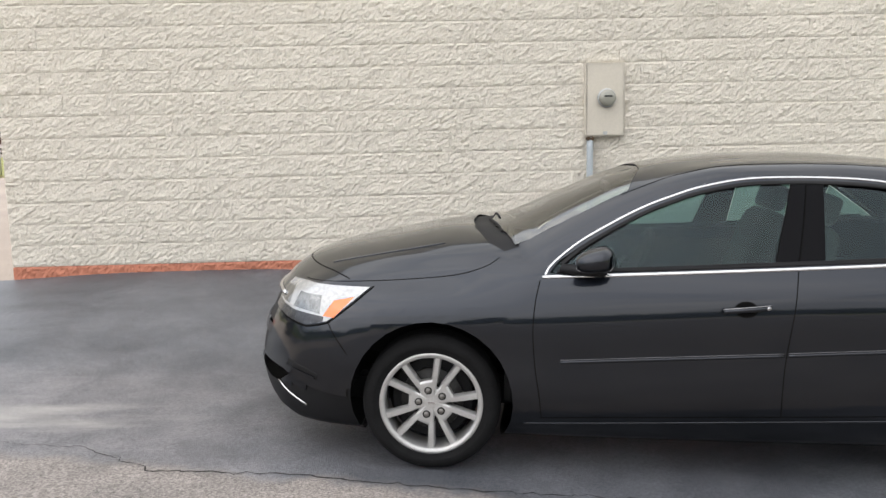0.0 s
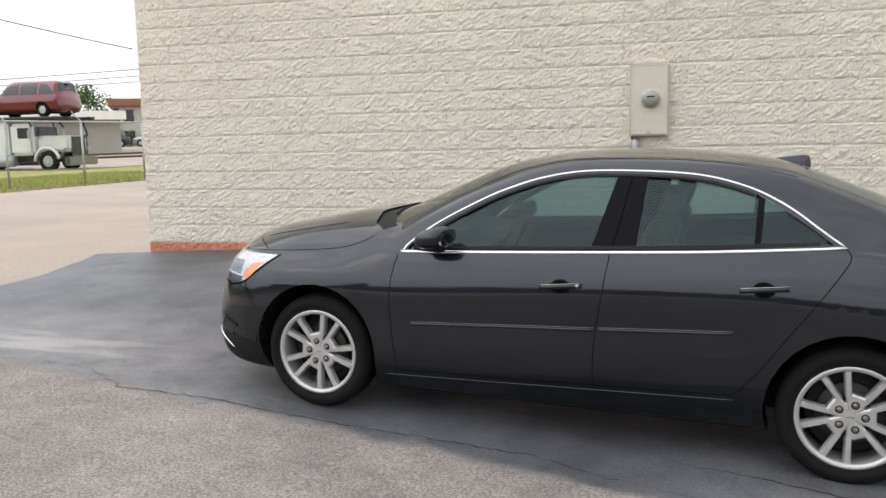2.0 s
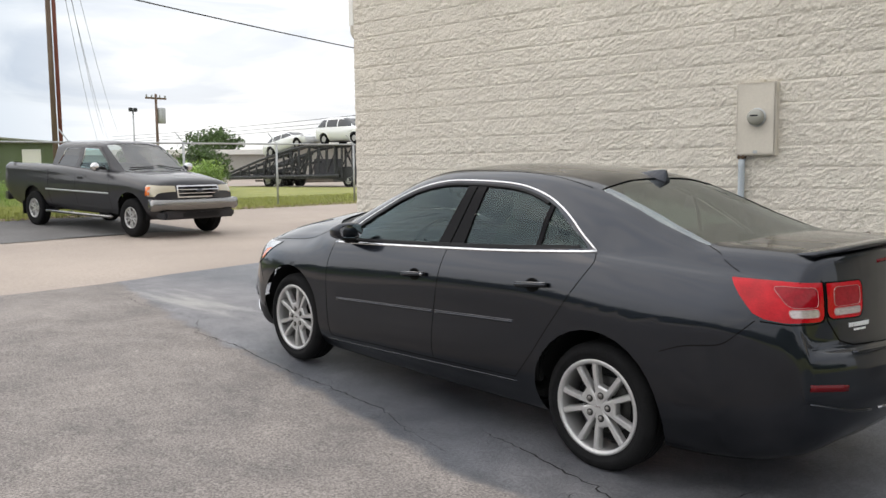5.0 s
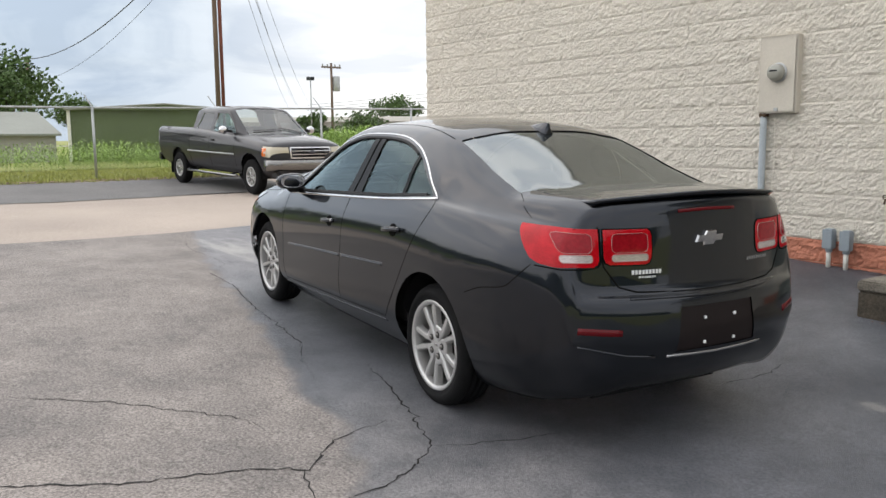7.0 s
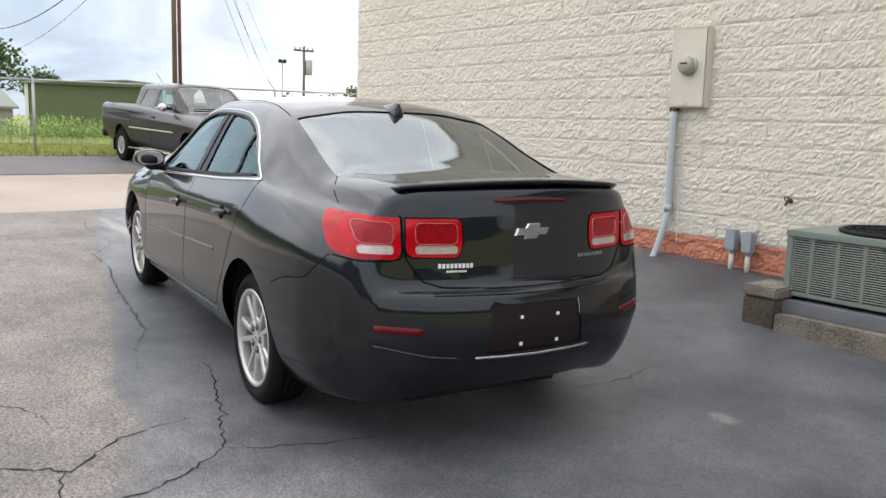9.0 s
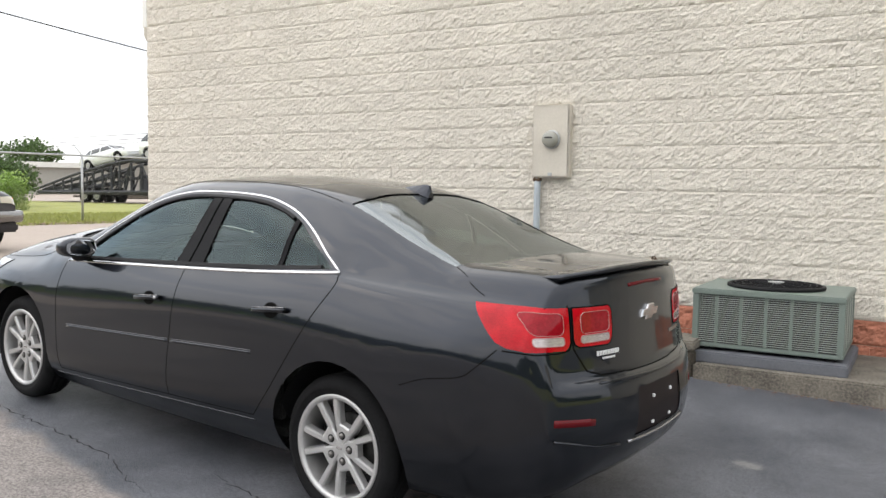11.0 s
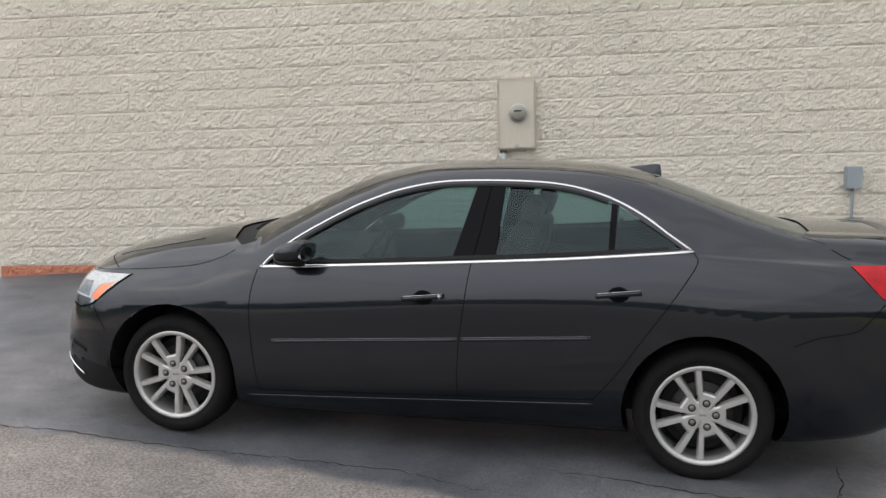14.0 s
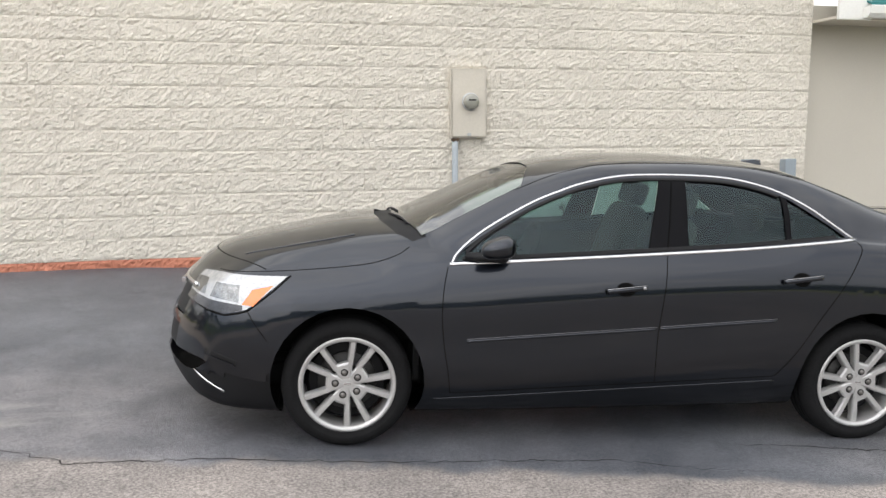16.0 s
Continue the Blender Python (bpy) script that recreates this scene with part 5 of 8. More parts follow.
    # rear details
    def rear_line(pts, step=0.03):
        return [whole.rear(v, w) for v, w in dense(pts, step)]
    for line in ([(0.585, 1.06), (0.578, 0.95), (0.565, 0.885), (0.50, 0.795), (0.42, 0.772), (0.2, 0.762), (0, 0.76), (-0.2, 0.762), (-0.42, 0.772), (-0.50, 0.795), (-0.565, 0.885), (-0.578, 0.95), (-0.585, 1.06)],):
        part("lid_seam", ribbon(rear_line(line), 0.009, 0.001), M_GAP, car)
    part("bumper_step", ribbon(rear_line([(0.47, 0.748), (0.3, 0.747), (0, 0.742), (-0.3, 0.747), (-0.47, 0.758)]), 0.014, 0.006), M_PAINT, car, "", True)
    part("plate_lip", ribbon(rear_line([(0.30, 0.485), (0, 0.478), (-0.30, 0.485)]), 0.012, 0.008), M_GLOSS_GREY, car, "", True)
    part("lower_crease", ribbon(rear_line([(0.70, 0.545), (0.5, 0.50), (0.36, 0.487)]), 0.012, 0.008), M_PAINT, car, "", True)
    for sg in (1, -1):
        part("bumper_reflector", ribbon(rear_line([(0.52 * sg, 0.603), (0.70 * sg, 0.614)]), 0.034, 0.004), M_RED_DIM, car, "dark red bumper reflector", True)
        # lid edge up to the deck
        deck = [whole.top(u, v * sg) for u, v in dense([(-1.80, 0.635), (-1.92, 0.70), (-2.0, 0.715)])]
        part("deck_seam", ribbon(deck, 0.005, 0.0008), M_GAP, car)
    part("high_brake_lamp", ribbon(rear_line([(-0.18, 1.118), (0, 1.122), (0.18, 1.118)]), 0.018, 0.004), M_RED_DIM, car, "dark red high brake lamp", True)
    for v in (0.085, -0.105):
        for w in (0.642, 0.528):
            p, n = whole.rear(v, w)
            bolt = bmesh.new()
            box(bolt, p.x + 0.004, p.x + 0.019, v - 0.007, v + 0.007, w - 0.007, w + 0.007, 0.002)
            for q in bolt.verts:
                q.co.x -= 0.006
            part("plate_bolt", bolt, M_LETTER, car, "white plastic plate screw")
    p, n = whole.rear(0.0, 0.992)
    emblem = bmesh.new()
    cross = [(-0.092, -0.016), (-0.040, -0.016), (-0.040, -0.034), (0.024, -0.034), (0.036, -0.016), (0.080, -0.016),
             (0.092, 0.016), (0.040, 0.016), (0.040, 0.034), (-0.024, 0.034), (-0.036, 0.016), (-0.080, 0.016)]
    for d, k in ((-0.012, 0.90), (-0.006, 1.0), (0.012, 1.0)):
        ring_ = [emblem.verts.new((p.x + d, -y * k, 0.990 + z * k)) for y, z in cross]
        if d == -0.012:
            emblem.faces.new(ring_)
        else:
            for j in range(12):
                emblem.faces.new((last_[j], last_[(j + 1) % 12], ring_[(j + 1) % 12], ring_[j]))
        last_ = ring_
    bmesh.ops.recalc_face_normals(emblem, faces=emblem.faces)
    part("emblem", emblem, M_CHROME, car, "plain chrome emblem")
    for v0, v1, w, hgt, m in ((0.44, 0.285, 0.858, 0.018, M_LETTER), (0.405, 0.315, 0.836, 0.008, M_LETTER), (-0.26, -0.43, 0.872, 0.016, M_CHROME)):
        n_bar = 9 if hgt > 0.01 else 7
        bm = bmesh.new()
        for k in range(n_bar):
            a = v0 + (v1 - v0) * (k + 0.12) / n_bar
            b = v0 + (v1 - v0) * (k + 0.78) / n_bar
            p, n = whole.rear((a + b) / 2, w)
            box(bm, p.x - 0.004, p.x + 0.01, min(a, b), max(a, b), w - hgt / 2, w + hgt / 2)
        part("badge_bars", bm, m, car, "small bars of lettering")
    # boot lip spoiler
    sp = bmesh.new()
    rows = []
    for k in range(33):
        v = -0.575 + 1.15 * k / 32
        q = abs(v) / 0.575
        bow = 0.10 * q ** 2.4
        e = 1.0 if q < 0.94 else 0.35
        base = -2.385 + bow
        rows.append([sp.verts.new((u, v, w)) for u, w in ((base + 0.20, 1.182 - 0.030 * q ** 2), (base + 0.09, 1.190 + 0.004 * e - 0.030 * q ** 2), (base + 0.012, 1.203 + 0.003 * e - 0.03 * q ** 2), (base + 0.004, 1.198 - 0.03 * q ** 2), (base + 0.016, 1.187 - 0.03 * q ** 2), (base + 0.06, 1.160 - 0.035 * q ** 2))])
    for a, b in zip(rows, rows[1:]):
        for j in range(6):
            sp.faces.new((a[j], b[j], b[(j + 1) % 6], a[(j + 1) % 6]))
    sp.faces.new(rows[0])
    sp.faces.new(rows[-1][::-1])
    bmesh.ops.recalc_face_normals(sp, faces=sp.faces)
    part("spoiler", sp, M_PAINT, car, "body-coloured boot lip spoiler", True)
    for sg in (1, -1):
        part("roof_seam", ribbon([whole.top(u, v * sg) for u, v in dense([(0.50, 0.56), (0.3, 0.548), (-0.2, 0.54), (-0.7, 0.55), (-1.08, 0.582)], 0.05)], 0.007, 0.001), M_GAP, car)
    # roof aerial fin
    fin = bmesh.new()
    secs = []
    for u, w_, h_ in ((-0.985, 0.012, 0.004), (-1.04, 0.030, 0.022), (-1.09, 0.036, 0.042), (-1.13, 0.036, 0.058), (-1.155, 0.030, 0.062), (-1.165, 0.026, 0.03)):
        z0 = whole.top(u, 0)[0].z - 0.004
        secs.append([fin.verts.new(c) for c in ((u, w_, z0), (u, w_ * 0.8, z0 + h_ * 0.35), (u, w_ * 0.16, z0 + h_), (u, -w_ * 0.16, z0 + h_), (u, -w_ * 0.8, z0 + h_ * 0.35), (u, -w_, z0))])
    for a, b in zip(secs, secs[1:]):
        for j in range(5):
            fin.faces.new((a[j], b[j], b[j + 1], a[j + 1]))
    fin.faces.new(secs[0])
    fin.faces.new(secs[-1][::-1])
    bmesh.ops.recalc_face_normals(fin, faces=fin.faces)
    part("aerial_fin", fin, M_PAINT, car, "small roof aerial fin")
    # nose trim
    part("grille_bar", ribbon([whole.front(v, 0.755) for v in [i * 0.04 - 0.52 for i in range(27)]], 0.022, 0.012), M_CHROME, car, "chrome grille bar", True)
    nose_p, _ = whole.front(0.0, 0.70)
    part("nose_emblem", box_bm(nose_p.x - 0.005, nose_p.x + 0.02, -0.07, 0.07, 0.685, 0.715, 0.004), M_CHROME, car, "plain chrome emblem")
    for sg in (1, -1):
        part("splitter_bead", ribbon([whole.side(u, w, sg) for u, w in dense([(1.97, 0.27), (2.06, 0.315), (2.13, 0.36)])], 0.010, 0.006), M_CHROME, car, "bright lower bumper bead", True)
        # body-coloured recess; its shade is laid on as a black strip
        part("fog_recess_shade", ribbon([whole.side(u, w, sg) for u, w in dense([(1.91, 0.425), (2.0, 0.45), (2.07, 0.472)])], 0.042, 0.0015), M_BLACK, car, "fog lamp recess, its shade painted on in black")
        part("fog_bar", ribbon([whole.side(u, w, sg) for u, w in dense([(1.92, 0.42), (2.0, 0.44), (2.07, 0.46)])], 0.012, 0.008), M_PAINT, car)
        part("hood_crease", ribbon([whole.top(u, v * sg) for u, v in dense([(1.90, 0.50), (1.75, 0.525), (1.5, 0.545), (1.34, 0.545)])], 0.016, 0.004, 0.002), M_PAINT, car, "", True)
    part("hood_front_seam", ribbon([whole.top(2.10 - 0.32 * (abs(v) / 0.72) ** 2.2, v) for v in [i * 0.04 - 0.72 for i in range(37)]], 0.008, 0.001), M_GAP, car)
    for v0, v1 in ((0.46, 0.02), (-0.02, -0.5)):
        pts = [whole.top(1.10 - 0.04 * abs(v0 + (v1 - v0) * t) + 0.05 * t - 0.02, v0 + (v1 - v0) * t)[0] - Vector((0, 0, 0.002)) for t in [i / 10 for i in range(11)]]
        part("wiper", tube_bm(pts, 0.006, 6), M_BLACK, car, "black wiper")

    # cabin
    for v in (0.37, -0.37):
        bm = bmesh.new()
        box(bm, -0.30, 0.22, v - 0.25, v + 0.25, 0.42, 0.60, 0.06)
        part("front_seat_cushion", bm, M_CABIN, car, "dark seat cushion", True)
        bm = bmesh.new()
        soft_block(bm, (-0.01, v, 0.31), (0.085, 0.245, 0.34))
        m_ = Matrix.Translation((-0.27, 0, 0.55)) @ Matrix.Rotation(radians(-18), 4, "Y")
        bmesh.ops.transform(bm, matrix=m_, verts=bm.verts)
        part("front_seat_back", bm, M_CABIN_GREY, car, "dark grey seat back", True)
        bm = bmesh.new()
        soft_block(bm, (0, v, 0.725), (0.055, 0.15, 0.075))
        for o in (-0.05, 0.05):
            tube(bm, [(0, v + o, 0.58), (0, v + o, 0.70)], 0.008, 6)
        bmesh.ops.transform(bm, matrix=m_, verts=bm.verts)
        part("headrest", bm, M_CABIN_GREY, car, "dark grey headrest", True)
        bm = bmesh.new()
        soft_block(bm, (-1.31, v, 1.09), (0.055, 0.14, 0.085))
        part("headrest", bm, M_CABIN, car, "dark rear headrest", True)
    part("rear_seat", box_bm(-1.30, -0.75, -0.43, 0.43, 0.40, 0.62, 0.06), M_CABIN, car, "dark rear bench", True)
    bm = box_bm(-0.08, 0.08, -0.64, 0.64, 0.2, 0.55, 0.05)
    bmesh.ops.transform(bm, matrix=Matrix.Translation((-1.22, 0, 0.55)) @ Matrix.Rotation(radians(-22), 4, "Y"), verts=bm.verts)
    part("rear_seat_back", bm, M_CABIN, car, "dark rear bench back", True)
    part("parcel_shelf", box_bm(-1.88, -1.36, -0.62, 0.62, 1.03, 1.06, 0.01), M_CABIN, car, "dark parcel shelf")
    bm = box_bm(0.55, 1.05, -0.70, 0.70, 0.60, 0.98, 0.06)
    part("dashboard", bm, M_CABIN, car, "dark dashboard", True)
    part("door_lining", box_bm(-0.96, 0.9, 0.78, 0.82, 0.35, 0.93, 0.01), M_CABIN, car, "dark door lining")
    part("door_lining", box_bm(-0.96, 0.9, -0.82, -0.78, 0.35, 0.93, 0.01), M_CABIN, car, "dark door lining")
    part("cabin_floor", box_bm(-0.96, 0.94, -0.78, 0.78, 0.262, 0.30), M_CABIN, car, "dark cabin floor")
    part("bulkhead", box_bm(1.00, 1.03, -0.70, 0.70, 0.30, 0.99), M_CABIN, car)
    ringp = [Vector((0.40, 0.37, 0.93)) + Matrix.Rotation(radians(-25), 3, "Y") @ Vector((0, 0.185 * math.cos(a), 0.185 * math.sin(a))) for a in [2 * math.pi * i / 28 for i in range(28)]]
    wheel_ob = part("steering_wheel", tube_bm(ringp, 0.015, 8, True), M_BLACK, car, "black steering wheel", True)
    part("steering_hub", box_bm(0.41, 0.47, 0.30, 0.44, 0.87, 0.97, 0.02), M_BLACK, wheel_ob)
    part("cabin_mirror", box_bm(0.50, 0.53, -0.12, 0.12, 1.27, 1.33, 0.01), M_BLACK, car, "interior mirror")
    # wheels
    for ux, sg, phase in ((1.3685, 1, 33), (-1.3685, 1, 4), (1.3685, -1, 10), (-1.3685, -1, 50)):
        e = new("wheel")
        e.parent = car
        e.empty_display_size = 0.1
        e.matrix_local = Matrix.Translation((ux, 0.875 * sg, 0.325)) @ (Matrix.Identity(4) if sg > 0 else Matrix.Rotation(math.pi, 4, "Z"))
        wheel_parts(e, phase)
    return car


sedan = build_sedan()


# ---- fixtures on the block wall ----
def electric_meter():
    m = thing("electric_meter", pose(0.94, 8.0, 1.51), "cream painted electric meter cabinet fixed on the block wall", "meter")
    part("cabinet", box_bm(-0.19, 0.19, -0.085, 0.012, 0.0, 0.695, 0.006), M_CREAM_METAL, m, "cream painted steel cabinet")
    part("cover", box_bm(-0.178, 0.178, -0.093, -0.085, 0.012, 0.683, 0.004), M_CREAM_METAL, m)
    ring = bmesh.new()
    spin(ring, [(0.0, -0.094), (0.088, -0.094), (0.090, -0.102), (0.088, -0.112), (0.078, -0.114)], 36, "y")
    for v in ring.verts:
        v.co += Vector((0.012, 0, 0.365))
    part("meter_ring", ring, M_GALV, m, "grey metal ring", True)
    dome = bmesh.new()
    spin(dome, [(0.078, -0.110), (0.077, -0.15), (0.070, -0.168), (0.05, -0.176), (0.0, -0.178)], 36, "y")
    for v in dome.verts:
        v.co += Vector((0.012, 0, 0.365))
    d = part("meter_dome", dome, M_METER, m, "glass meter dome with a dial", True)
    part("dial_bar", box_bm(-0.026, 0.050, -0.1795, -0.176, 0.372, 0.386), M_BLACK, d)
    part("latch", box_bm(-0.02, 0.02, -0.10, -0.09, 0.02, 0.05, 0.003), M_GALV, m)
    return m


electric_meter()


def wall_conduit():
    c = thing("conduit", pose(0.80, 7.94, 0.1), "grey plastic conduit running from the meter to the ground", "conduit")
    gz = ground_z(0.70, 7.72)
    pts = [(0.0, 0.0, 1.41), (0.0, 0.0, 0.9), (0.005, 0, 0.50), (0.0, -0.006, 0.42), (-0.014, -0.03, 0.30), (-0.036, -0.08, 0.12), (-0.05, -0.115, gz - 0.1 - 0.02)]
    part("pipe", tube_bm(smooth_line(pts, 30), 0.031, 14), M_PVC, c, "", True)
    part("hub", box_bm(-0.036, 0.036, -0.036, 0.036, 1.375, 1.415, 0.008), M_BRASS, c, "rusty threaded hub")
    part("coupling", tube_bm([(0.003, 0, 0.47), (0.003, 0, 0.54)], 0.036, 14), M_PVC, c, "", True)
    return c


wall_conduit()
cable = thing("hanging_cable", pose(0.90, 7.955, 0.3), "thin cream wire hanging down the block wall", "wire")
part("strand", tube_bm(smooth_line([(0, 0, 1.2), (0.01, 0.005, 0.8), (-0.005, 0, 0.4), (0.012, -0.01, 0.12), (0.03, -0.03, 0.0)], 24), 0.0035, 6), M_BLOCK, cable)


def junction_box(x):
    gz = ground_z(x, 7.90)
    j = thing("junction_box", pose(x, 7.93, gz), "small grey plastic junction box on a white pipe by the wall", "junction box", "low junction boxes")
    part("enclosure", box_bm(-0.041, 0.041, -0.035, 0.045, 0.17, 0.35, 0.010), M_BOX_GREY, j)
    part("lid", box_bm(-0.045, 0.045, -0.046, -0.034, 0.175, 0.345, 0.004), M_BOX_GREY, j)
    part("stub", tube_bm([(0, 0, -0.02), (0, 0, 0.17)], 0.021, 12), M_PVC_WHITE, j, "white plastic stub pipe", True)
    part("collar", tube_bm([(0, 0, 0.145), (0, 0, 0.172)], 0.030, 12), M_BOX_GREY, j)


junction_box(1.505)
junction_box(1.662)


def disconnect_box(x, bend):
    d = thing("disconnect_switch", pose(x, 7.98, 1.02), "grey outdoor disconnect switch with flexible conduit on the wall", "switch box", "air conditioner switches")
    part("enclosure", box_bm(-0.068, 0.062, -0.085, 0.02, 0.02, 0.235, 0.008), M_BOX_GREY, d)
    part("cover", box_bm(-0.074, 0.068, -0.098, -0.08, 0.03, 0.24, 0.006), M_BOX_GREY, d)
    part("hasp", box_bm(-0.012, 0.012, -0.108, -0.083, 0.016, 0.04, 0.002), M_GALV, d)
    part("flexible_conduit", tube_bm(smooth_line([(0, -0.03, 0.03), (0.0, -0.03, -0.35), (-0.01, -0.035, -0.62), (-0.08, -0.06, -0.76), (-0.30 * bend, -0.12, -0.80)], 30), 0.015, 8), M_BOX_GREY, d, "", True)


disconnect_box(4.18, 1.0)
disconnect_box(4.68, 1.0)

tap = thing("hose_tap", pose(1.97, 7.985, 0.767) @ Matrix.Scale(0.68, 4), "corroded brass hose tap on the block wall", "tap")
part("stem", tube_bm([(0, 0.03, 0), (0, -0.08, 0)], 0.014, 10), M_BRASS, tap)
part("spout", tube_bm(smooth_line([(0, -0.05, 0), (0, -0.09, -0.01), (0, -0.11, -0.05)], 8), 0.014, 10), M_BRASS, tap)
part("flange", tube_bm([(0, 0.0, 0), (0, -0.012, 0)], 0.030, 14), M_BRASS, tap)
hand = bmesh.new()
spin(hand, [(0.020, -0.006), (0.032, -0.006), (0.032, 0.006), (0.020, 0.006)], 16, "y", closed=True)
box(hand, -0.025, 0.025, -0.004, 0.004, -0.004, 0.004)
for v in hand.verts:
    v.co += Vector((0, -0.095, 0.035))
part("wheel_handle", hand, M_BRASS, tap)


# ---- air conditioner on its slab ----
def blade(bm, lower):
    """Thin sloped louvre blade from its four lower corners."""
    a = [bm.verts.new(c) for c in lower]
    b = [bm.verts.new((c[0], c[1], c[2] + 0.0025)) for c in lower]
    bm.faces.new(a[::-1])
    bm.faces.new(b)
    for j in range(4):
        bm.faces.new((a[j], a[(j + 1) % 4], b[(j + 1) % 4], b[j]))
    bmesh.ops.recalc_face_normals(bm, faces=bm.faces)


def air_conditioner(x, y, z):
    a = thing("air_conditioner", pose(x, y, z), "grey-green outdoor air conditioner with louvred sides and top fan", "air conditioner", "outdoor units")
    W, D, H = 1.06, 0.86, 0.445
    part("core", box_bm(0.03, W - 0.03, 0.03, D - 0.03, 0.02, H - 0.03), M_AC_DARK, a, "dark finned core")
    part("base_rail", box_bm(0, W, 0, D, 0.0, 0.03, 0.006), M_AC, a)
    part("lid", box_bm(-0.008, W + 0.008, -0.008, D + 0.008, H - 0.045, H, 0.008), M_AC, a, "enamelled top cover")
    for px, py in ((0, 0), (W - 0.045, 0), (0, D - 0.045), (W - 0.045, D - 0.045)):
        part("corner_post", box_bm(px, px + 0.045, py, py + 0.045, 0.03, H - 0.045, 0.004), M_AC, a)
    for fx, fy in ((0.05, 0.04), (W - 0.13, 0.04), (0.05, D - 0.10), (W - 0.13, D - 0.10)):
        part("rubber_foot", box_bm(fx, fx + 0.08, fy, fy + 0.06, -0.027, 0.0, 0.004), M_BLACK, a)
    n_col = 6
    for k in range(1, n_col):
        xx = W * k / n_col
        part("louvre_post", box_bm(xx - 0.012, xx + 0.012, 0.004, 0.02, 0.03, H - 0.045, 0.003), M_AC, a)
    for k in range(1, 4):
        yy = D * k / 4
        for xx in (0.004, W - 0.02):
            part("louvre_post", box_bm(xx, xx + 0.016, yy - 0.012, yy + 0.012, 0.03, H - 0.045, 0.003), M_AC, a)
    slat_f = bpy.data.meshes.new("louvre_slat")
    bm = bmesh.new()
    blade(bm, [(0.04, 0.005, -0.001), (W - 0.04, 0.005, -0.001), (W - 0.04, 0.011, 0.001), (0.04, 0.011, 0.001)])
    bm.to_mesh(slat_f)
    bm.free()
    slat_f.materials.append(M_AC_SLAT)
    slat_s = bpy.data.meshes.new("louvre_slat")
    bm = bmesh.new()
    blade(bm, [(0.005, 0.04, -0.001), (0.005, D - 0.04, -0.001), (0.011, D - 0.04, 0.001), (0.011, 0.04, 0.001)])
    bm.to_mesh(slat_s)
    bm.free()
    slat_s.materials.append(M_AC_SLAT)
    n = 23
    for k in range(n):
        zz = 0.045 + (H - 0.10) * k / (n - 1)
        for me, off in ((slat_f, (0, 0, zz)), (slat_s, (0, 0, zz)), (slat_s, (W, D, zz))):
            o = new("louvre_slat", me)
            o.parent = a
            o.location = off
            if off[1]:
                o.rotation_euler.z = math.pi
    cx, cy, r = W / 2, D / 2, 0.34
    ring = bmesh.new()
    spin(ring, [(r, H - 0.002), (r + 0.02, H + 0.004), (r + 0.02, H + 0.022), (r, H + 0.03), (r - 0.02, H + 0.02), (r - 0.02, H - 0.002)], 40)
    for v in ring.verts:
        v.co += Vector((cx, cy, 0))
    part("fan_ring", ring, M_BLACK, a, "black fan ring", True)
    for rr in (0.07, 0.13, 0.19, 0.25, 0.30):
        part("guard_wire", tube_bm([(cx + rr * math.cos(t), cy + rr * math.sin(t), H + 0.03) for t in [2 * math.pi * i / 32 for i in range(32)]], 0.004, 5, True), M_BLACK, a)
    for k in range(8):
        t = math.pi * k / 8
        part("guard_spoke", tube_bm([(cx - r * math.cos(t), cy - r * math.sin(t), H + 0.026), (cx, cy, H + 0.038), (cx + r * math.cos(t), cy + r * math.sin(t), H + 0.026)], 0.004, 5), M_BLACK, a)
    part("fan_motor", tube_bm([(cx, cy, H - 0.02), (cx, cy, H + 0.045)], 0.06, 18), M_GALV, a, "grey motor cap")
    # black disc on the closed lid, painted as the shade inside the well
    part("fan_well_shade", tube_bm([(cx, cy, H + 0.0005), (cx, cy, H + 0.002)], r, 36), M_BLACK, a)
    return a


air_conditioner(2.56, 6.96, 0.212)
slab = thing("equipment_slab", pose(2.45, 6.72, -0.12), "weathered concrete slab bed behind a low kerb", "slab")
part("bed", box_bm(0.0, 2.85, 0.165, 1.26, 0.0, 0.215, 0.01), M_SLAB, slab)
pad = thing("equipment_pad", pose(2.54, 6.88, 0.095), "grey plastic pad under the air conditioner", "pad")
part("slab", box_bm(0.0, 1.12, 0.0, 1.0, 0.0, 0.09, 0.012), M_PAD, pad)
for i, (x0, x1) in enumerate(((2.62, 3.98), (3.985, 5.3))):
    kerb = thing("kerb_beam", pose(x0, 6.77, -0.22), "weathered concrete kerb beam edging the slab", "kerb", "kerb beams")
    part("beam", box_bm(0, x1 - x0, 0.0, 0.112, 0.0, 0.325, 0.012), M_SLAB, kerb)
blk = thing("concrete_block", pose(2.37, 6.79, -0.15), "dark brown-grey concrete block at the kerb end", "block", "kerb end blocks")
part("stone", box_bm(0, 0.245, 0, 0.34, 0.0, 0.34, 0.012), M_SLAB_DARK, blk)
blk = thing("concrete_block", pose(2.362, 6.782, 0.194), "stained flat concrete cap block on the kerb end", "block", "kerb end blocks")
part("stone", box_bm(0, 0.26, 0, 0.35, 0.0, 0.075, 0.012), M_SLAB, blk)
rng = random.Random(11)
bm = bmesh.new()
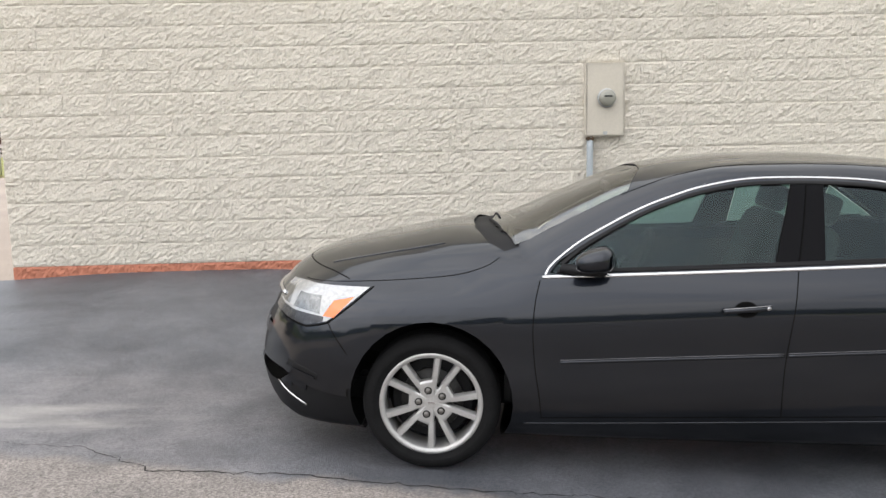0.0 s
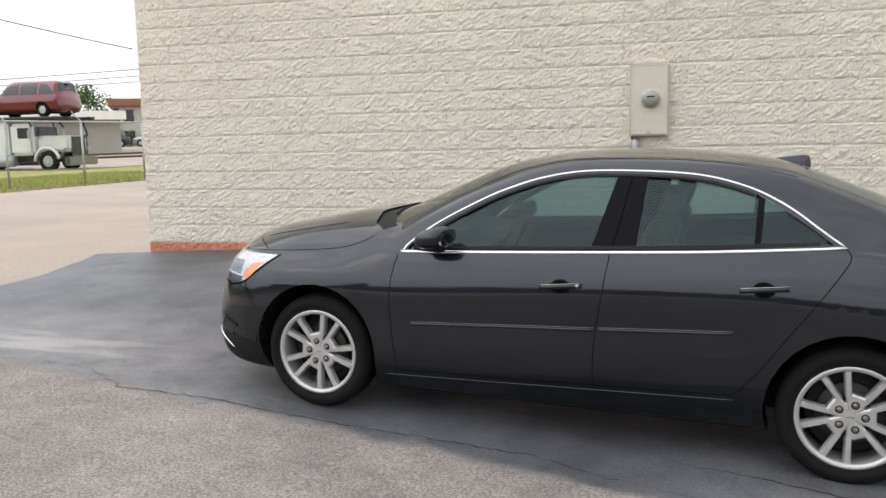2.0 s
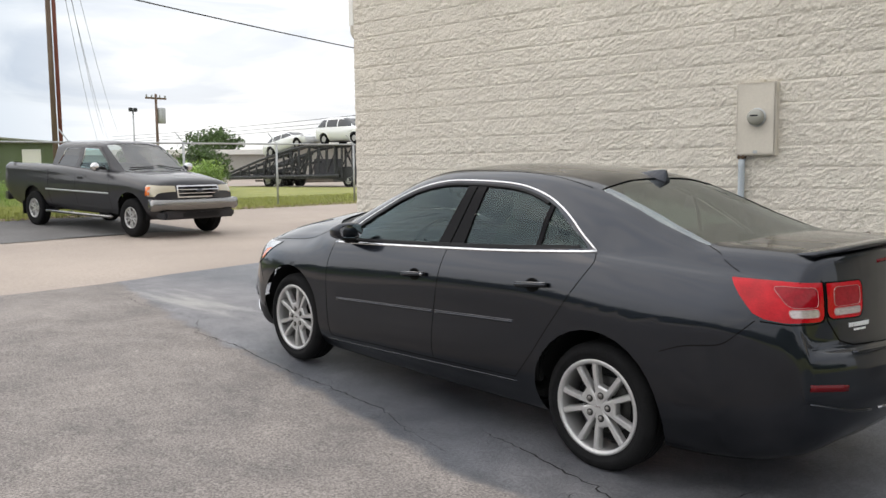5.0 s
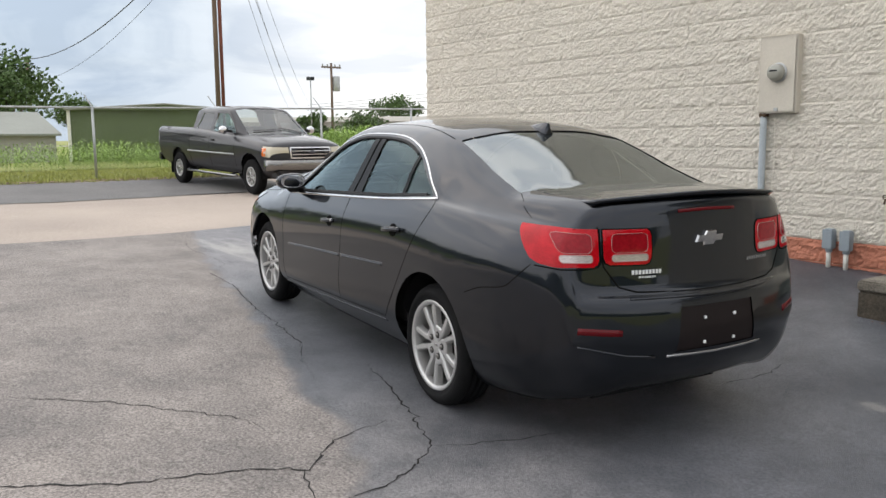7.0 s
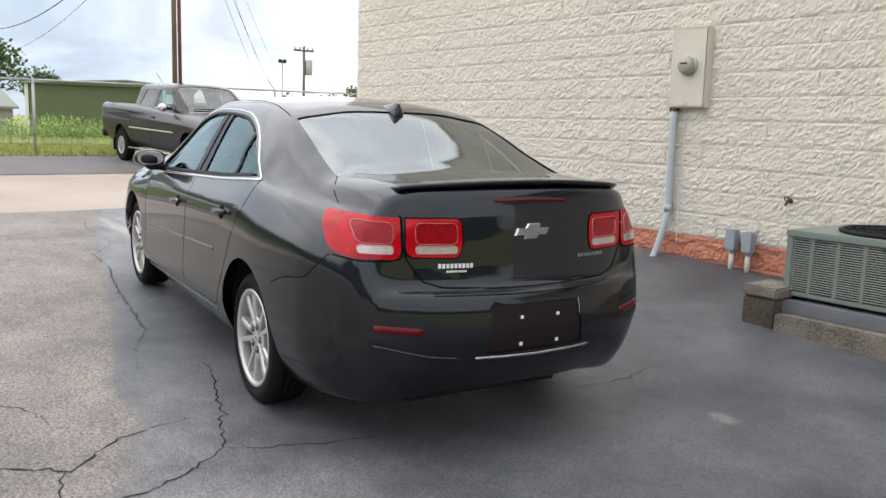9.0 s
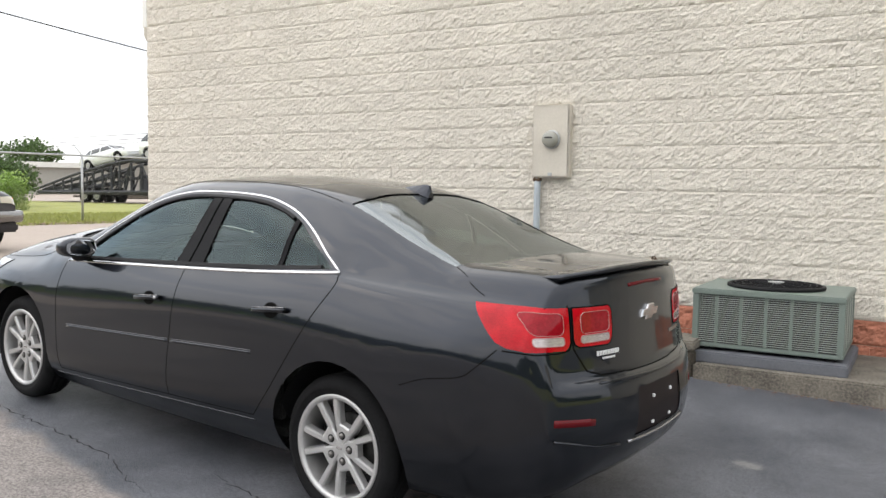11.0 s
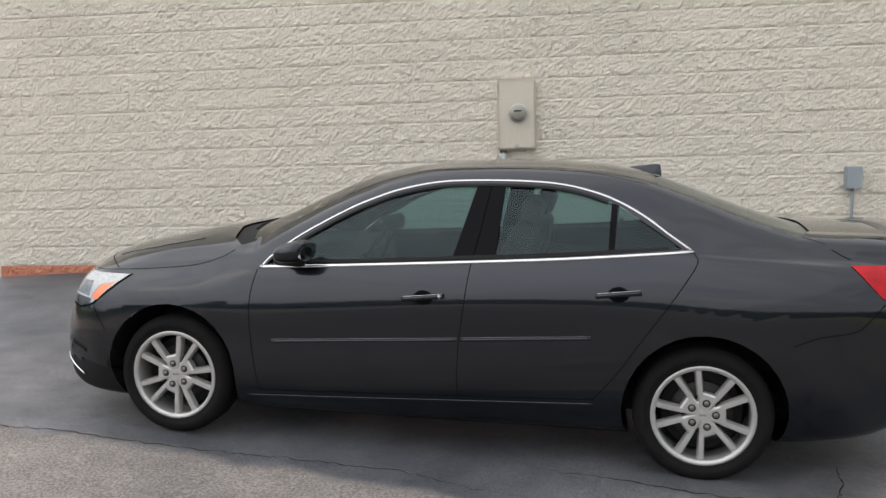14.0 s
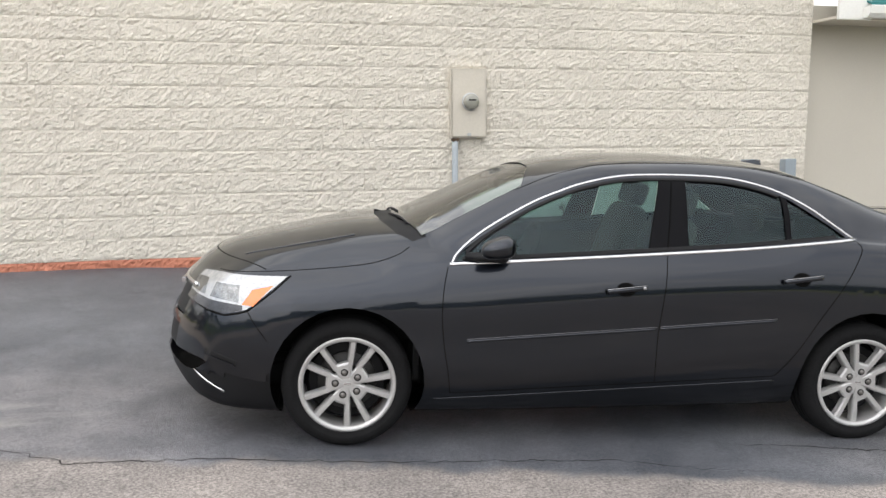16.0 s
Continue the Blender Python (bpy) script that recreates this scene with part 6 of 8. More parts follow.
for k in range(150):
    x = 2.5 + rng.random() ** 0.7 * 2.2
    y = 6.76 - abs(rng.gauss(0, 0.035)) - 0.01
    s = rng.uniform(0.006, 0.018)
    a = rng.random() * 6.28
    z = ground_z(x, y) + 0.008
    q = [bm.verts.new((x + s * math.cos(a + t) * (1 if i % 2 else 0.45), y + s * math.sin(a + t) * (1 if i % 2 else 0.45), z + rng.uniform(0, 0.008))) for i, t in enumerate((0, 1.57, 3.14, 4.71))]
    bm.faces.new(q)
litter = part("leaf_litter", bm, mat("dry_leaf", (0.22, 0.12, 0.06), 0.9, vary=0.4, scale=20, fine=80))
tagged(litter, "dry brown leaf bits along the kerb", "leaves", kind="stuff")

# ---- eaves at the east end and the rain pipe at the west corner ----
st = part("wall_east", box_bm(WALL_X1 + 0.002, 11.0, 8.14, 8.40, -0.6, 2.98), M_STUCCO)
tagged(st, "smooth cream stucco wall of the next bay", "wall", kind="structure")
eave = thing("eaves", pose(WALL_X1, 7.55, 2.70), "white boxed eaves with gutter and teal metal roof edge", "eaves", kind="structure")
part("soffit", box_bm(0.003, 6.0, 0.06, 0.59, 0.06, 0.09), M_CREAM_METAL, eave)
part("end_board", box_bm(0.003, 0.42, 0.02, 0.06, 0.05, 0.55, 0.006), M_WHITE_METAL, eave, "white end board")
gut = bmesh.new()
rows = []
for x in (0.30, 6.0):
    rows.append([gut.verts.new((x, yy, zz)) for yy, zz in ((0.02, 0.07), (-0.05, 0.07), (-0.085, 0.11), (-0.095, 0.19), (-0.085, 0.19), (0.02, 0.17))])
for j in range(6):
    gut.faces.new((rows[0][j], rows[1][j], rows[1][(j + 1) % 6], rows[0][(j + 1) % 6]))
gut.faces.new(rows[0][::-1])
gut.faces.new(rows[1])
bmesh.ops.recalc_face_normals(gut, faces=gut.faces)
part("gutter", gut, M_WHITE_METAL, eave, "white metal gutter")
roof = bmesh.new()
for i, q in enumerate(((0.34, -0.06, 0.20), (6.0, -0.06, 0.20), (6.0, 0.9, 0.62), (0.34, 0.9, 0.62), (0.34, -0.06, 0.225), (6.0, -0.06, 0.225), (6.0, 0.9, 0.645), (0.34, 0.9, 0.645))):
    roof.verts.new(q)
roof.verts.ensure_lookup_table()
for f in ((0, 3, 2, 1), (4, 5, 6, 7), (0, 1, 5, 4), (2, 3, 7, 6), (0, 4, 7, 3), (1, 2, 6, 5)):
    roof.faces.new([roof.verts[i] for i in f])
part("roof_edge", roof, M_GREEN_ROOF, eave, "teal metal roof edge")
pipe = thing("rain_pipe", pose(-4.89, 8.10, 3.2), "cream downpipe with an elbow at the wall corner", "downpipe")
part("downpipe", box_bm(-0.055, 0.055, -0.075, 0.04, 0.24, 1.45, 0.012), M_WHITE_METAL, pipe)
part("elbow", tube_bm(smooth_line([(0, -0.02, 0.26), (0.0, -0.02, 0.16), (0.04, -0.0, 0.09), (0.12, 0.05, 0.07)], 12), 0.05, 12), M_CREAM_METAL, pipe, "cream elbow", True)
cap = part("wall_coping", box_bm(WALL_X0 - 0.04, WALL_X1 + 0.02, WALL_Y - 0.05, WALL_Y + 0.34, WALL_TOP + 0.04, WALL_TOP + 0.12, 0.01), M_WHITE_METAL)
tagged(cap, "white metal coping along the wall top", "coping", kind="structure")
rf = part("roof", box_bm(WALL_X0 + 0.02, 11.0, 8.42, 30.0, WALL_TOP - 0.1, WALL_TOP), M_SHED_ROOF)
tagged(rf, "flat roof of the block building", "roof", kind="structure")


# ---- cracks in the asphalt ----
def crack(pts, width, seed):
    rng = random.Random(seed)
    path = []
    for a, b in zip(pts, pts[1:]):
        n = max(2, int(math.dist(a, b) / 0.035))
        for k in range(n):
            t = k / n
            path.append((a[0] + (b[0] - a[0]) * t + rng.gauss(0, 0.009), a[1] + (b[1] - a[1]) * t + rng.gauss(0, 0.009)))
    path.append(pts[-1])
    bm = bmesh.new()
    prev = None
    for i, (x, y) in enumerate(path):
        x2, y2 = path[min(i + 1, len(path) - 1)]
        x1, y1 = path[max(i - 1, 0)]
        d = Vector((x2 - x1, y2 - y1, 0))
        d.normalize()
        s = Vector((-d.y, d.x, 0)) * width * rng.uniform(0.12, 0.5)
        e = min(1.0, 0.2 + 4 * min(i, len(path) - 1 - i) / len(path))
        p = Vector((x, y, ground_z(x, y) + 0.0065))
        cur = (bm.verts.new(p - s * e), bm.verts.new(p + s * e))
        if prev:
            bm.faces.new((prev[0], cur[0], cur[1], prev[1]))
        prev = cur
    c = part("asphalt_crack", bm, M_CRACK)
    tagged(c, "ragged dark crack in the asphalt", "crack", kind="structure")


CRACKS = [
    ([(0.53, 1.50), (0.90, 1.92), (1.33, 2.29), (1.59, 2.46), (1.77, 2.47)], 0.011),
    ([(1.2, 0.6), (1.73, 1.33), (1.93, 1.68), (2.04, 1.92), (2.13, 2.23), (2.28, 2.44), (2.21, 2.51), (2.05, 2.68), (2.00, 2.87), (1.98, 3.04)], 0.017),
    ([(2.28, 2.44), (2.42, 2.37), (2.53, 2.35), (2.9, 2.1)], 0.015),
    ([(2.75, 2.2), (2.61, 2.46), (2.59, 2.66), (2.49, 2.87), (2.37, 3.03), (2.10, 3.12), (1.90, 3.21), (1.45, 3.34), (1.10, 3.43)], 0.013),
    ([(2.37, 3.03), (2.45, 3.18), (2.54, 3.42), (2.6, 3.7)], 0.010),
    ([(-2.98, 3.98), (-2.54, 3.92), (-2.12, 3.65), (-1.48, 3.62), (-1.03, 3.52), (-0.5, 3.43), (-0.17, 3.40), (0.44, 3.30), (0.88, 3.12), (1.21, 3.03)], 0.011),
    ([(-4.2, 4.1), (-3.6, 3.95), (-2.98, 3.98)], 0.008),
    ([(2.57, 4.88), (2.64, 5.16), (2.60, 5.54)], 0.010),
]
for i, (pts, wd) in enumerate(CRACKS):
    crack(pts, wd, i + 3)


# ---- the pickup ----
def truck_lines():
    """Lower body: bed, doors and bonnet up to the waist."""
    bottom = ([(-2.9, 0.84), (2.2, 0.86), (2.62, 0.80)], [(-2.9, 0.55), (-2.5, 0.46), (2.3, 0.44), (2.62, 0.48)])
    mid = ([(-2.9, 0.94), (0, 0.965), (2.2, 0.95), (2.62, 0.88)], [(-2.9, 0.80), (2.2, 0.78), (2.62, 0.70)])
    shoulder = ([(-2.9, 0.94), (0, 0.96), (2.2, 0.94), (2.62, 0.86)], [(-2.9, 1.10), (1.3, 1.06), (2.2, 0.97), (2.5, 0.92), (2.62, 0.82)])
    belt = ([(-2.9, 0.925), (-1.1, 0.93), (0, 0.925), (1.3, 0.90), (2.2, 0.87), (2.62, 0.80)],
            [(-2.9, 1.245), (-1.1, 1.245), (1.2, 1.15), (1.5, 1.12), (2.2, 1.04), (2.5, 0.985), (2.58, 0.93), (2.62, 0.85)])
    rail = ([(-2.9, 0.895), (-1.1, 0.90), (1.3, 0.82), (1.6, 0.78), (2.62, 0.68)],
            [(-2.9, 1.282), (-1.1, 1.28), (1.0, 1.20), (1.6, 1.165), (2.2, 1.095), (2.48, 1.04), (2.58, 0.96), (2.62, 0.87)])
    crown = ([(-2.9, 0.45), (2.62, 0.40)],
             [(-2.9, 1.284), (-1.1, 1.283), (1.0, 1.22), (1.4, 1.225), (1.6, 1.21), (2.2, 1.14), (2.48, 1.075), (2.58, 0.98), (2.62, 0.875)])
    centre = ([(-2.9, 0.0), (2.62, 0.0)],
              [(-2.9, 1.285), (-1.1, 1.285), (1.0, 1.23), (1.4, 1.24), (1.6, 1.225), (2.2, 1.155), (2.48, 1.085), (2.58, 0.985), (2.62, 0.88)])
    under = ([(-2.9, 0.0), (2.62, 0.0)], bottom[1])
    return [under, bottom, mid, shoulder, belt, rail, crown, centre]


def cab_lines():
    """Cab above the waist: upright back, raked windscreen."""
    x0, x1 = -1.06, 1.40
    foot = ([(x0, 0.90), (0.9, 0.895), (x1, 0.80)], [(x0, 1.20), (x1, 1.13)])
    waist = ([(x0, 0.885), (0.8, 0.88), (1.2, 0.82), (x1, 0.76)], [(x0, 1.255), (0.0, 1.235), (1.0, 1.195), (x1, 1.175)])
    pane = ([(x0, 0.80), (0.5, 0.79), (0.9, 0.80), (1.2, 0.80), (x1, 0.72)], [(x0, 1.48), (0.5, 1.48), (0.85, 1.40), (1.1, 1.29), (1.3, 1.21), (x1, 1.185)])
    rail = ([(x0, 0.70), (0.3, 0.69), (0.55, 0.70), (0.9, 0.745), (1.2, 0.765), (x1, 0.66)], [(x0, 1.70), (-0.9, 1.735), (0.2, 1.745), (0.48, 1.70), (0.7, 1.575), (0.95, 1.42), (1.2, 1.27), (x1, 1.19)])
    crown = ([(x0, 0.50), (x1, 0.45)], [(x0, 1.755), (-0.9, 1.79), (0.15, 1.80), (0.42, 1.77), (0.7, 1.61), (0.98, 1.44), (1.25, 1.27), (x1, 1.20)])
    centre = ([(x0, 0.0), (x1, 0.0)], [(x0, 1.77), (-0.9, 1.805), (0.15, 1.815), (0.42, 1.79), (0.72, 1.62), (1.0, 1.45), (1.28, 1.28), (x1, 1.205)])
    return [foot, waist, pane, rail, crown, centre]


def prism_side(poly):
    cx, cz = sum(p[0] for p in poly) / len(poly), sum(p[1] for p in poly) / len(poly)
    out = []
    for a, b in zip(poly, poly[1:] + poly[:1]):
        no = Vector((-(b[1] - a[1]), 0, b[0] - a[0]))
        if no.x * (cx - a[0]) + no.z * (cz - a[1]) < 0:
            no = -no
        out.append(((a[0], 0, a[1]), no))
    return out


def build_pickup():
    t = thing("pickup_truck", Matrix.Translation((-12.60, 8.46, 0.245)) @ Matrix.Rotation(radians(5.0), 4, "Z") @ Matrix.Rotation(radians(1.9), 4, "Y"),
              "charcoal extended-cab pickup with chrome bumper parked by the fence", "pickup truck")
    stations = [-2.90 + 0.09 * i for i in range(58)] + [2.34, 2.40, 2.45, 2.50, 2.54, 2.57, 2.59, 2.61, 2.62]
    skin = loft(truck_lines(), stations, lambda s: 0.16 * max(0.0, (s - 1.9) / 0.72) ** 1.8, lambda s: 0.0, 42)
    ends = [e for e in skin.edges if len(e.link_faces) == 1]
    bmesh.ops.holes_fill(skin, edges=ends)
    whole = Skin(skin)
    cab = loft(cab_lines(), [-1.06 + 0.06 * i for i in range(42)], lambda s: 0.10 * max(0.0, (s - 0.2) / 1.2), lambda s: 0.0, 30)
    bmesh.ops.holes_fill(cab, edges=[e for e in cab.edges if len(e.link_faces) == 1 and all(v.co.x < -1.0 for v in e.verts)])
    roofed = Skin(cab)
    for ux in (1.765, -1.765):
        circle = [(ux + 0.45 * math.cos(a), 0.42 + 0.43 * math.sin(a)) for a in (2 * math.pi * i / 24 for i in range(24))]
        for sg in (1, -1):
            bmesh.ops.delete(skin, geom=cut_region(skin, circle, "y", lambda c, n, s=sg: c.y * s > 0.4), context="FACES")
    skin.normal_update()
    cab.normal_update()
    f = cut_region(cab, [(1.33, 0.70), (1.37, 0.0), (1.33, -0.70), (0.52, -0.60), (0.50, 0.0), (0.52, 0.60)], "z", lambda c, n: c.z > 1.15 and c.x > 0.3)
    part("windscreen", lift_out(cab, f, -0.008), M_GLASS_TRUCK, t, "pale windscreen", True)
    f = cut_planes(cab, [((0, 0.56, 0), (0, -1, 0)), ((0, -0.56, 0), (0, 1, 0)), ((0, 0, 1.36), (0, 0, 1)), ((0, 0, 1.66), (0, 0, -1))], lambda c: c.x < -1.02)
    part("back_window", lift_out(cab, f, -0.006), M_WIN_DARK, t, "dark rear window")
    for sg in (1, -1):
        for nm, poly, m_ in (("front_side_window", [(0.99, 1.25), (0.80, 1.42), (0.46, 1.645), (0.00, 1.66), (-0.02, 1.27), (0.5, 1.25)], M_GLASS_SIDE),
                             ("rear_side_window", [(-0.20, 1.30), (-0.17, 1.655), (-0.70, 1.65), (-0.88, 1.31)], M_WIN_DARK)):
            f = cut_planes(cab, prism_side(poly), lambda c, s=sg: c.y * s > 0.5 and c.z > 1.1 and -1.0 < c.x < 1.1)
            part(nm, lift_out(cab, f, -0.012), m_, t, "tinted side window", True)
        for line in ([(1.06, 1.20), (0.84, 1.43), (0.49, 1.69), (-0.04, 1.70), (-0.07, 1.26)],):
            part("panel_seam", ribbon([roofed.side(u, w, sg) for u, w in dense(line, 0.06)], 0.010, 0.001), M_GAP, t)
        f = cut_planes(skin, prism_side([(2.25, 1.0), (2.70, 0.975), (2.70, 0.775), (2.32, 0.79)]) + [((0, 0.50 * sg, 0), (0, sg, 0))], lambda c, s=sg: c.y * s > 0.4 and c.x > 2.1)
        lamp = part("headlight", lift_out(skin, f, 0.004), M_HEAD_TRUCK, t, "hazy headlight lens", True)
        part("amber_marker", ribbon([whole.side(u, 0.885, sg) for u in (2.27, 2.31, 2.36)], 0.17, 0.006), M_AMBER, lamp, "amber corner lens", True)
    part("cab", cab, M_TRUCK, t, "charcoal painted extended cab", True)
    f = cut_planes(skin, [((0, 0.46, 0), (0, -1, -0.15)), ((0, -0.46, 0), (0, 1, -0.15)), ((0, 0, 0.765), (0, 0, 1)), ((0, 0, 0.985), (0, 0, -1))], lambda c: c.x > 2.3 and abs(c.y) < 0.6)
    grille = part("grille", lift_out(skin, f, -0.03), M_BLACK, t, "black grille with chrome surround", True)
    for w in (0.775, 0.845, 0.91, 0.975):
        part("grille_bar", ribbon([whole.front(v, w) for v in [i * 0.05 - 0.45 for i in range(19)]], 0.034 if w in (0.775, 0.975) else 0.018, 0.014, 0.03), M_CHROME, grille)
    for v in (0.47, -0.47):
        part("grille_bar", ribbon([whole.front(v + math.copysign(0.16 * (w - 0.88), -v), w) for w in (0.765, 0.83, 0.90, 0.985)], 0.038, 0.014, 0.03), M_CHROME, grille)
    badge = bmesh.new()
    spin(badge, [(0.0, 0.012), (0.8, 0.010), (1.0, 0.0)], 24, "y")
    gp, _ = whole.front(0.0, 0.885)
    for v in badge.verts:
        v.co = Vector((gp.x + 0.018 + v.co.y, v.co.x * 0.085, 0.885 + v.co.z * 0.038))
    part("grille_badge", badge, M_DARK_CAR, grille, "plain dark oval badge", True)
    bed = cut_region(skin, [(-1.12, 0.84), (-2.82, 0.84), (-2.82, -0.84), (-1.12, -0.84)], "z", lambda c, n: c.z > 1.2)
    lift_out(skin, bed, 0.0).free()
    part("body", skin, M_TRUCK, t, "charcoal painted body", True)
    part("bed_liner", box_bm(-2.82, -1.12, -0.83, 0.83, 0.62, 0.70), M_BLACK, t, "black load bed")
    for x in (-2.845, -1.115):
        part("bed_end", box_bm(x - 0.015, x + 0.015, -0.83, 0.83, 0.66, 1.27), M_BLACK, t)
    for sg in (1, -1):
        part("bed_side", box_bm(-2.84, -1.10, 0.845 * sg - 0.01, 0.845 * sg + 0.01, 0.66, 1.275), M_BLACK, t)
        part("side_moulding", ribbon([whole.side(u, 0.80, sg) for u in [-1.2 + 0.1 * i for i in range(24)]], 0.035, 0.012), M_GALV, t, "grey rubbing strip", True)
        part("panel_seam", ribbon([whole.side(-1.10, w, sg) for w in [0.5 + 0.05 * i for i in range(15)]], 0.018, 0.001), M_GAP, t)
        part("panel_seam", ribbon([whole.side(1.12, w, sg) for w in [0.5 + 0.05 * i for i in range(13)]], 0.010, 0.001), M_GAP, t)
        part("panel_seam", ribbon([whole.side(-0.06, w, sg) for w in [0.5 + 0.05 * i for i in range(15)]], 0.010, 0.001), M_GAP, t)
        p, n = whole.side(0.12, 1.08, sg)
        part("door_handle", box_bm(0.03, 0.20, p.y - 0.02, p.y + 0.03, 1.05, 1.09, 0.008), M_BLACK, t)
        mir = bmesh.new()
        bmesh.ops.create_uvsphere(mir, u_segments=16, v_segments=10, radius=1)
        for v in mir.verts:
            v.co = Vector((0.86 + 0.07 * v.co.x, (1.07 + 0.10 * v.co.y) * sg, 1.30 + 0.085 * v.co.z))
        part("door_mirror", mir, M_CHROME, t, "chrome mirror shell", True)
        part("mirror_arm", tube_bm([(0.88, 0.88 * sg, 1.27), (0.87, 1.0 * sg, 1.29)], 0.03, 8), M_BLACK, t)
        part("step_bar", tube_bm([(1.2, 0.94 * sg, 0.36), (1.15, 0.98 * sg, 0.35), (-1.15, 0.98 * sg, 0.35), (-1.2, 0.94 * sg, 0.36)], 0.03, 10), M_CHROME_DULL, t, "chrome step bar", True)
        for u in (0.9, -0.9):
            part("step_bracket", tube_bm([(u, 0.6 * sg, 0.45), (u, 0.97 * sg, 0.355)], 0.018, 6), M_BLACK, t)
        part("mud_flap", box_bm(-2.26, -2.24, min(0.62 * sg, 0.92 * sg), max(0.62 * sg, 0.92 * sg), 0.22, 0.5), M_BLACK, t)
        for ux in (1.765, -1.765):
            arch = bmesh.new()
            spin(arch, [(0.44, 0.0), (0.44, -0.45), (0.0, -0.45)], 28, "y", a0=radians(-10), a1=radians(190))
            for v in arch.verts:
                v.co = Vector((v.co.x + ux, (v.co.y + 0.90) * sg, v.co.z + 0.42))
            part("arch_liner", arch, M_BLACK, t)
    bum = bmesh.new()
    rows = []
    for k in range(21):
        v = -0.97 + 1.94 * k / 20
        back = 0.20 * (abs(v) / 0.97) ** 2.6
        rows.append([bum.verts.new((u - back, v, w)) for u, w in ((2.60, 0.74), (2.74, 0.73), (2.765, 0.66), (2.755, 0.56), (2.70, 0.52), (2.58, 0.52))])
    for a, b in zip(rows, rows[1:]):
        for j in range(6):
            bum.faces.new((a[j], b[j], b[(j + 1) % 6], a[(j + 1) % 6]))
    bum.faces.new(rows[0])
    bum.faces.new(rows[-1][::-1])
    bmesh.ops.recalc_face_normals(bum, faces=bum.faces)
    part("front_bumper", bum, M_CHROME_DULL, t, "dull chrome front bumper", True)
    part("valance", box_bm(2.35, 2.68, -0.80, 0.80, 0.36, 0.53, 0.04), M_TRUCK, t, "charcoal lower valance")
    part("intake", box_bm(2.66, 2.69, -0.42, 0.42, 0.40, 0.49, 0.01), M_BLACK, t)
    part("rear_bumper", box_bm(-3.02, -2.88, -0.92, 0.92, 0.50, 0.68, 0.02), M_CHROME_DULL, t, "chrome rear bumper")
    part("chassis", box_bm(-2.8, 2.4, -0.45, 0.45, 0.36, 0.55), M_BLACK, t)
    part("bench_seat", box_bm(-0.95, 0.3, -0.65, 0.65, 0.85, 1.35, 0.06), M_CABIN_GREY, t, "grey bench seat")
    part("dashboard", box_bm(0.75, 1.25, -0.75, 0.75, 0.9, 1.17, 0.04), M_CABIN, t)
    for v0, v1 in ((0.6, 0.05), (-0.05, -0.55)):
        part("wiper", tube_bm([roofed.top(1.26 - 0.05 * k / 4, v0 + (v1 - v0) * k / 4)[0] + Vector((0, 0, 0.015)) for k in range(5)], 0.010, 5), M_BLACK, t)
    for ux, sg, ph in ((1.765, 1, 0), (-1.765, 1, 20), (1.765, -1, 15), (-1.765, -1, 40)):
        e = new("wheel")
        e.parent = t
        e.matrix_local = Matrix.Translation((ux, 0.93 * sg, 0.365)) @ (Matrix.Identity(4) if sg > 0 else Matrix.Rotation(math.pi, 4, "Z"))
        wheel_parts(e, ph, 0.365, 0.198)
    return t


build_pickup()


# ---- chain-link fence along the west edge ----
FENCE_X, FENCE_YS = -16.0, [2.82 + 3.085 * i - 12.34 for i in range(0, 14)]


def build_fence():
    f = thing("chain_link_fence", pose(FENCE_X, 0, 0), "galvanised chain-link fence along the grass verge", "fence")
    top = {}
    for y in FENCE_YS:
        z0 = ground_z(FENCE_X, y)
        z1 = 2.12 + 0.009 * max(0, y - 5) + 0.0
        top[y] = z1
        part("post", tube_bm([(0, y, z0 - 0.05), (0, y, z1 + 0.02)], 0.032, 10), M_GALV, f, "", True)
        part("barb_arm", tube_bm([(0, y, z1), (-0.22, y - 0.12, z1 + 0.30)], 0.016, 6), M_GALV, f)
    ys = FENCE_YS
    for a, b in zip(ys, ys[1:]):
        part("top_rail", tube_bm([(0, a, top[a] - 0.02), (0, b, top[b] - 0.02)], 0.024, 8), M_GALV, f, "", True)
    mesh = bmesh.new()
    h = 1.72
    y = ys[0]
    step = 0.075
    while y < ys[-1]:
        z0 = ground_z(FENCE_X, y) + 0.04
        for d in (1, -1):
            a, b = Vector((0.035, y, z0)), Vector((0.035, y + d * h, z0 + h))
            r = 0.0006
            q = [mesh.verts.new(p) for p in (a + Vector((0, -r, 0)), a + Vector((0, r, 0)), b + Vector((0, r, 0)), b + Vector((0, -r, 0)))]
            mesh.faces.new(q)
        y += step
    tagged(part("wire_mesh", mesh, M_GALV, f), kind="stuff")


build_fence()
edge_strip = part("ground_edge", sheet([-15.75, -15.55, -15.35], [y * 0.4 - 20 for y in range(0, 130)], 0.012, lambda y: 0.22 * noise.noise((0.5, y * 0.8, 7.0))), mat("bare_earth", (0.20, 0.14, 0.085), 0.95, vary=0.45, scale=2.5, fine=40, bump=0.01))
tagged(edge_strip, "strip of bare brown earth along the verge", "ground", kind="structure")


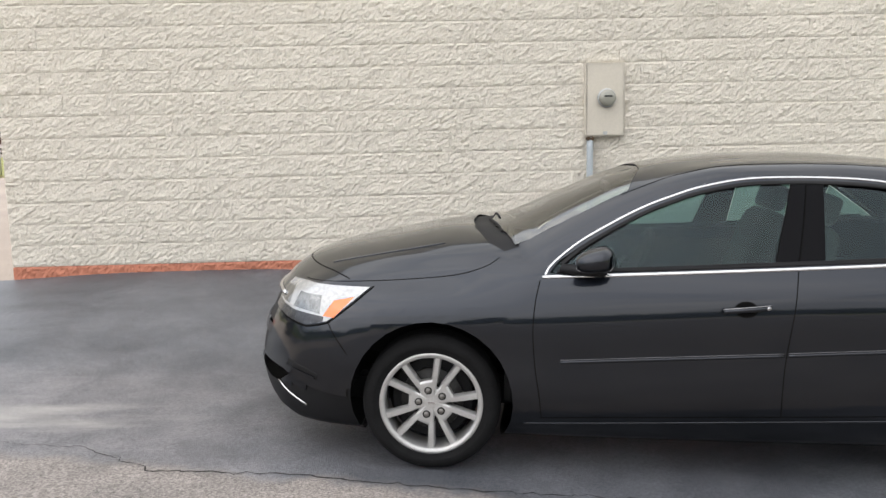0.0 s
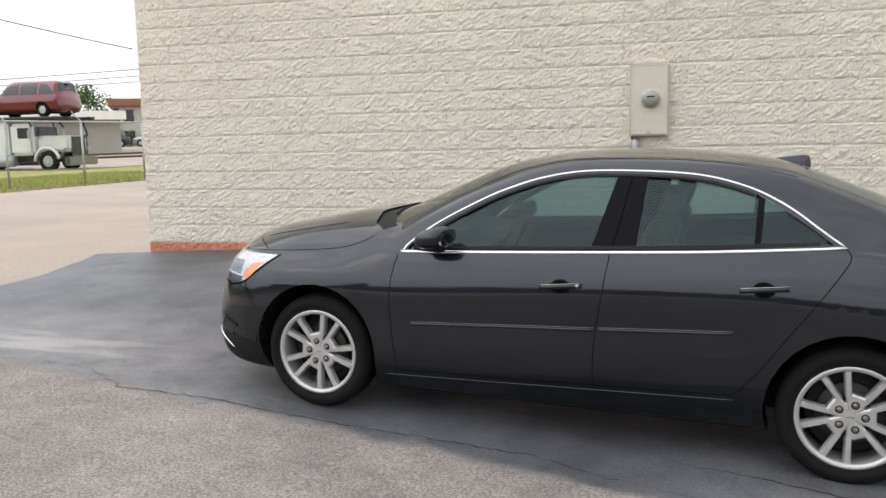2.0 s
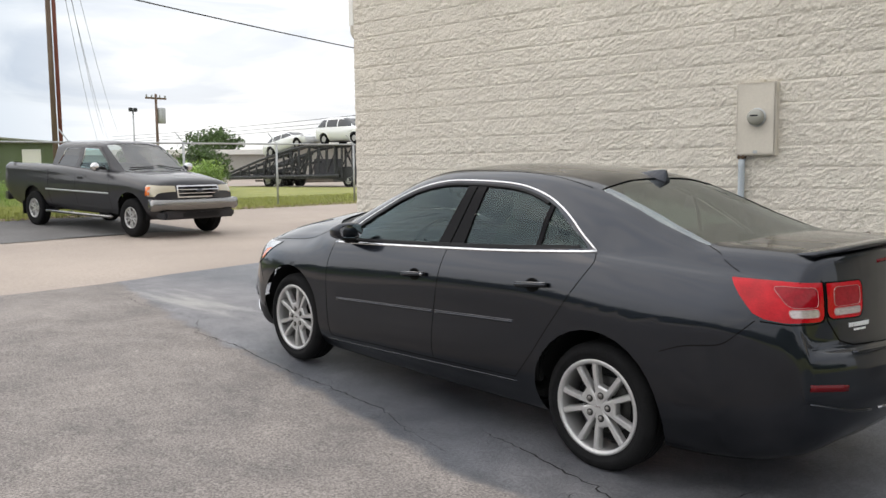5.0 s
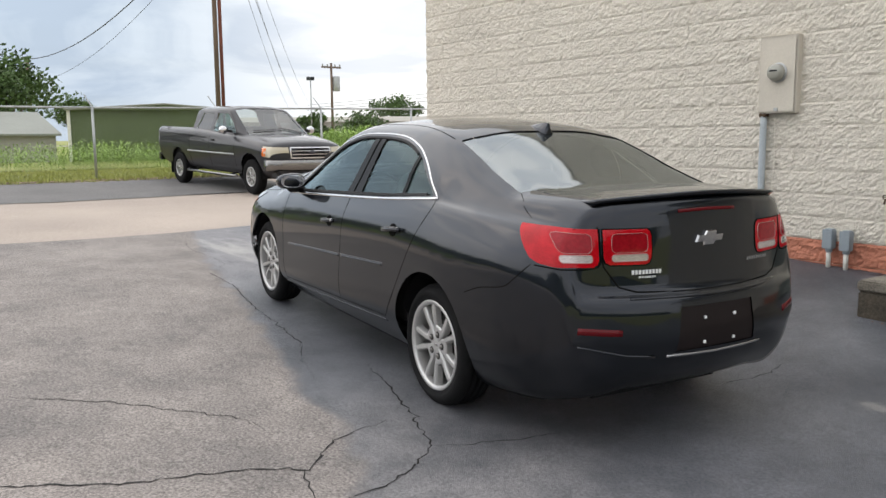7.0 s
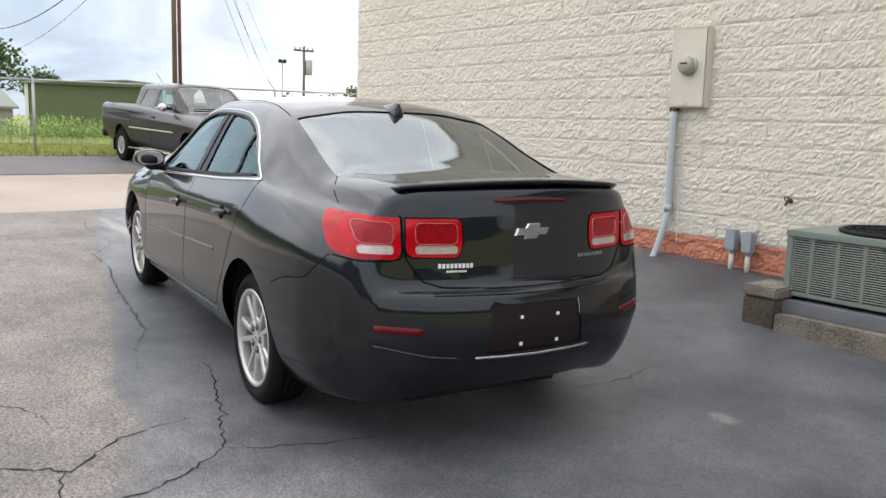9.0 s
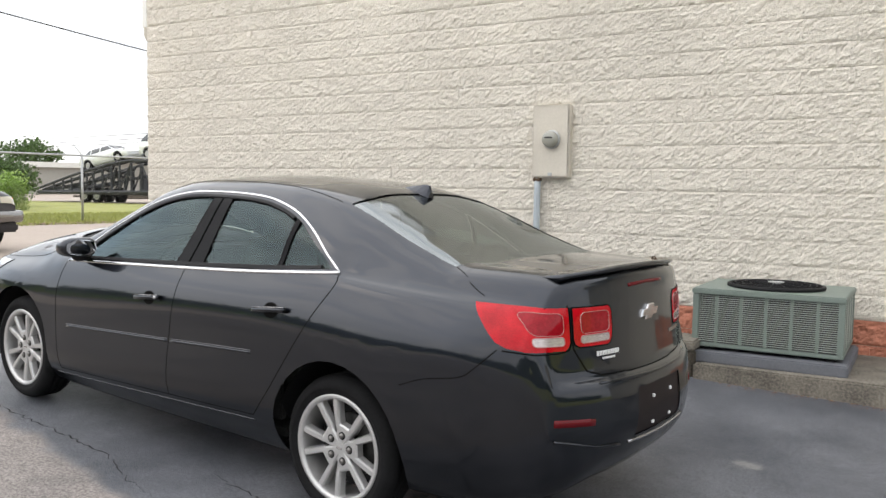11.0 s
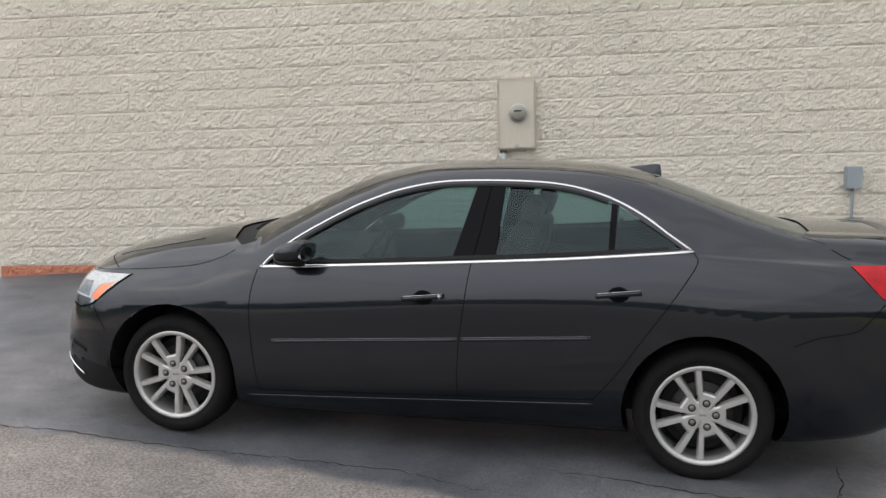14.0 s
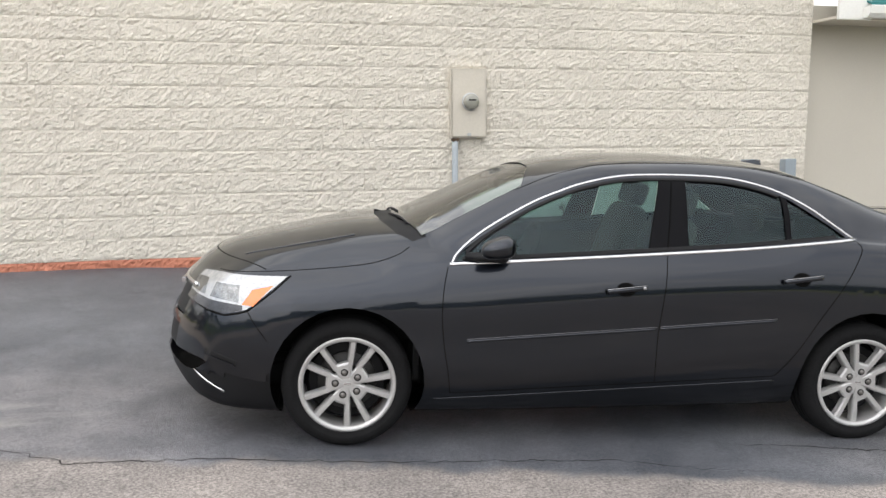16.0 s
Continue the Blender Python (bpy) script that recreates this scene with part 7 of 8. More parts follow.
# ---- vehicles on and behind the car transporter ----
def far_vehicle(name, m, label, paint, L=4.6, W=1.86, H=1.68, hood=0.98, belt=1.02, wb=2.7, ws0=0.95, ws1=0.25, bl1=-1.75, bl0=-2.15, deck=None, group=""):
    """A small car or sport utility: x forward from the middle, ground at 0."""
    t = thing(name, m, label, "car", group)
    f, r = L / 2, -L / 2
    deck = deck if deck else belt + 0.02
    top = [(r, 0.62), (r + 0.05, 0.86), (r + 0.12, deck), (bl0, deck + 0.01), (bl1, H - 0.07), (bl1 + 0.35, H), (ws1 - 0.35, H), (ws1, H - 0.06), (ws0, hood + 0.05), (f - 0.45, hood - 0.05), (f - 0.12, hood - 0.18), (f, 0.60)]
    top = [p for i, p in enumerate(top) if i == 0 or p[0] > top[i - 1][0] + 0.004]
    rail = [(x, z - (0.06 if z > belt + 0.2 else 0.035)) for x, z in top]
    hw = W / 2
    side = [(r, 0.58), (r + 0.1, belt - 0.1), (bl0, belt), (ws0, belt - 0.06), (f - 0.4, hood - 0.14), (f - 0.1, 0.72), (f, 0.58)]
    side = [p for i, p in enumerate(side) if i == 0 or p[0] > side[i - 1][0] + 0.004]
    bot = ([(r, hw * 0.86), (f, hw * 0.84)], [(r, 0.50), (r + 0.15, 0.32), (f - 0.2, 0.28), (f, 0.48)])
    lines = [([(r, 0.0), (f, 0.0)], bot[1]), bot,
             ([(r, hw * 0.92), (r + 0.4, hw), (f - 0.6, hw), (f, hw * 0.88)], [(r, 0.54), (r + 0.1, 0.62), (f - 0.2, 0.58), (f, 0.53)]),
             ([(r, hw * 0.90), (r + 0.4, hw * 0.97), (f - 0.6, hw * 0.95), (f, hw * 0.84)], side),
             ([(r, hw * 0.70), (bl0, hw * 0.80), (bl1 + 0.2, hw * 0.70), (ws1, hw * 0.70), (ws0, hw * 0.80), (f - 0.5, hw * 0.7), (f, hw * 0.6)], rail),
             ([(r, 0.0), (f, 0.0)], top)]
    st = [r + L * i / 64 for i in range(65)]
    skin = loft(lines, st, lambda s: 0.22 * max(0.0, (s - f + 0.7) / 0.7) ** 1.8, lambda s: 0.16 * max(0.0, (r + 0.6 - s) / 0.6) ** 1.8, 32)
    bmesh.ops.holes_fill(skin, edges=[e for e in skin.edges if len(e.link_faces) == 1])
    for ux in (wb / 2, -wb / 2):
        circle = [(ux + 0.39 * math.cos(a), 0.36 + 0.39 * math.sin(a)) for a in (2 * math.pi * i / 20 for i in range(20))]
        for sg in (1, -1):
            bmesh.ops.delete(skin, geom=cut_region(skin, circle, "y", lambda c, n, s=sg: c.y * s > 0.4), context="FACES")
    skin.normal_update()
    for sg in (1, -1):
        x0, x1 = ws0 - 0.18, bl0 + 0.18
        span = x0 - x1
        for nm, a, b in (("front_side_window", 0.0, 0.36), ("rear_side_window", 0.39, 0.70), ("quarter_window", 0.73, 1.0)):
            ua, ub = x0 - span * a, x0 - span * b

            def lid(u):
                return min(H - 0.14, belt + 0.05 + (x0 - u) * 0.75 + 0.02, belt + 0.05 + (u - x1) * 1.1 + 0.02)
            poly = [(ua, belt + 0.02), (ua, lid(ua)), ((ua + ub) / 2, lid((ua + ub) / 2) + 0.005), (ub, lid(ub)), (ub, belt + 0.02)]
            faces = cut_planes(skin, prism_side(poly), lambda c, s=sg: c.y * s > 0.4 and c.z > belt - 0.05)
            if faces:
                part(nm, lift_out(skin, faces, -0.008), M_WIN_DARK, t, "dark side window", True)
    for nm, a, b in (("windscreen", ws0 - 0.06, ws1 + 0.02), ("rear_window", bl1 - 0.03, bl0 + 0.06)):
        faces = cut_planes(skin, [((a, 0, 0), (-1, 0, 0)), ((b, 0, 0), (1, 0, 0)), ((0, hw * 0.66, 0), (0, -1, 0)), ((0, -hw * 0.66, 0), (0, 1, 0))], lambda c: c.z > belt + 0.03 and b - 0.3 < c.x < a + 0.3)
        if faces:
            part(nm, lift_out(skin, faces, -0.006), M_WIN_DARK, t, "dark window glass", True)
    whole = Skin(skin)
    part("body", skin, paint, t, "", True)
    for sg in (1, -1):
        for x, w, m_ in ((r + 0.16, 0.92, M_RED_LENS), (f - 0.3, 0.76, M_CLEAR_LENS)):
            p, n = whole.side(x, w, sg)
            if p:
                part("lamp", ribbon([whole.side(x - 0.12, w, sg), (p, n), whole.side(x + 0.12, w, sg)], 0.12, 0.01), m_, t)
        for ux in (wb / 2, -wb / 2):
            tyre = bmesh.new()
            spin(tyre, [(0.19, 0.0), (0.30, 0.005), (0.345, -0.02), (0.36, -0.05), (0.36, -0.20), (0.0, -0.20)], 24, "y")
            rim = bmesh.new()
            spin(rim, [(0.192, -0.004), (0.175, -0.03), (0.07, -0.01), (0.0, -0.008)], 20, "y")
            for k in range(5):
                a = 2 * math.pi * k / 5
                v0 = [rim.verts.new((math.cos(a + o) * rr, -0.002, math.sin(a + o) * rr)) for o, rr in ((-0.25, 0.06), (0.25, 0.06), (0.12, 0.185), (-0.12, 0.185))]
                rim.faces.new(v0)
            rot = Matrix.Identity(3) if sg > 0 else Matrix.Rotation(math.pi, 3, "Z")
            for bm_ in (tyre, rim):
                for v in bm_.verts:
                    v.co = rot @ v.co + Vector((ux, hw * 0.97 * sg, 0.36))
            w_ob = part("wheel", tyre, M_TYRE, t, "", True)
            part("rim", rim, M_RIM, w_ob)
    part("underside", box_bm(r + 0.3, f - 0.3, -hw * 0.6, hw * 0.6, 0.2, 0.6), M_BLACK, t)
    return t


HAUL = Matrix.Translation((-29.58, 35.12, 0.0)) @ Matrix.Rotation(radians(2.2), 4, "Z")
HAUL_Z = 0.30


def at_haul(x, y, z, turn=0.0, tilt=0.0):
    return HAUL @ Matrix.Translation((x, y, z)) @ Matrix.Rotation(radians(turn), 4, "Z") @ Matrix.Rotation(radians(tilt), 4, "Y")


def build_transporter():
    t = thing("car_transporter", HAUL @ Matrix.Translation((0, 0, HAUL_Z)), "white tractor unit with a dark two-deck car transporter trailer", "truck")
    # tractor; x forward, nose at about +3.2
    part("bonnet", box_bm(0.75, 2.55, -0.75, 0.75, 0.95, 1.75, 0.12), M_WHITE_TRUCK, t, "white bonnet")
    part("cab", box_bm(-0.55, 0.78, -1.05, 1.05, 0.80, 2.36, 0.14), M_WHITE_TRUCK, t, "white cab")
    part("sleeper", box_bm(-2.55, -0.58, -1.1, 1.1, 0.70, 2.48, 0.10), M_WHITE_TRUCK, t, "white sleeper box")
    part("windscreen", box_bm(0.775, 0.80, -0.85, 0.85, 1.72, 2.20, 0.01), M_WIN_DARK, t)
    for sg in (1, -1):
        part("side_window", box_bm(-0.05, 0.62, 1.045 * sg - 0.012, 1.045 * sg + 0.012, 1.62, 2.15, 0.01), M_WIN_DARK, t)
        part("fender", tube_bm([(1.5 + 0.68 * math.cos(a), 1.0 * sg, 0.5 + 0.66 * math.sin(a)) for a in [radians(d) for d in range(10, 181, 17)]], 0.08, 8), M_WHITE_TRUCK, t, "", True)
        part("fuel_tank", tube_bm([(-1.95, 0.95 * sg, 0.55), (-0.4, 0.95 * sg, 0.55)], 0.30, 16), M_GALV, t, "", True)
        part("headlight", box_bm(2.35, 2.60, 0.78 * sg - 0.12, 0.78 * sg + 0.12, 0.95, 1.15, 0.03), M_CLEAR_LENS, t)
        part("stack_mirror", box_bm(0.75, 0.82, 1.28 * sg - 0.08, 1.28 * sg + 0.08, 1.6, 2.05, 0.02), M_GALV, t)
    part("grille", box_bm(2.55, 2.62, -0.52, 0.52, 0.72, 1.72, 0.03), M_CHROME_DULL, t, "chrome grille surround")
    part("grille_core", box_bm(2.60, 2.64, -0.44, 0.44, 0.78, 1.66), M_BLACK, t)
    for k in range(9):
        v = -0.40 + 0.1 * k
        part("grille_bar", box_bm(2.635, 2.65, v - 0.012, v + 0.012, 0.78, 1.66), M_CHROME_DULL, t)
    part("bumper", box_bm(2.55, 2.82, -1.15, 1.15, 0.28, 0.70, 0.05), M_CHROME_DULL, t, "bright steel bumper")
    part("chassis", box_bm(-4.2, 2.5, -0.42, 0.42, 0.45, 0.72), M_STEEL_DARK, t)
    for x, y in ((1.5, 0.98), (1.5, -0.98), (-2.9, 0.98), (-2.9, -0.98), (-4.1, 0.98), (-4.1, -0.98), (-10.6, 1.0), (-10.6, -1.0), (-11.7, 1.0), (-11.7, -1.0)):
        w = bmesh.new()
        spin(w, [(0.0, -0.02), (0.18, 0.0), (0.27, -0.04), (0.29, 0.0), (0.42, 0.01), (0.5, -0.04), (0.5, -0.26), (0.0, -0.26)], 24, "y")
        s = 1 if y > 0 else -1
        for v in w.verts:
            v.co = Vector((v.co.x + x, v.co.y * s + y, v.co.z + 0.5))
        bmesh.ops.recalc_face_normals(w, faces=w.faces)
        wo = part("wheel", w, M_TYRE, t, "", True)
        h = bmesh.new()
        spin(h, [(0.0, 0.03), (0.08, 0.03), (0.10, 0.0), (0.27, -0.02)], 18, "y")
        for v in h.verts:
            v.co = Vector((v.co.x + x, v.co.y * s + y + 0.006 * s, v.co.z + 0.5))
        part("hub", h, M_GALV, wo)
    # decks: upper deck over everything, lower deck and ramp behind
    for sg in (1, -1):
        y = 1.18 * sg
        part("deck_rail", tube_bm([(2.7, y, 2.60), (-7.6, y, 2.60), (-9.2, y, 2.40), (-12.4, y, 1.75), (-15.9, y, 0.85)], 0.08, 6), M_STEEL_DARK, t)
        part("lower_rail", tube_bm([(-4.6, y, 0.75), (-15.8, y, 0.62)], 0.12, 6), M_STEEL_DARK, t)
        part("deck_track", box_bm(-8.4, 2.9, 0.82 * sg - 0.22, 0.82 * sg + 0.22, 2.62, 2.66), M_STEEL_DARK, t)
        for x in (-3.0, -3.5, -4.4, -5.0, -5.7, -6.5, -7.3, -8.3, -9.0, -9.8, -10.6, -11.2, -11.8, -12.6, -13.4, -14.3):
            top = 2.60 if x > -7.6 else 2.60 - (-7.6 - x) * 0.205
            part("stanchion", tube_bm([(x, y, 0.6), (x, y, top)], 0.07, 6), M_STEEL_DARK, t)
        for x0, x1, z0, z1 in ((-4.8, -3.5, 0.8, 2.5), (-6.5, -5.6, 2.5, 0.8), (-7.3, -8.3, 2.5, 0.9), (-9.8, -9.0, 0.8, 2.3), (-10.6, -11.6, 1.8, 0.8), (-2.4, -3.4, 0.9, 2.5), (2.3, 2.0, 1.75, 2.6), (0.9, 0.6, 2.2, 2.6)):
            part("brace", tube_bm([(x0, y, z0), (x1, y, z1)], 0.05, 6), M_STEEL_DARK, t)
        part("ladder_rail", tube_bm([(-3.0, y + 0.06 * sg, 0.8), (-3.0, y + 0.06 * sg, 2.7)], 0.03, 6), M_STEEL_DARK, t)
    for k in range(14):
        x = 2.4 - k * 0.85
        part("cross_member", box_bm(x - 0.05, x + 0.05, -1.15, 1.15, 2.52, 2.60), M_STEEL_DARK, t)
    part("tool_box", box_bm(-5.4, -3.2, -1.0, 1.0, 0.40, 1.30, 0.03), M_STEEL_DARK, t, "dark tool locker")
    part("lower_deck", box_bm(-15.6, -5.4, -1.1, 1.1, 0.55, 0.80, 0.02), M_STEEL_DARK, t, "dark lower deck")
    for x0, z0, x1, z1 in ((-15.6, 0.8, -9.4, 2.2), (-15.2, 0.8, -11.0, 1.2), (-14.6, 0.85, -8.4, 1.7)):
        for sg in (1, -1):
            part("ramp_beam", tube_bm([(x0, 0.95 * sg, z0), (x1, 0.95 * sg, z1)], 0.10, 6), M_STEEL_DARK, t)
    for x in (-8.0, -9.2, -12.0):
        part("hydraulic_ram", tube_bm([(x, -1.08, 0.7), (x + 0.5, -1.08, 2.2)], 0.09, 8), M_STEEL_DARK, t)
    return t


build_transporter()
far_vehicle("sport_utility", at_haul(-0.12, 0, HAUL_Z + 2.66, 180), "dark red sport utility on the transporter's upper deck", M_RED_PAINT, 5.1, 1.92, 1.78, 1.08, 1.06, 3.0, 1.05, 0.45, -2.2, -2.38, group="carried cars")
far_vehicle("crossover", at_haul(-4.95, 0, HAUL_Z + 2.66), "white crossover on the transporter's upper deck", M_WHITE_PAINT, 4.5, 1.84, 1.68, 1.04, 1.06, 2.68, 1.15, 0.15, -1.55, -2.12, group="carried cars")
far_vehicle("carried_sedan", at_haul(-10.1, 0, HAUL_Z + 2.22, 0, -11), "white sedan tilted on the transporter's rear ramp", M_WHITE_PAINT, 4.6, 1.8, 1.42, 0.92, 0.95, 2.7, 0.95, 0.25, -1.3, -1.85, 1.02, group="carried cars")
far_vehicle("parked_sedan", Matrix.Translation((-53.9, 74.0, ground_z(-53.9, 74.0))) @ Matrix.Rotation(radians(215), 4, "Z"), "dark blue sedan parked before the office block", M_DARK_CAR, 4.6, 1.8, 1.45, 0.92, 0.95, 2.7, 0.95, 0.25, -1.3, -1.85, 1.02, group="parked cars")
far_vehicle("parked_crossover", Matrix.Translation((-50.0, 76.6, ground_z(-50.0, 76.6))) @ Matrix.Rotation(radians(200), 4, "Z"), "silver crossover parked before the office block", M_SILVER_CAR, 4.6, 1.85, 1.70, 1.02, 1.04, 2.65, 1.0, 0.30, -1.8, -2.2, group="parked cars")
far_vehicle("parked_sedan", Matrix.Translation((-45.2, 79.4, ground_z(-45.2, 79.4))) @ Matrix.Rotation(radians(35), 4, "Z"), "dark sedan parked before the office block", M_DARK_CAR, 4.7, 1.8, 1.45, 0.92, 0.95, 2.7, 0.95, 0.25, -1.3, -1.85, 1.02, group="parked cars")

# ---- buildings beyond the fence ----
def build_office():
    o = thing("office_block", Matrix.Translation((-52.5, 78.8, ground_z(-52, 79))) @ Matrix.Rotation(math.atan2(3.6, 5.3), 4, "Z"), "two-storey pale office block with rust-orange mansard roof", "building")
    L = 13.0
    part("wall", box_bm(-3.2, L, 0, 9.0, -0.6, 4.3), M_OFFICE, o)
    part("mansard", box_bm(-3.7, L + 0.5, -0.6, 9.5, 4.25, 5.1, 0.12), M_MANSARD, o, "rust-orange mansard band")
    for k in range(30):
        x = -3.6 + k * (L + 4.0) / 29
        part("mansard_seam", box_bm(x - 0.03, x + 0.03, -0.66, -0.6, 4.27, 5.08), M_MANSARD, o)
    for k in range(6):
        x = -2.9 + k * 2.9
        part("pilaster", box_bm(x - 0.28, x + 0.28, -0.22, 0.0, -0.6, 4.1), M_BROWN, o, "dark brown pilaster")
        for z0, z1 in ((0.4, 1.6), (2.65, 3.85)):
            wdw = part("window", box_bm(x + 0.75, x + 1.75, -0.05, 0.0, z0, z1), M_WIN_DARK, o, "dark office window")
            part("window_frame", box_bm(x + 0.68, x + 1.82, -0.09, -0.02, z1, z1 + 0.08), M_BROWN, wdw)
            part("window_sill", box_bm(x + 0.68, x + 1.82, -0.09, -0.02, z0 - 0.08, z0), M_BROWN, wdw)
    part("roof_vent", box_bm(2.0, 2.5, 3, 3.5, 5.2, 5.6), M_GREY_WALL, o)
    return o


build_office()


def build_shed():
    p0, p1 = Vector((-36.0, 9.55)), Vector((-33.65, 16.35))
    d = (p1 - p0)
    s = thing("metal_shed", Matrix.Translation((p0.x, p0.y, 0.0)) @ Matrix.Rotation(math.atan2(d.y, d.x), 4, "Z"), "long green ribbed-steel shed behind the weeds", "shed")
    L = d.length
    wall = bmesh.new()
    n = 52
    for k in range(n):
        x0, x1 = L * k / n, L * (k + 1) / n
        zt = 2.72
        off = 0.012 if k % 2 else 0.0
        q = [wall.verts.new(c) for c in ((x0, off, -0.3), (x1, off, -0.3), (x1, off, zt), (x0, off, zt))]
        wall.faces.new(q)
        r = [wall.verts.new(c) for c in ((x1, 0.0, -0.3), (x1, 0.012, -0.3), (x1, 0.012, zt), (x1, 0.0, zt))]
        wall.faces.new(r)
    part("front_cladding", wall, M_SHED, s, "green ribbed cladding")
    part("wall", box_bm(0, L, 0.02, 9.0, -0.3, 2.72), M_SHED, s)
    rf = bmesh.new()
    for q in ((-0.2, -0.25, 2.72), (L * 0.58, -0.25, 2.98), (L + 0.2, -0.25, 2.72), (-0.2, 9.2, 2.72), (L * 0.58, 9.2, 2.98), (L + 0.2, 9.2, 2.72)):
        rf.verts.new(q)
    rf.verts.ensure_lookup_table()
    v = rf.verts
    for f in ((0, 1, 4, 3), (1, 2, 5, 4), (0, 2, 1), (3, 4, 5), (0, 3, 5, 2)):
        rf.faces.new([v[i] for i in f])
    part("roof", rf, M_SHED, s, "low green gable roof")
    part("roof_trim", tube_bm([(-0.2, -0.27, 2.74), (L * 0.58, -0.27, 3.00), (L + 0.2, -0.27, 2.74)], 0.05, 6), M_SHED_ROOF, s)
    part("sign", box_bm(5.93, 6.68, -0.05, 0.0, 1.7, 2.45), M_WHITE_METAL, s, "white notice board")
    part("corner_post", box_bm(-0.12, 0.02, -0.08, 0.1, -0.3, 2.72), M_WHITE_METAL, s)
    return s


build_shed()
out = thing("outbuilding", Matrix.Translation((-37.5, 1.5, 0.2)), "low grey outbuilding with a brown lean-to roof", "building")
part("wall", box_bm(-4, 1.0, -6, 7.5, -0.3, 1.45), M_GREY_WALL, out)
lr = bmesh.new()
for q in ((1.3, -6.2, 1.35), (1.3, 7.7, 1.35), (-4.2, 7.7, 2.5), (-4.2, -6.2, 2.5), (1.3, -6.2, 1.45), (1.3, 7.7, 1.45), (-4.2, 7.7, 2.6), (-4.2, -6.2, 2.6)):
    lr.verts.new(q)
lr.verts.ensure_lookup_table()
for f in ((0, 3, 2, 1), (4, 5, 6, 7), (0, 1, 5, 4), (2, 3, 7, 6), (0, 4, 7, 3), (1, 2, 6, 5)):
    lr.faces.new([lr.verts[i] for i in f])
part("roof", lr, M_SHED_ROOF, out, "weathered lean-to roof")
wh = thing("warehouse", Matrix.Translation((-72, 46, 0.2)) @ Matrix.Rotation(radians(58), 4, "Z"), "long pale flat-roofed warehouse in the distance", "building")
part("wall", box_bm(-26, 26, 0, 18, -0.5, 2.9), M_GREY_WALL, wh)
part("roof", box_bm(-26.3, 26.3, -0.4, 18.4, 2.9, 3.4), M_WHITE_METAL, wh, "pale metal roof")
wh = thing("warehouse", Matrix.Translation((-44, 58, 0.3)) @ Matrix.Rotation(radians(40), 4, "Z"), "grey open-fronted depot behind the transporter", "building")
part("wall", box_bm(-16, 2.6, 0, 10, -0.5, 3.3), M_GREY_WALL, wh)
part("roof", box_bm(-16.6, 3.0, -1.2, 10.4, 3.3, 4.0), M_WHITE_METAL, wh, "white metal roof")
for k in range(4):
    part("bay_door", box_bm(-14 + k * 3.8, -11.4 + k * 3.8, -0.06, 0.0, -0.4, 2.1), M_STEEL_DARK, wh, "dark bay door")
rd = part("road", sheet([-200, -150, -100, -70, -60, -50, -45, -40, -36, -32, -28, -26.5], [33.6 + 2.2 * i for i in range(26)], 0.004), M_CONCRETE, smooth=True)
tagged(rd, "pale concrete road beyond the verge", "road", kind="structure")
for d0, dx in ((63.0, 20.0), (70.0, 24.0)):
    kb = bmesh.new()
    for k in range(16):
        s0, s1 = -dx + 2 * dx * k / 16, -dx + 2 * dx * (k + 1) / 16
        pa = Vector((-0.55 * d0 + 0.835 * s0, 0.835 * d0 + 0.55 * s0, 0))
        pb = Vector((-0.55 * d0 + 0.835 * s1, 0.835 * d0 + 0.55 * s1, 0))
        nrm_ = Vector((-0.55, 0.835, 0)) * 0.25
        pts_ = []
        for q in (pa, pb):
            z_ = ground_z(q.x, q.y)
            pts_ += [kb.verts.new(c) for c in ((q.x, q.y, z_ - 0.1), (q.x, q.y, z_ + 0.16), (q.x + nrm_.x, q.y + nrm_.y, z_ + 0.16))]
        kb.faces.new((pts_[0], pts_[3], pts_[4], pts_[1]))
        kb.faces.new((pts_[1], pts_[4], pts_[5], pts_[2]))
    tagged(part("kerb", kb, M_SLAB_DARK), "dark weathered kerb along the far road", "kerb", kind="structure")


# ---- poles and wires ----
def pole(m, h, r, label, arms=()):
    p = thing("utility_pole", m, label, "utility pole", "utility poles")
    part("shaft", tube_bm([(0, 0, -0.3), (0, 0, h * 0.5), (0, 0, h)], r, 12, r_end=r * 0.75), M_POLE, p, "", True)
    return p


p = pole(pose(-22.6, 11.58, 0.4), 11.0, 0.088, "dark weathered wooden utility pole behind the fence")
part("riser_pipe", tube_bm([(0.05, 0.165, -0.2), (0.05, 0.155, 11.0)], 0.062, 10), M_POLE_RED, p, "rust-brown riser pole", True)
p = pole(pose(-53.6, 10.9, 0.3), 6.35, 0.17, "weathered wooden service pole by the trees")
p = pole(pose(-47.5, 29.4, 0.3), 6.3, 0.11, "wooden utility pole with a crossarm and transformer")
part("crossarm", box_bm(-0.06, 0.06, -0.75, 0.75, 5.95, 6.07), M_POLE, p)
can = bmesh.new()
spin(can, [(0.0, 4.35), (0.26, 4.35), (0.28, 4.4), (0.28, 5.3), (0.24, 5.38), (0.0, 5.42)], 18)
for v in can.verts:
    v.co.y += 0.36
part("transformer", can, M_GALV, p, "grey transformer can", True)
for y in (-0.68, -0.3, 0.3, 0.68):
    part("insulator", tube_bm([(0, y, 6.05), (0, y, 6.22)], 0.045, 8), M_SHED_ROOF, p)
lamp = thing("street_lamp", pose(-48.1, 28.05, 0.3), "thin grey yard floodlight pole", "street lamp")
part("shaft", tube_bm([(0, 0, -0.3), (0, 0, 5.2)], 0.055, 8), M_GALV, lamp, "", True)
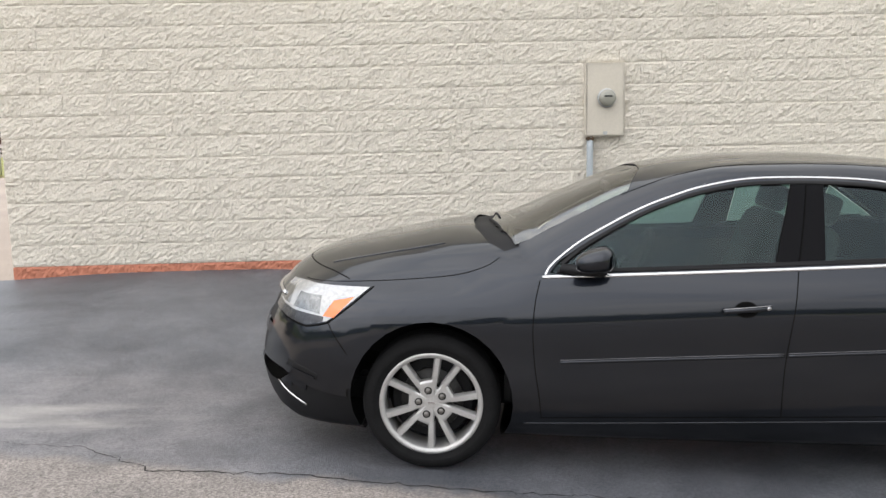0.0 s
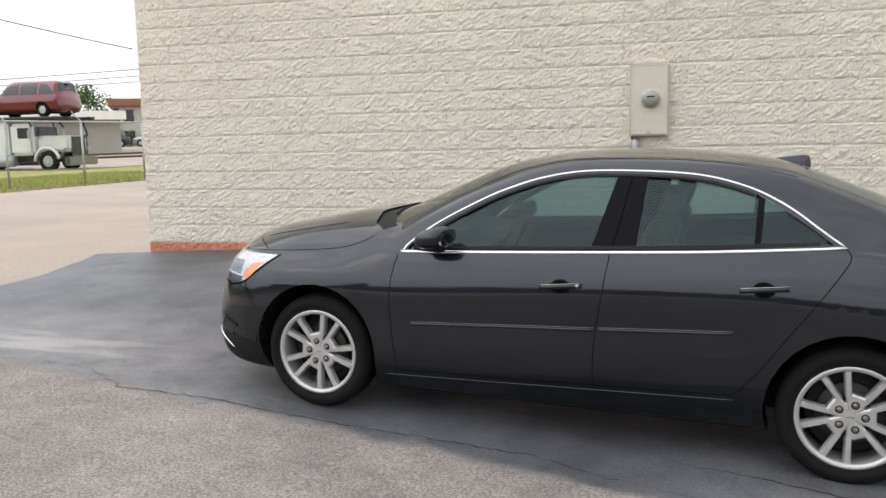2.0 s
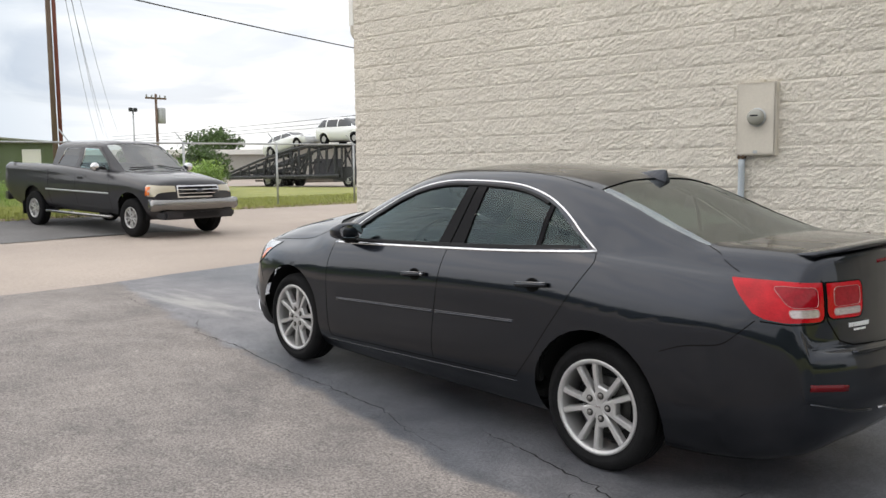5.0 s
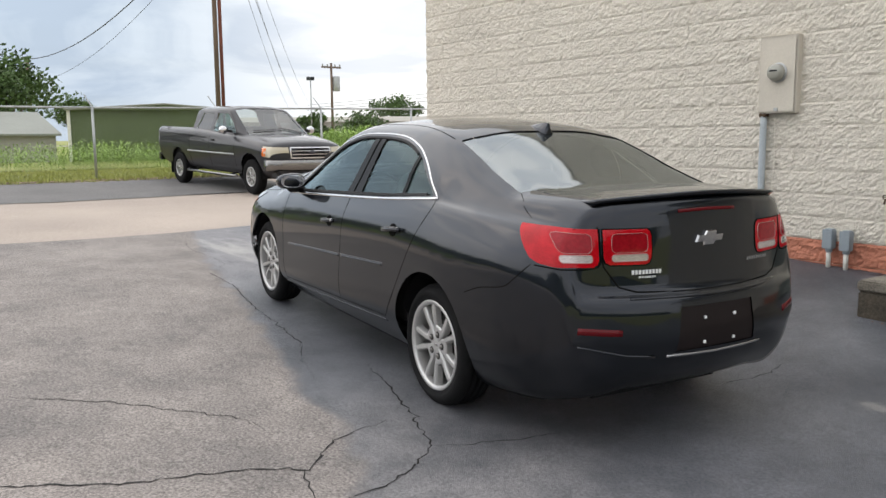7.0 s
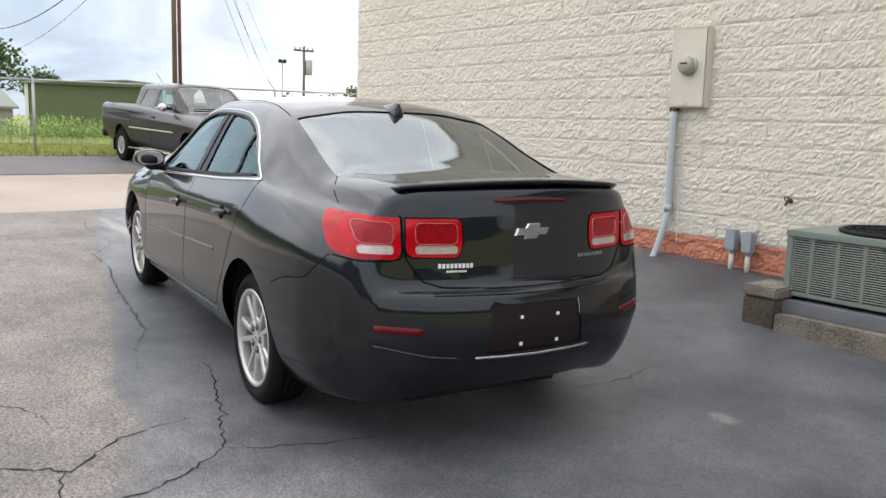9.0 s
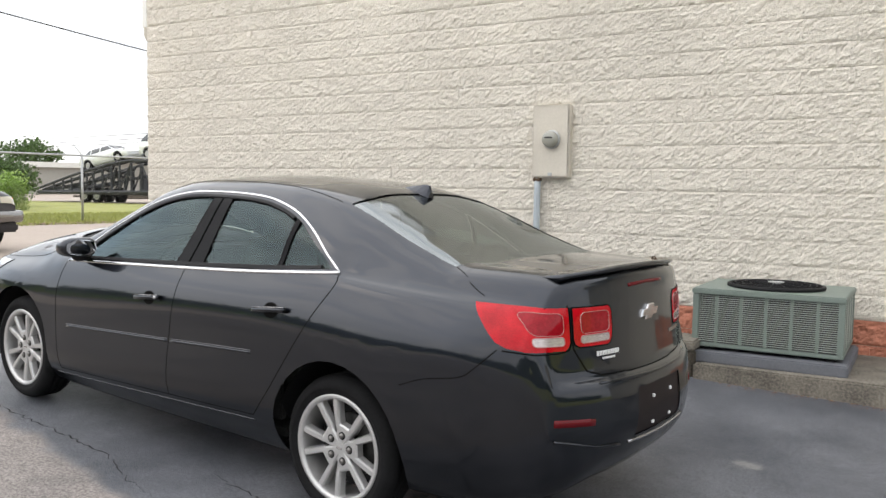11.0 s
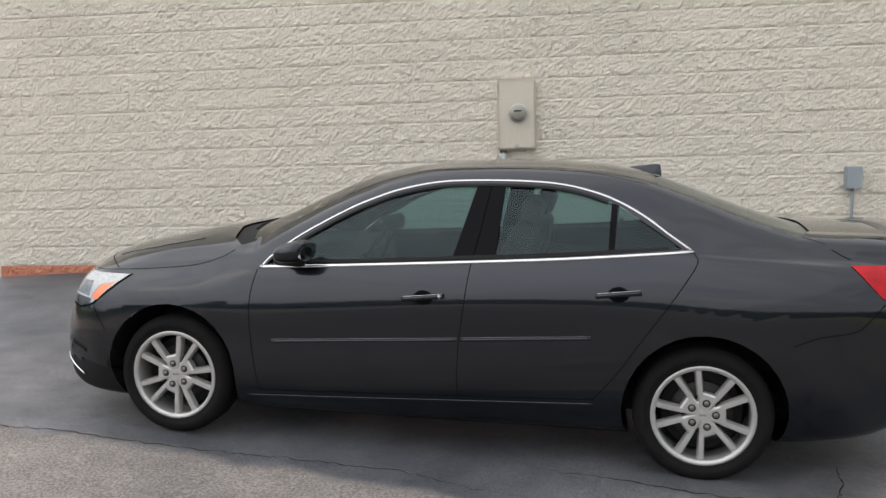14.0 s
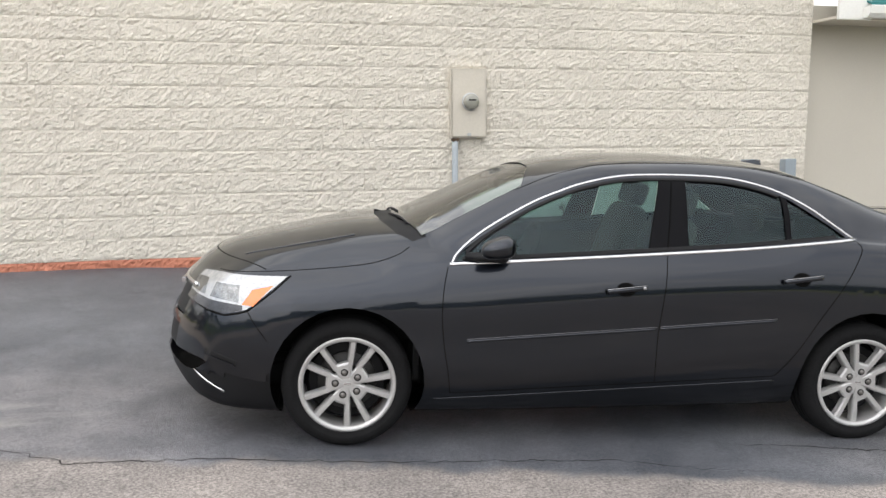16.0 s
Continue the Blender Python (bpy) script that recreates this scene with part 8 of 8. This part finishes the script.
part("lamp_head", box_bm(-0.1, 0.1, -0.28, -0.04, 5.1, 5.35, 0.03), M_STEEL_DARK, lamp)
part("lamp_head", box_bm(-0.1, 0.1, 0.04, 0.28, 5.1, 5.35, 0.03), M_STEEL_DARK, lamp)


def wire(a, b, sag, r):
    a, b = Vector(a), Vector(b)
    pts = []
    for k in range(17):
        t = k / 16
        q = a.lerp(b, t)
        q.z -= sag * 4 * t * (1 - t)
        pts.append(q)
    w = thing("overhead_wire", Matrix.Identity(4), "black overhead cable against the sky", "cable", "overhead wires")
    part("cable", tube_bm(pts, r, 5), M_WIRE, w)


WIRES = [
    ((-53.6, 10.9, 6.5), (-22.6, 11.7, 8.9), 1.2, 0.024),
    ((-53.6, 10.9, 5.0), (-16.0, 11.0, 9.1), 1.5, 0.010),
    ((-22.6, 11.7, 10.8), (-100, 52, 6.0), 1.0, 0.012),
    ((-22.6, 11.7, 10.2), (-100, 52.6, 5.5), 1.0, 0.012),
    ((-22.6, 11.7, 11.2), (-100, 54, 6.4), 1.0, 0.012),
    ((-22.6, 11.7, 9.7), (-100, 51.2, 5.2), 1.0, 0.012),
    ((-43.5, 21.0, 12.1), (-50.9, 75.0, 11.2), 0.3, 0.045),
    ((-157.1, 82.3, 8.5), (-26.4, 63.5, 8.5), 0.5, 0.035),
    ((-157.1, 82.3, 7.9), (-26.4, 63.5, 7.9), 0.5, 0.035),
    ((-157.1, 82.3, 7.4), (-26.4, 63.5, 7.4), 0.5, 0.035),
]
for a, b, s, r in WIRES:
    wire(a, b, s, r)


# ---- planting ----
def leaf_cloud(bm, centre, size, count, leaf, rng, squash=0.75):
    """Many small leaf blades in an uneven clump."""
    c = Vector(centre)
    for _ in range(count):
        d = Vector((rng.gauss(0, 1), rng.gauss(0, 1), rng.gauss(0, 1) * squash))
        d *= size * (rng.random() ** 0.4) / max(0.2, d.length)
        p = c + d
        n = Vector((rng.gauss(0, 1), rng.gauss(0, 1), rng.gauss(0.4, 1))).normalized()
        a = n.orthogonal().normalized()
        b = n.cross(a)
        s = leaf * rng.uniform(0.6, 1.4)
        bm.faces.new([bm.verts.new(p + a * s), bm.verts.new(p + b * s * 0.6), bm.verts.new(p - a * s), bm.verts.new(p - b * s * 0.6)])


def tree(x, y, h, spread, seed, leaf=0.16, count=320):
    rng = random.Random(seed)
    z = ground_z(x, y)
    t = thing("tree", pose(x, y, z), "leafy green deciduous tree beyond the lot", "tree", "far trees")
    trunk = bmesh.new()
    tube(trunk, [(0, 0, -0.3), (0.05, 0, h * 0.25), (0.0, 0.1, h * 0.55)], h * 0.035, 9, r_end=h * 0.016)
    clumps = []
    for k in range(11):
        a = rng.random() * 6.28
        rr = spread * rng.uniform(0.25, 0.85)
        q = Vector((math.cos(a) * rr, math.sin(a) * rr, h * rng.uniform(0.38, 0.88)))
        tube(trunk, [(0, 0.05, h * rng.uniform(0.2, 0.45)), q * 0.6 + Vector((0, 0, h * 0.12)), q], h * 0.012, 5, r_end=h * 0.004)
        clumps.append(q)
    part("trunk", trunk, M_BARK, t, "", True)
    crown = bmesh.new()
    for q in clumps + [Vector((0, 0, h * 0.85))]:
        leaf_cloud(crown, q, spread * rng.uniform(0.32, 0.55), count, leaf, rng)
    part("crown", crown, M_LEAF, t, "dense green crown")


tree(-49.0, 9.1, 6.3, 3.3, 2, leaf=0.14, count=420)
tree(-63.0, 1.0, 7.8, 3.4, 3)
tree(-75.0, 18.0, 5.0, 2.4, 4, count=160)
tree(-92.0, 63.0, 5.8, 3.8, 5, leaf=0.2, count=260)
tree(-33.5, 23.6, 2.3, 1.5, 12, leaf=0.09, count=260)
tree(-64.0, 84.0, 7.5, 3.2, 7, count=220)
tree(-48.5, 28.3, 2.7, 1.2, 8, count=160)
tree(-49.7, 79.0, 3.6, 1.1, 9, leaf=0.12, count=160)


def weed_bank(name, label, x0, x1, y0, y1, count, h0, h1, seed, m):
    """A bank of upright leafy stalks."""
    rng = random.Random(seed)
    bm = bmesh.new()
    for _ in range(count):
        x, y = rng.uniform(x0, x1), rng.uniform(y0, y1)
        h = rng.uniform(h0, h1) * (0.65 + 0.5 * (0.5 + 0.5 * noise.noise((x * 0.5, y * 0.7, seed))))
        z = ground_z(x, y) - 0.03
        lean = Vector((rng.gauss(0, 0.12), rng.gauss(0, 0.12), 1)) * h
        base = Vector((x, y, z))
        for k in range(8):
            t = 0.2 + 0.8 * (k + rng.random()) / 8
            p = base + lean * t
            a = rng.random() * 6.28
            d = Vector((math.cos(a), math.sin(a), rng.uniform(0.1, 0.9))) * 0.14 * h * rng.uniform(0.5, 1.4)
            s = Vector((-math.sin(a), math.cos(a), 0)) * 0.017 * h
            bm.faces.new([bm.verts.new(p - s * 0.4), bm.verts.new(p + d * 0.5 - s), bm.verts.new(p + d), bm.verts.new(p + d * 0.5 + s)])
        s = Vector((0.008, 0.0, 0))
        bm.faces.new([bm.verts.new(base - s), bm.verts.new(base + s), bm.verts.new(base + lean)])
    o = part(name, bm, m)
    tagged(o, label, "weeds", kind="stuff")


weed_bank("tall_weeds", "bank of tall bright green weeds behind the fence", -24.8, -22.2, -14.0, 11.5, 5600, 0.5, 1.0, 3, M_WEED)
weed_bank("tall_weeds", "clump of tall green weeds beside the transporter", -27.0, -23.0, 12.6, 17.2, 2200, 0.5, 1.05, 4, M_WEED)
weed_bank("tall_weeds", "clump of tall yellow-green weeds beyond the pickup", -30.0, -26.2, 18.5, 20.3, 1500, 0.9, 1.5, 5, M_WEED)
weed_bank("shrub_bank", "dark shrubs before the office block", -58.0, -52.0, 74.5, 77.0, 500, 1.0, 1.9, 6, M_LEAF)


def grass_strip(x0, x1, y0, y1, count, seed):
    rng = random.Random(seed)
    bm = bmesh.new()
    for _ in range(count):
        x, y = rng.uniform(x0, x1), rng.uniform(y0, y1)
        z = ground_z(x, y) - 0.025
        h = rng.uniform(0.05, 0.12)
        a = rng.random() * 6.28
        s = Vector((math.cos(a), math.sin(a), 0)) * 0.03
        l = Vector((rng.gauss(0, 0.03), rng.gauss(0, 0.03), h))
        p = Vector((x, y, z))
        bm.faces.new([bm.verts.new(p - s), bm.verts.new(p + s), bm.verts.new(p + l)])
    o = part("grass_blades", bm, M_STRAW)
    tagged(o, "short mown grass blades on the verge", "grass", kind="stuff")


grass_strip(-21.5, -15.25, -6, 30, 34000, 9)

# woods that close the view on the far side of the lot, behind the walk
rng = random.Random(21)
bm = bmesh.new()
prev = None
for k in range(181):
    a = radians(186 + 196 * k / 180)
    d = 78 + 4 * noise.noise((k * 0.21, 1.0, 0.0))
    x, y = 2 + d * math.cos(a), 4 + d * math.sin(a)
    z = ground_z(x, y)
    hh = 6.2 + 1.1 * noise.noise((k * 0.13, 5.0, 0.0)) + 0.4 * noise.noise((k * 0.6, 9.0, 0.0))
    cur = [bm.verts.new(c) for c in ((x, y, z - 0.5), (x, y, z + hh * 0.8), (x * 1.04, y * 1.04, z + hh * 0.9))]
    if prev:
        bm.faces.new((prev[0], cur[0], cur[1], prev[1]))
        bm.faces.new((prev[1], cur[1], cur[2], prev[2]))
    prev = cur
    for q in range(3):
        leaf_cloud(bm, (x * 0.985, y * 0.985, z + hh * (0.25 + 0.30 * q)), 2.2, 60, 0.34, rng)
o = part("far_woods", bm, M_LEAF)
tagged(o, "distant belt of green woods across the lot", "woods", kind="stuff")
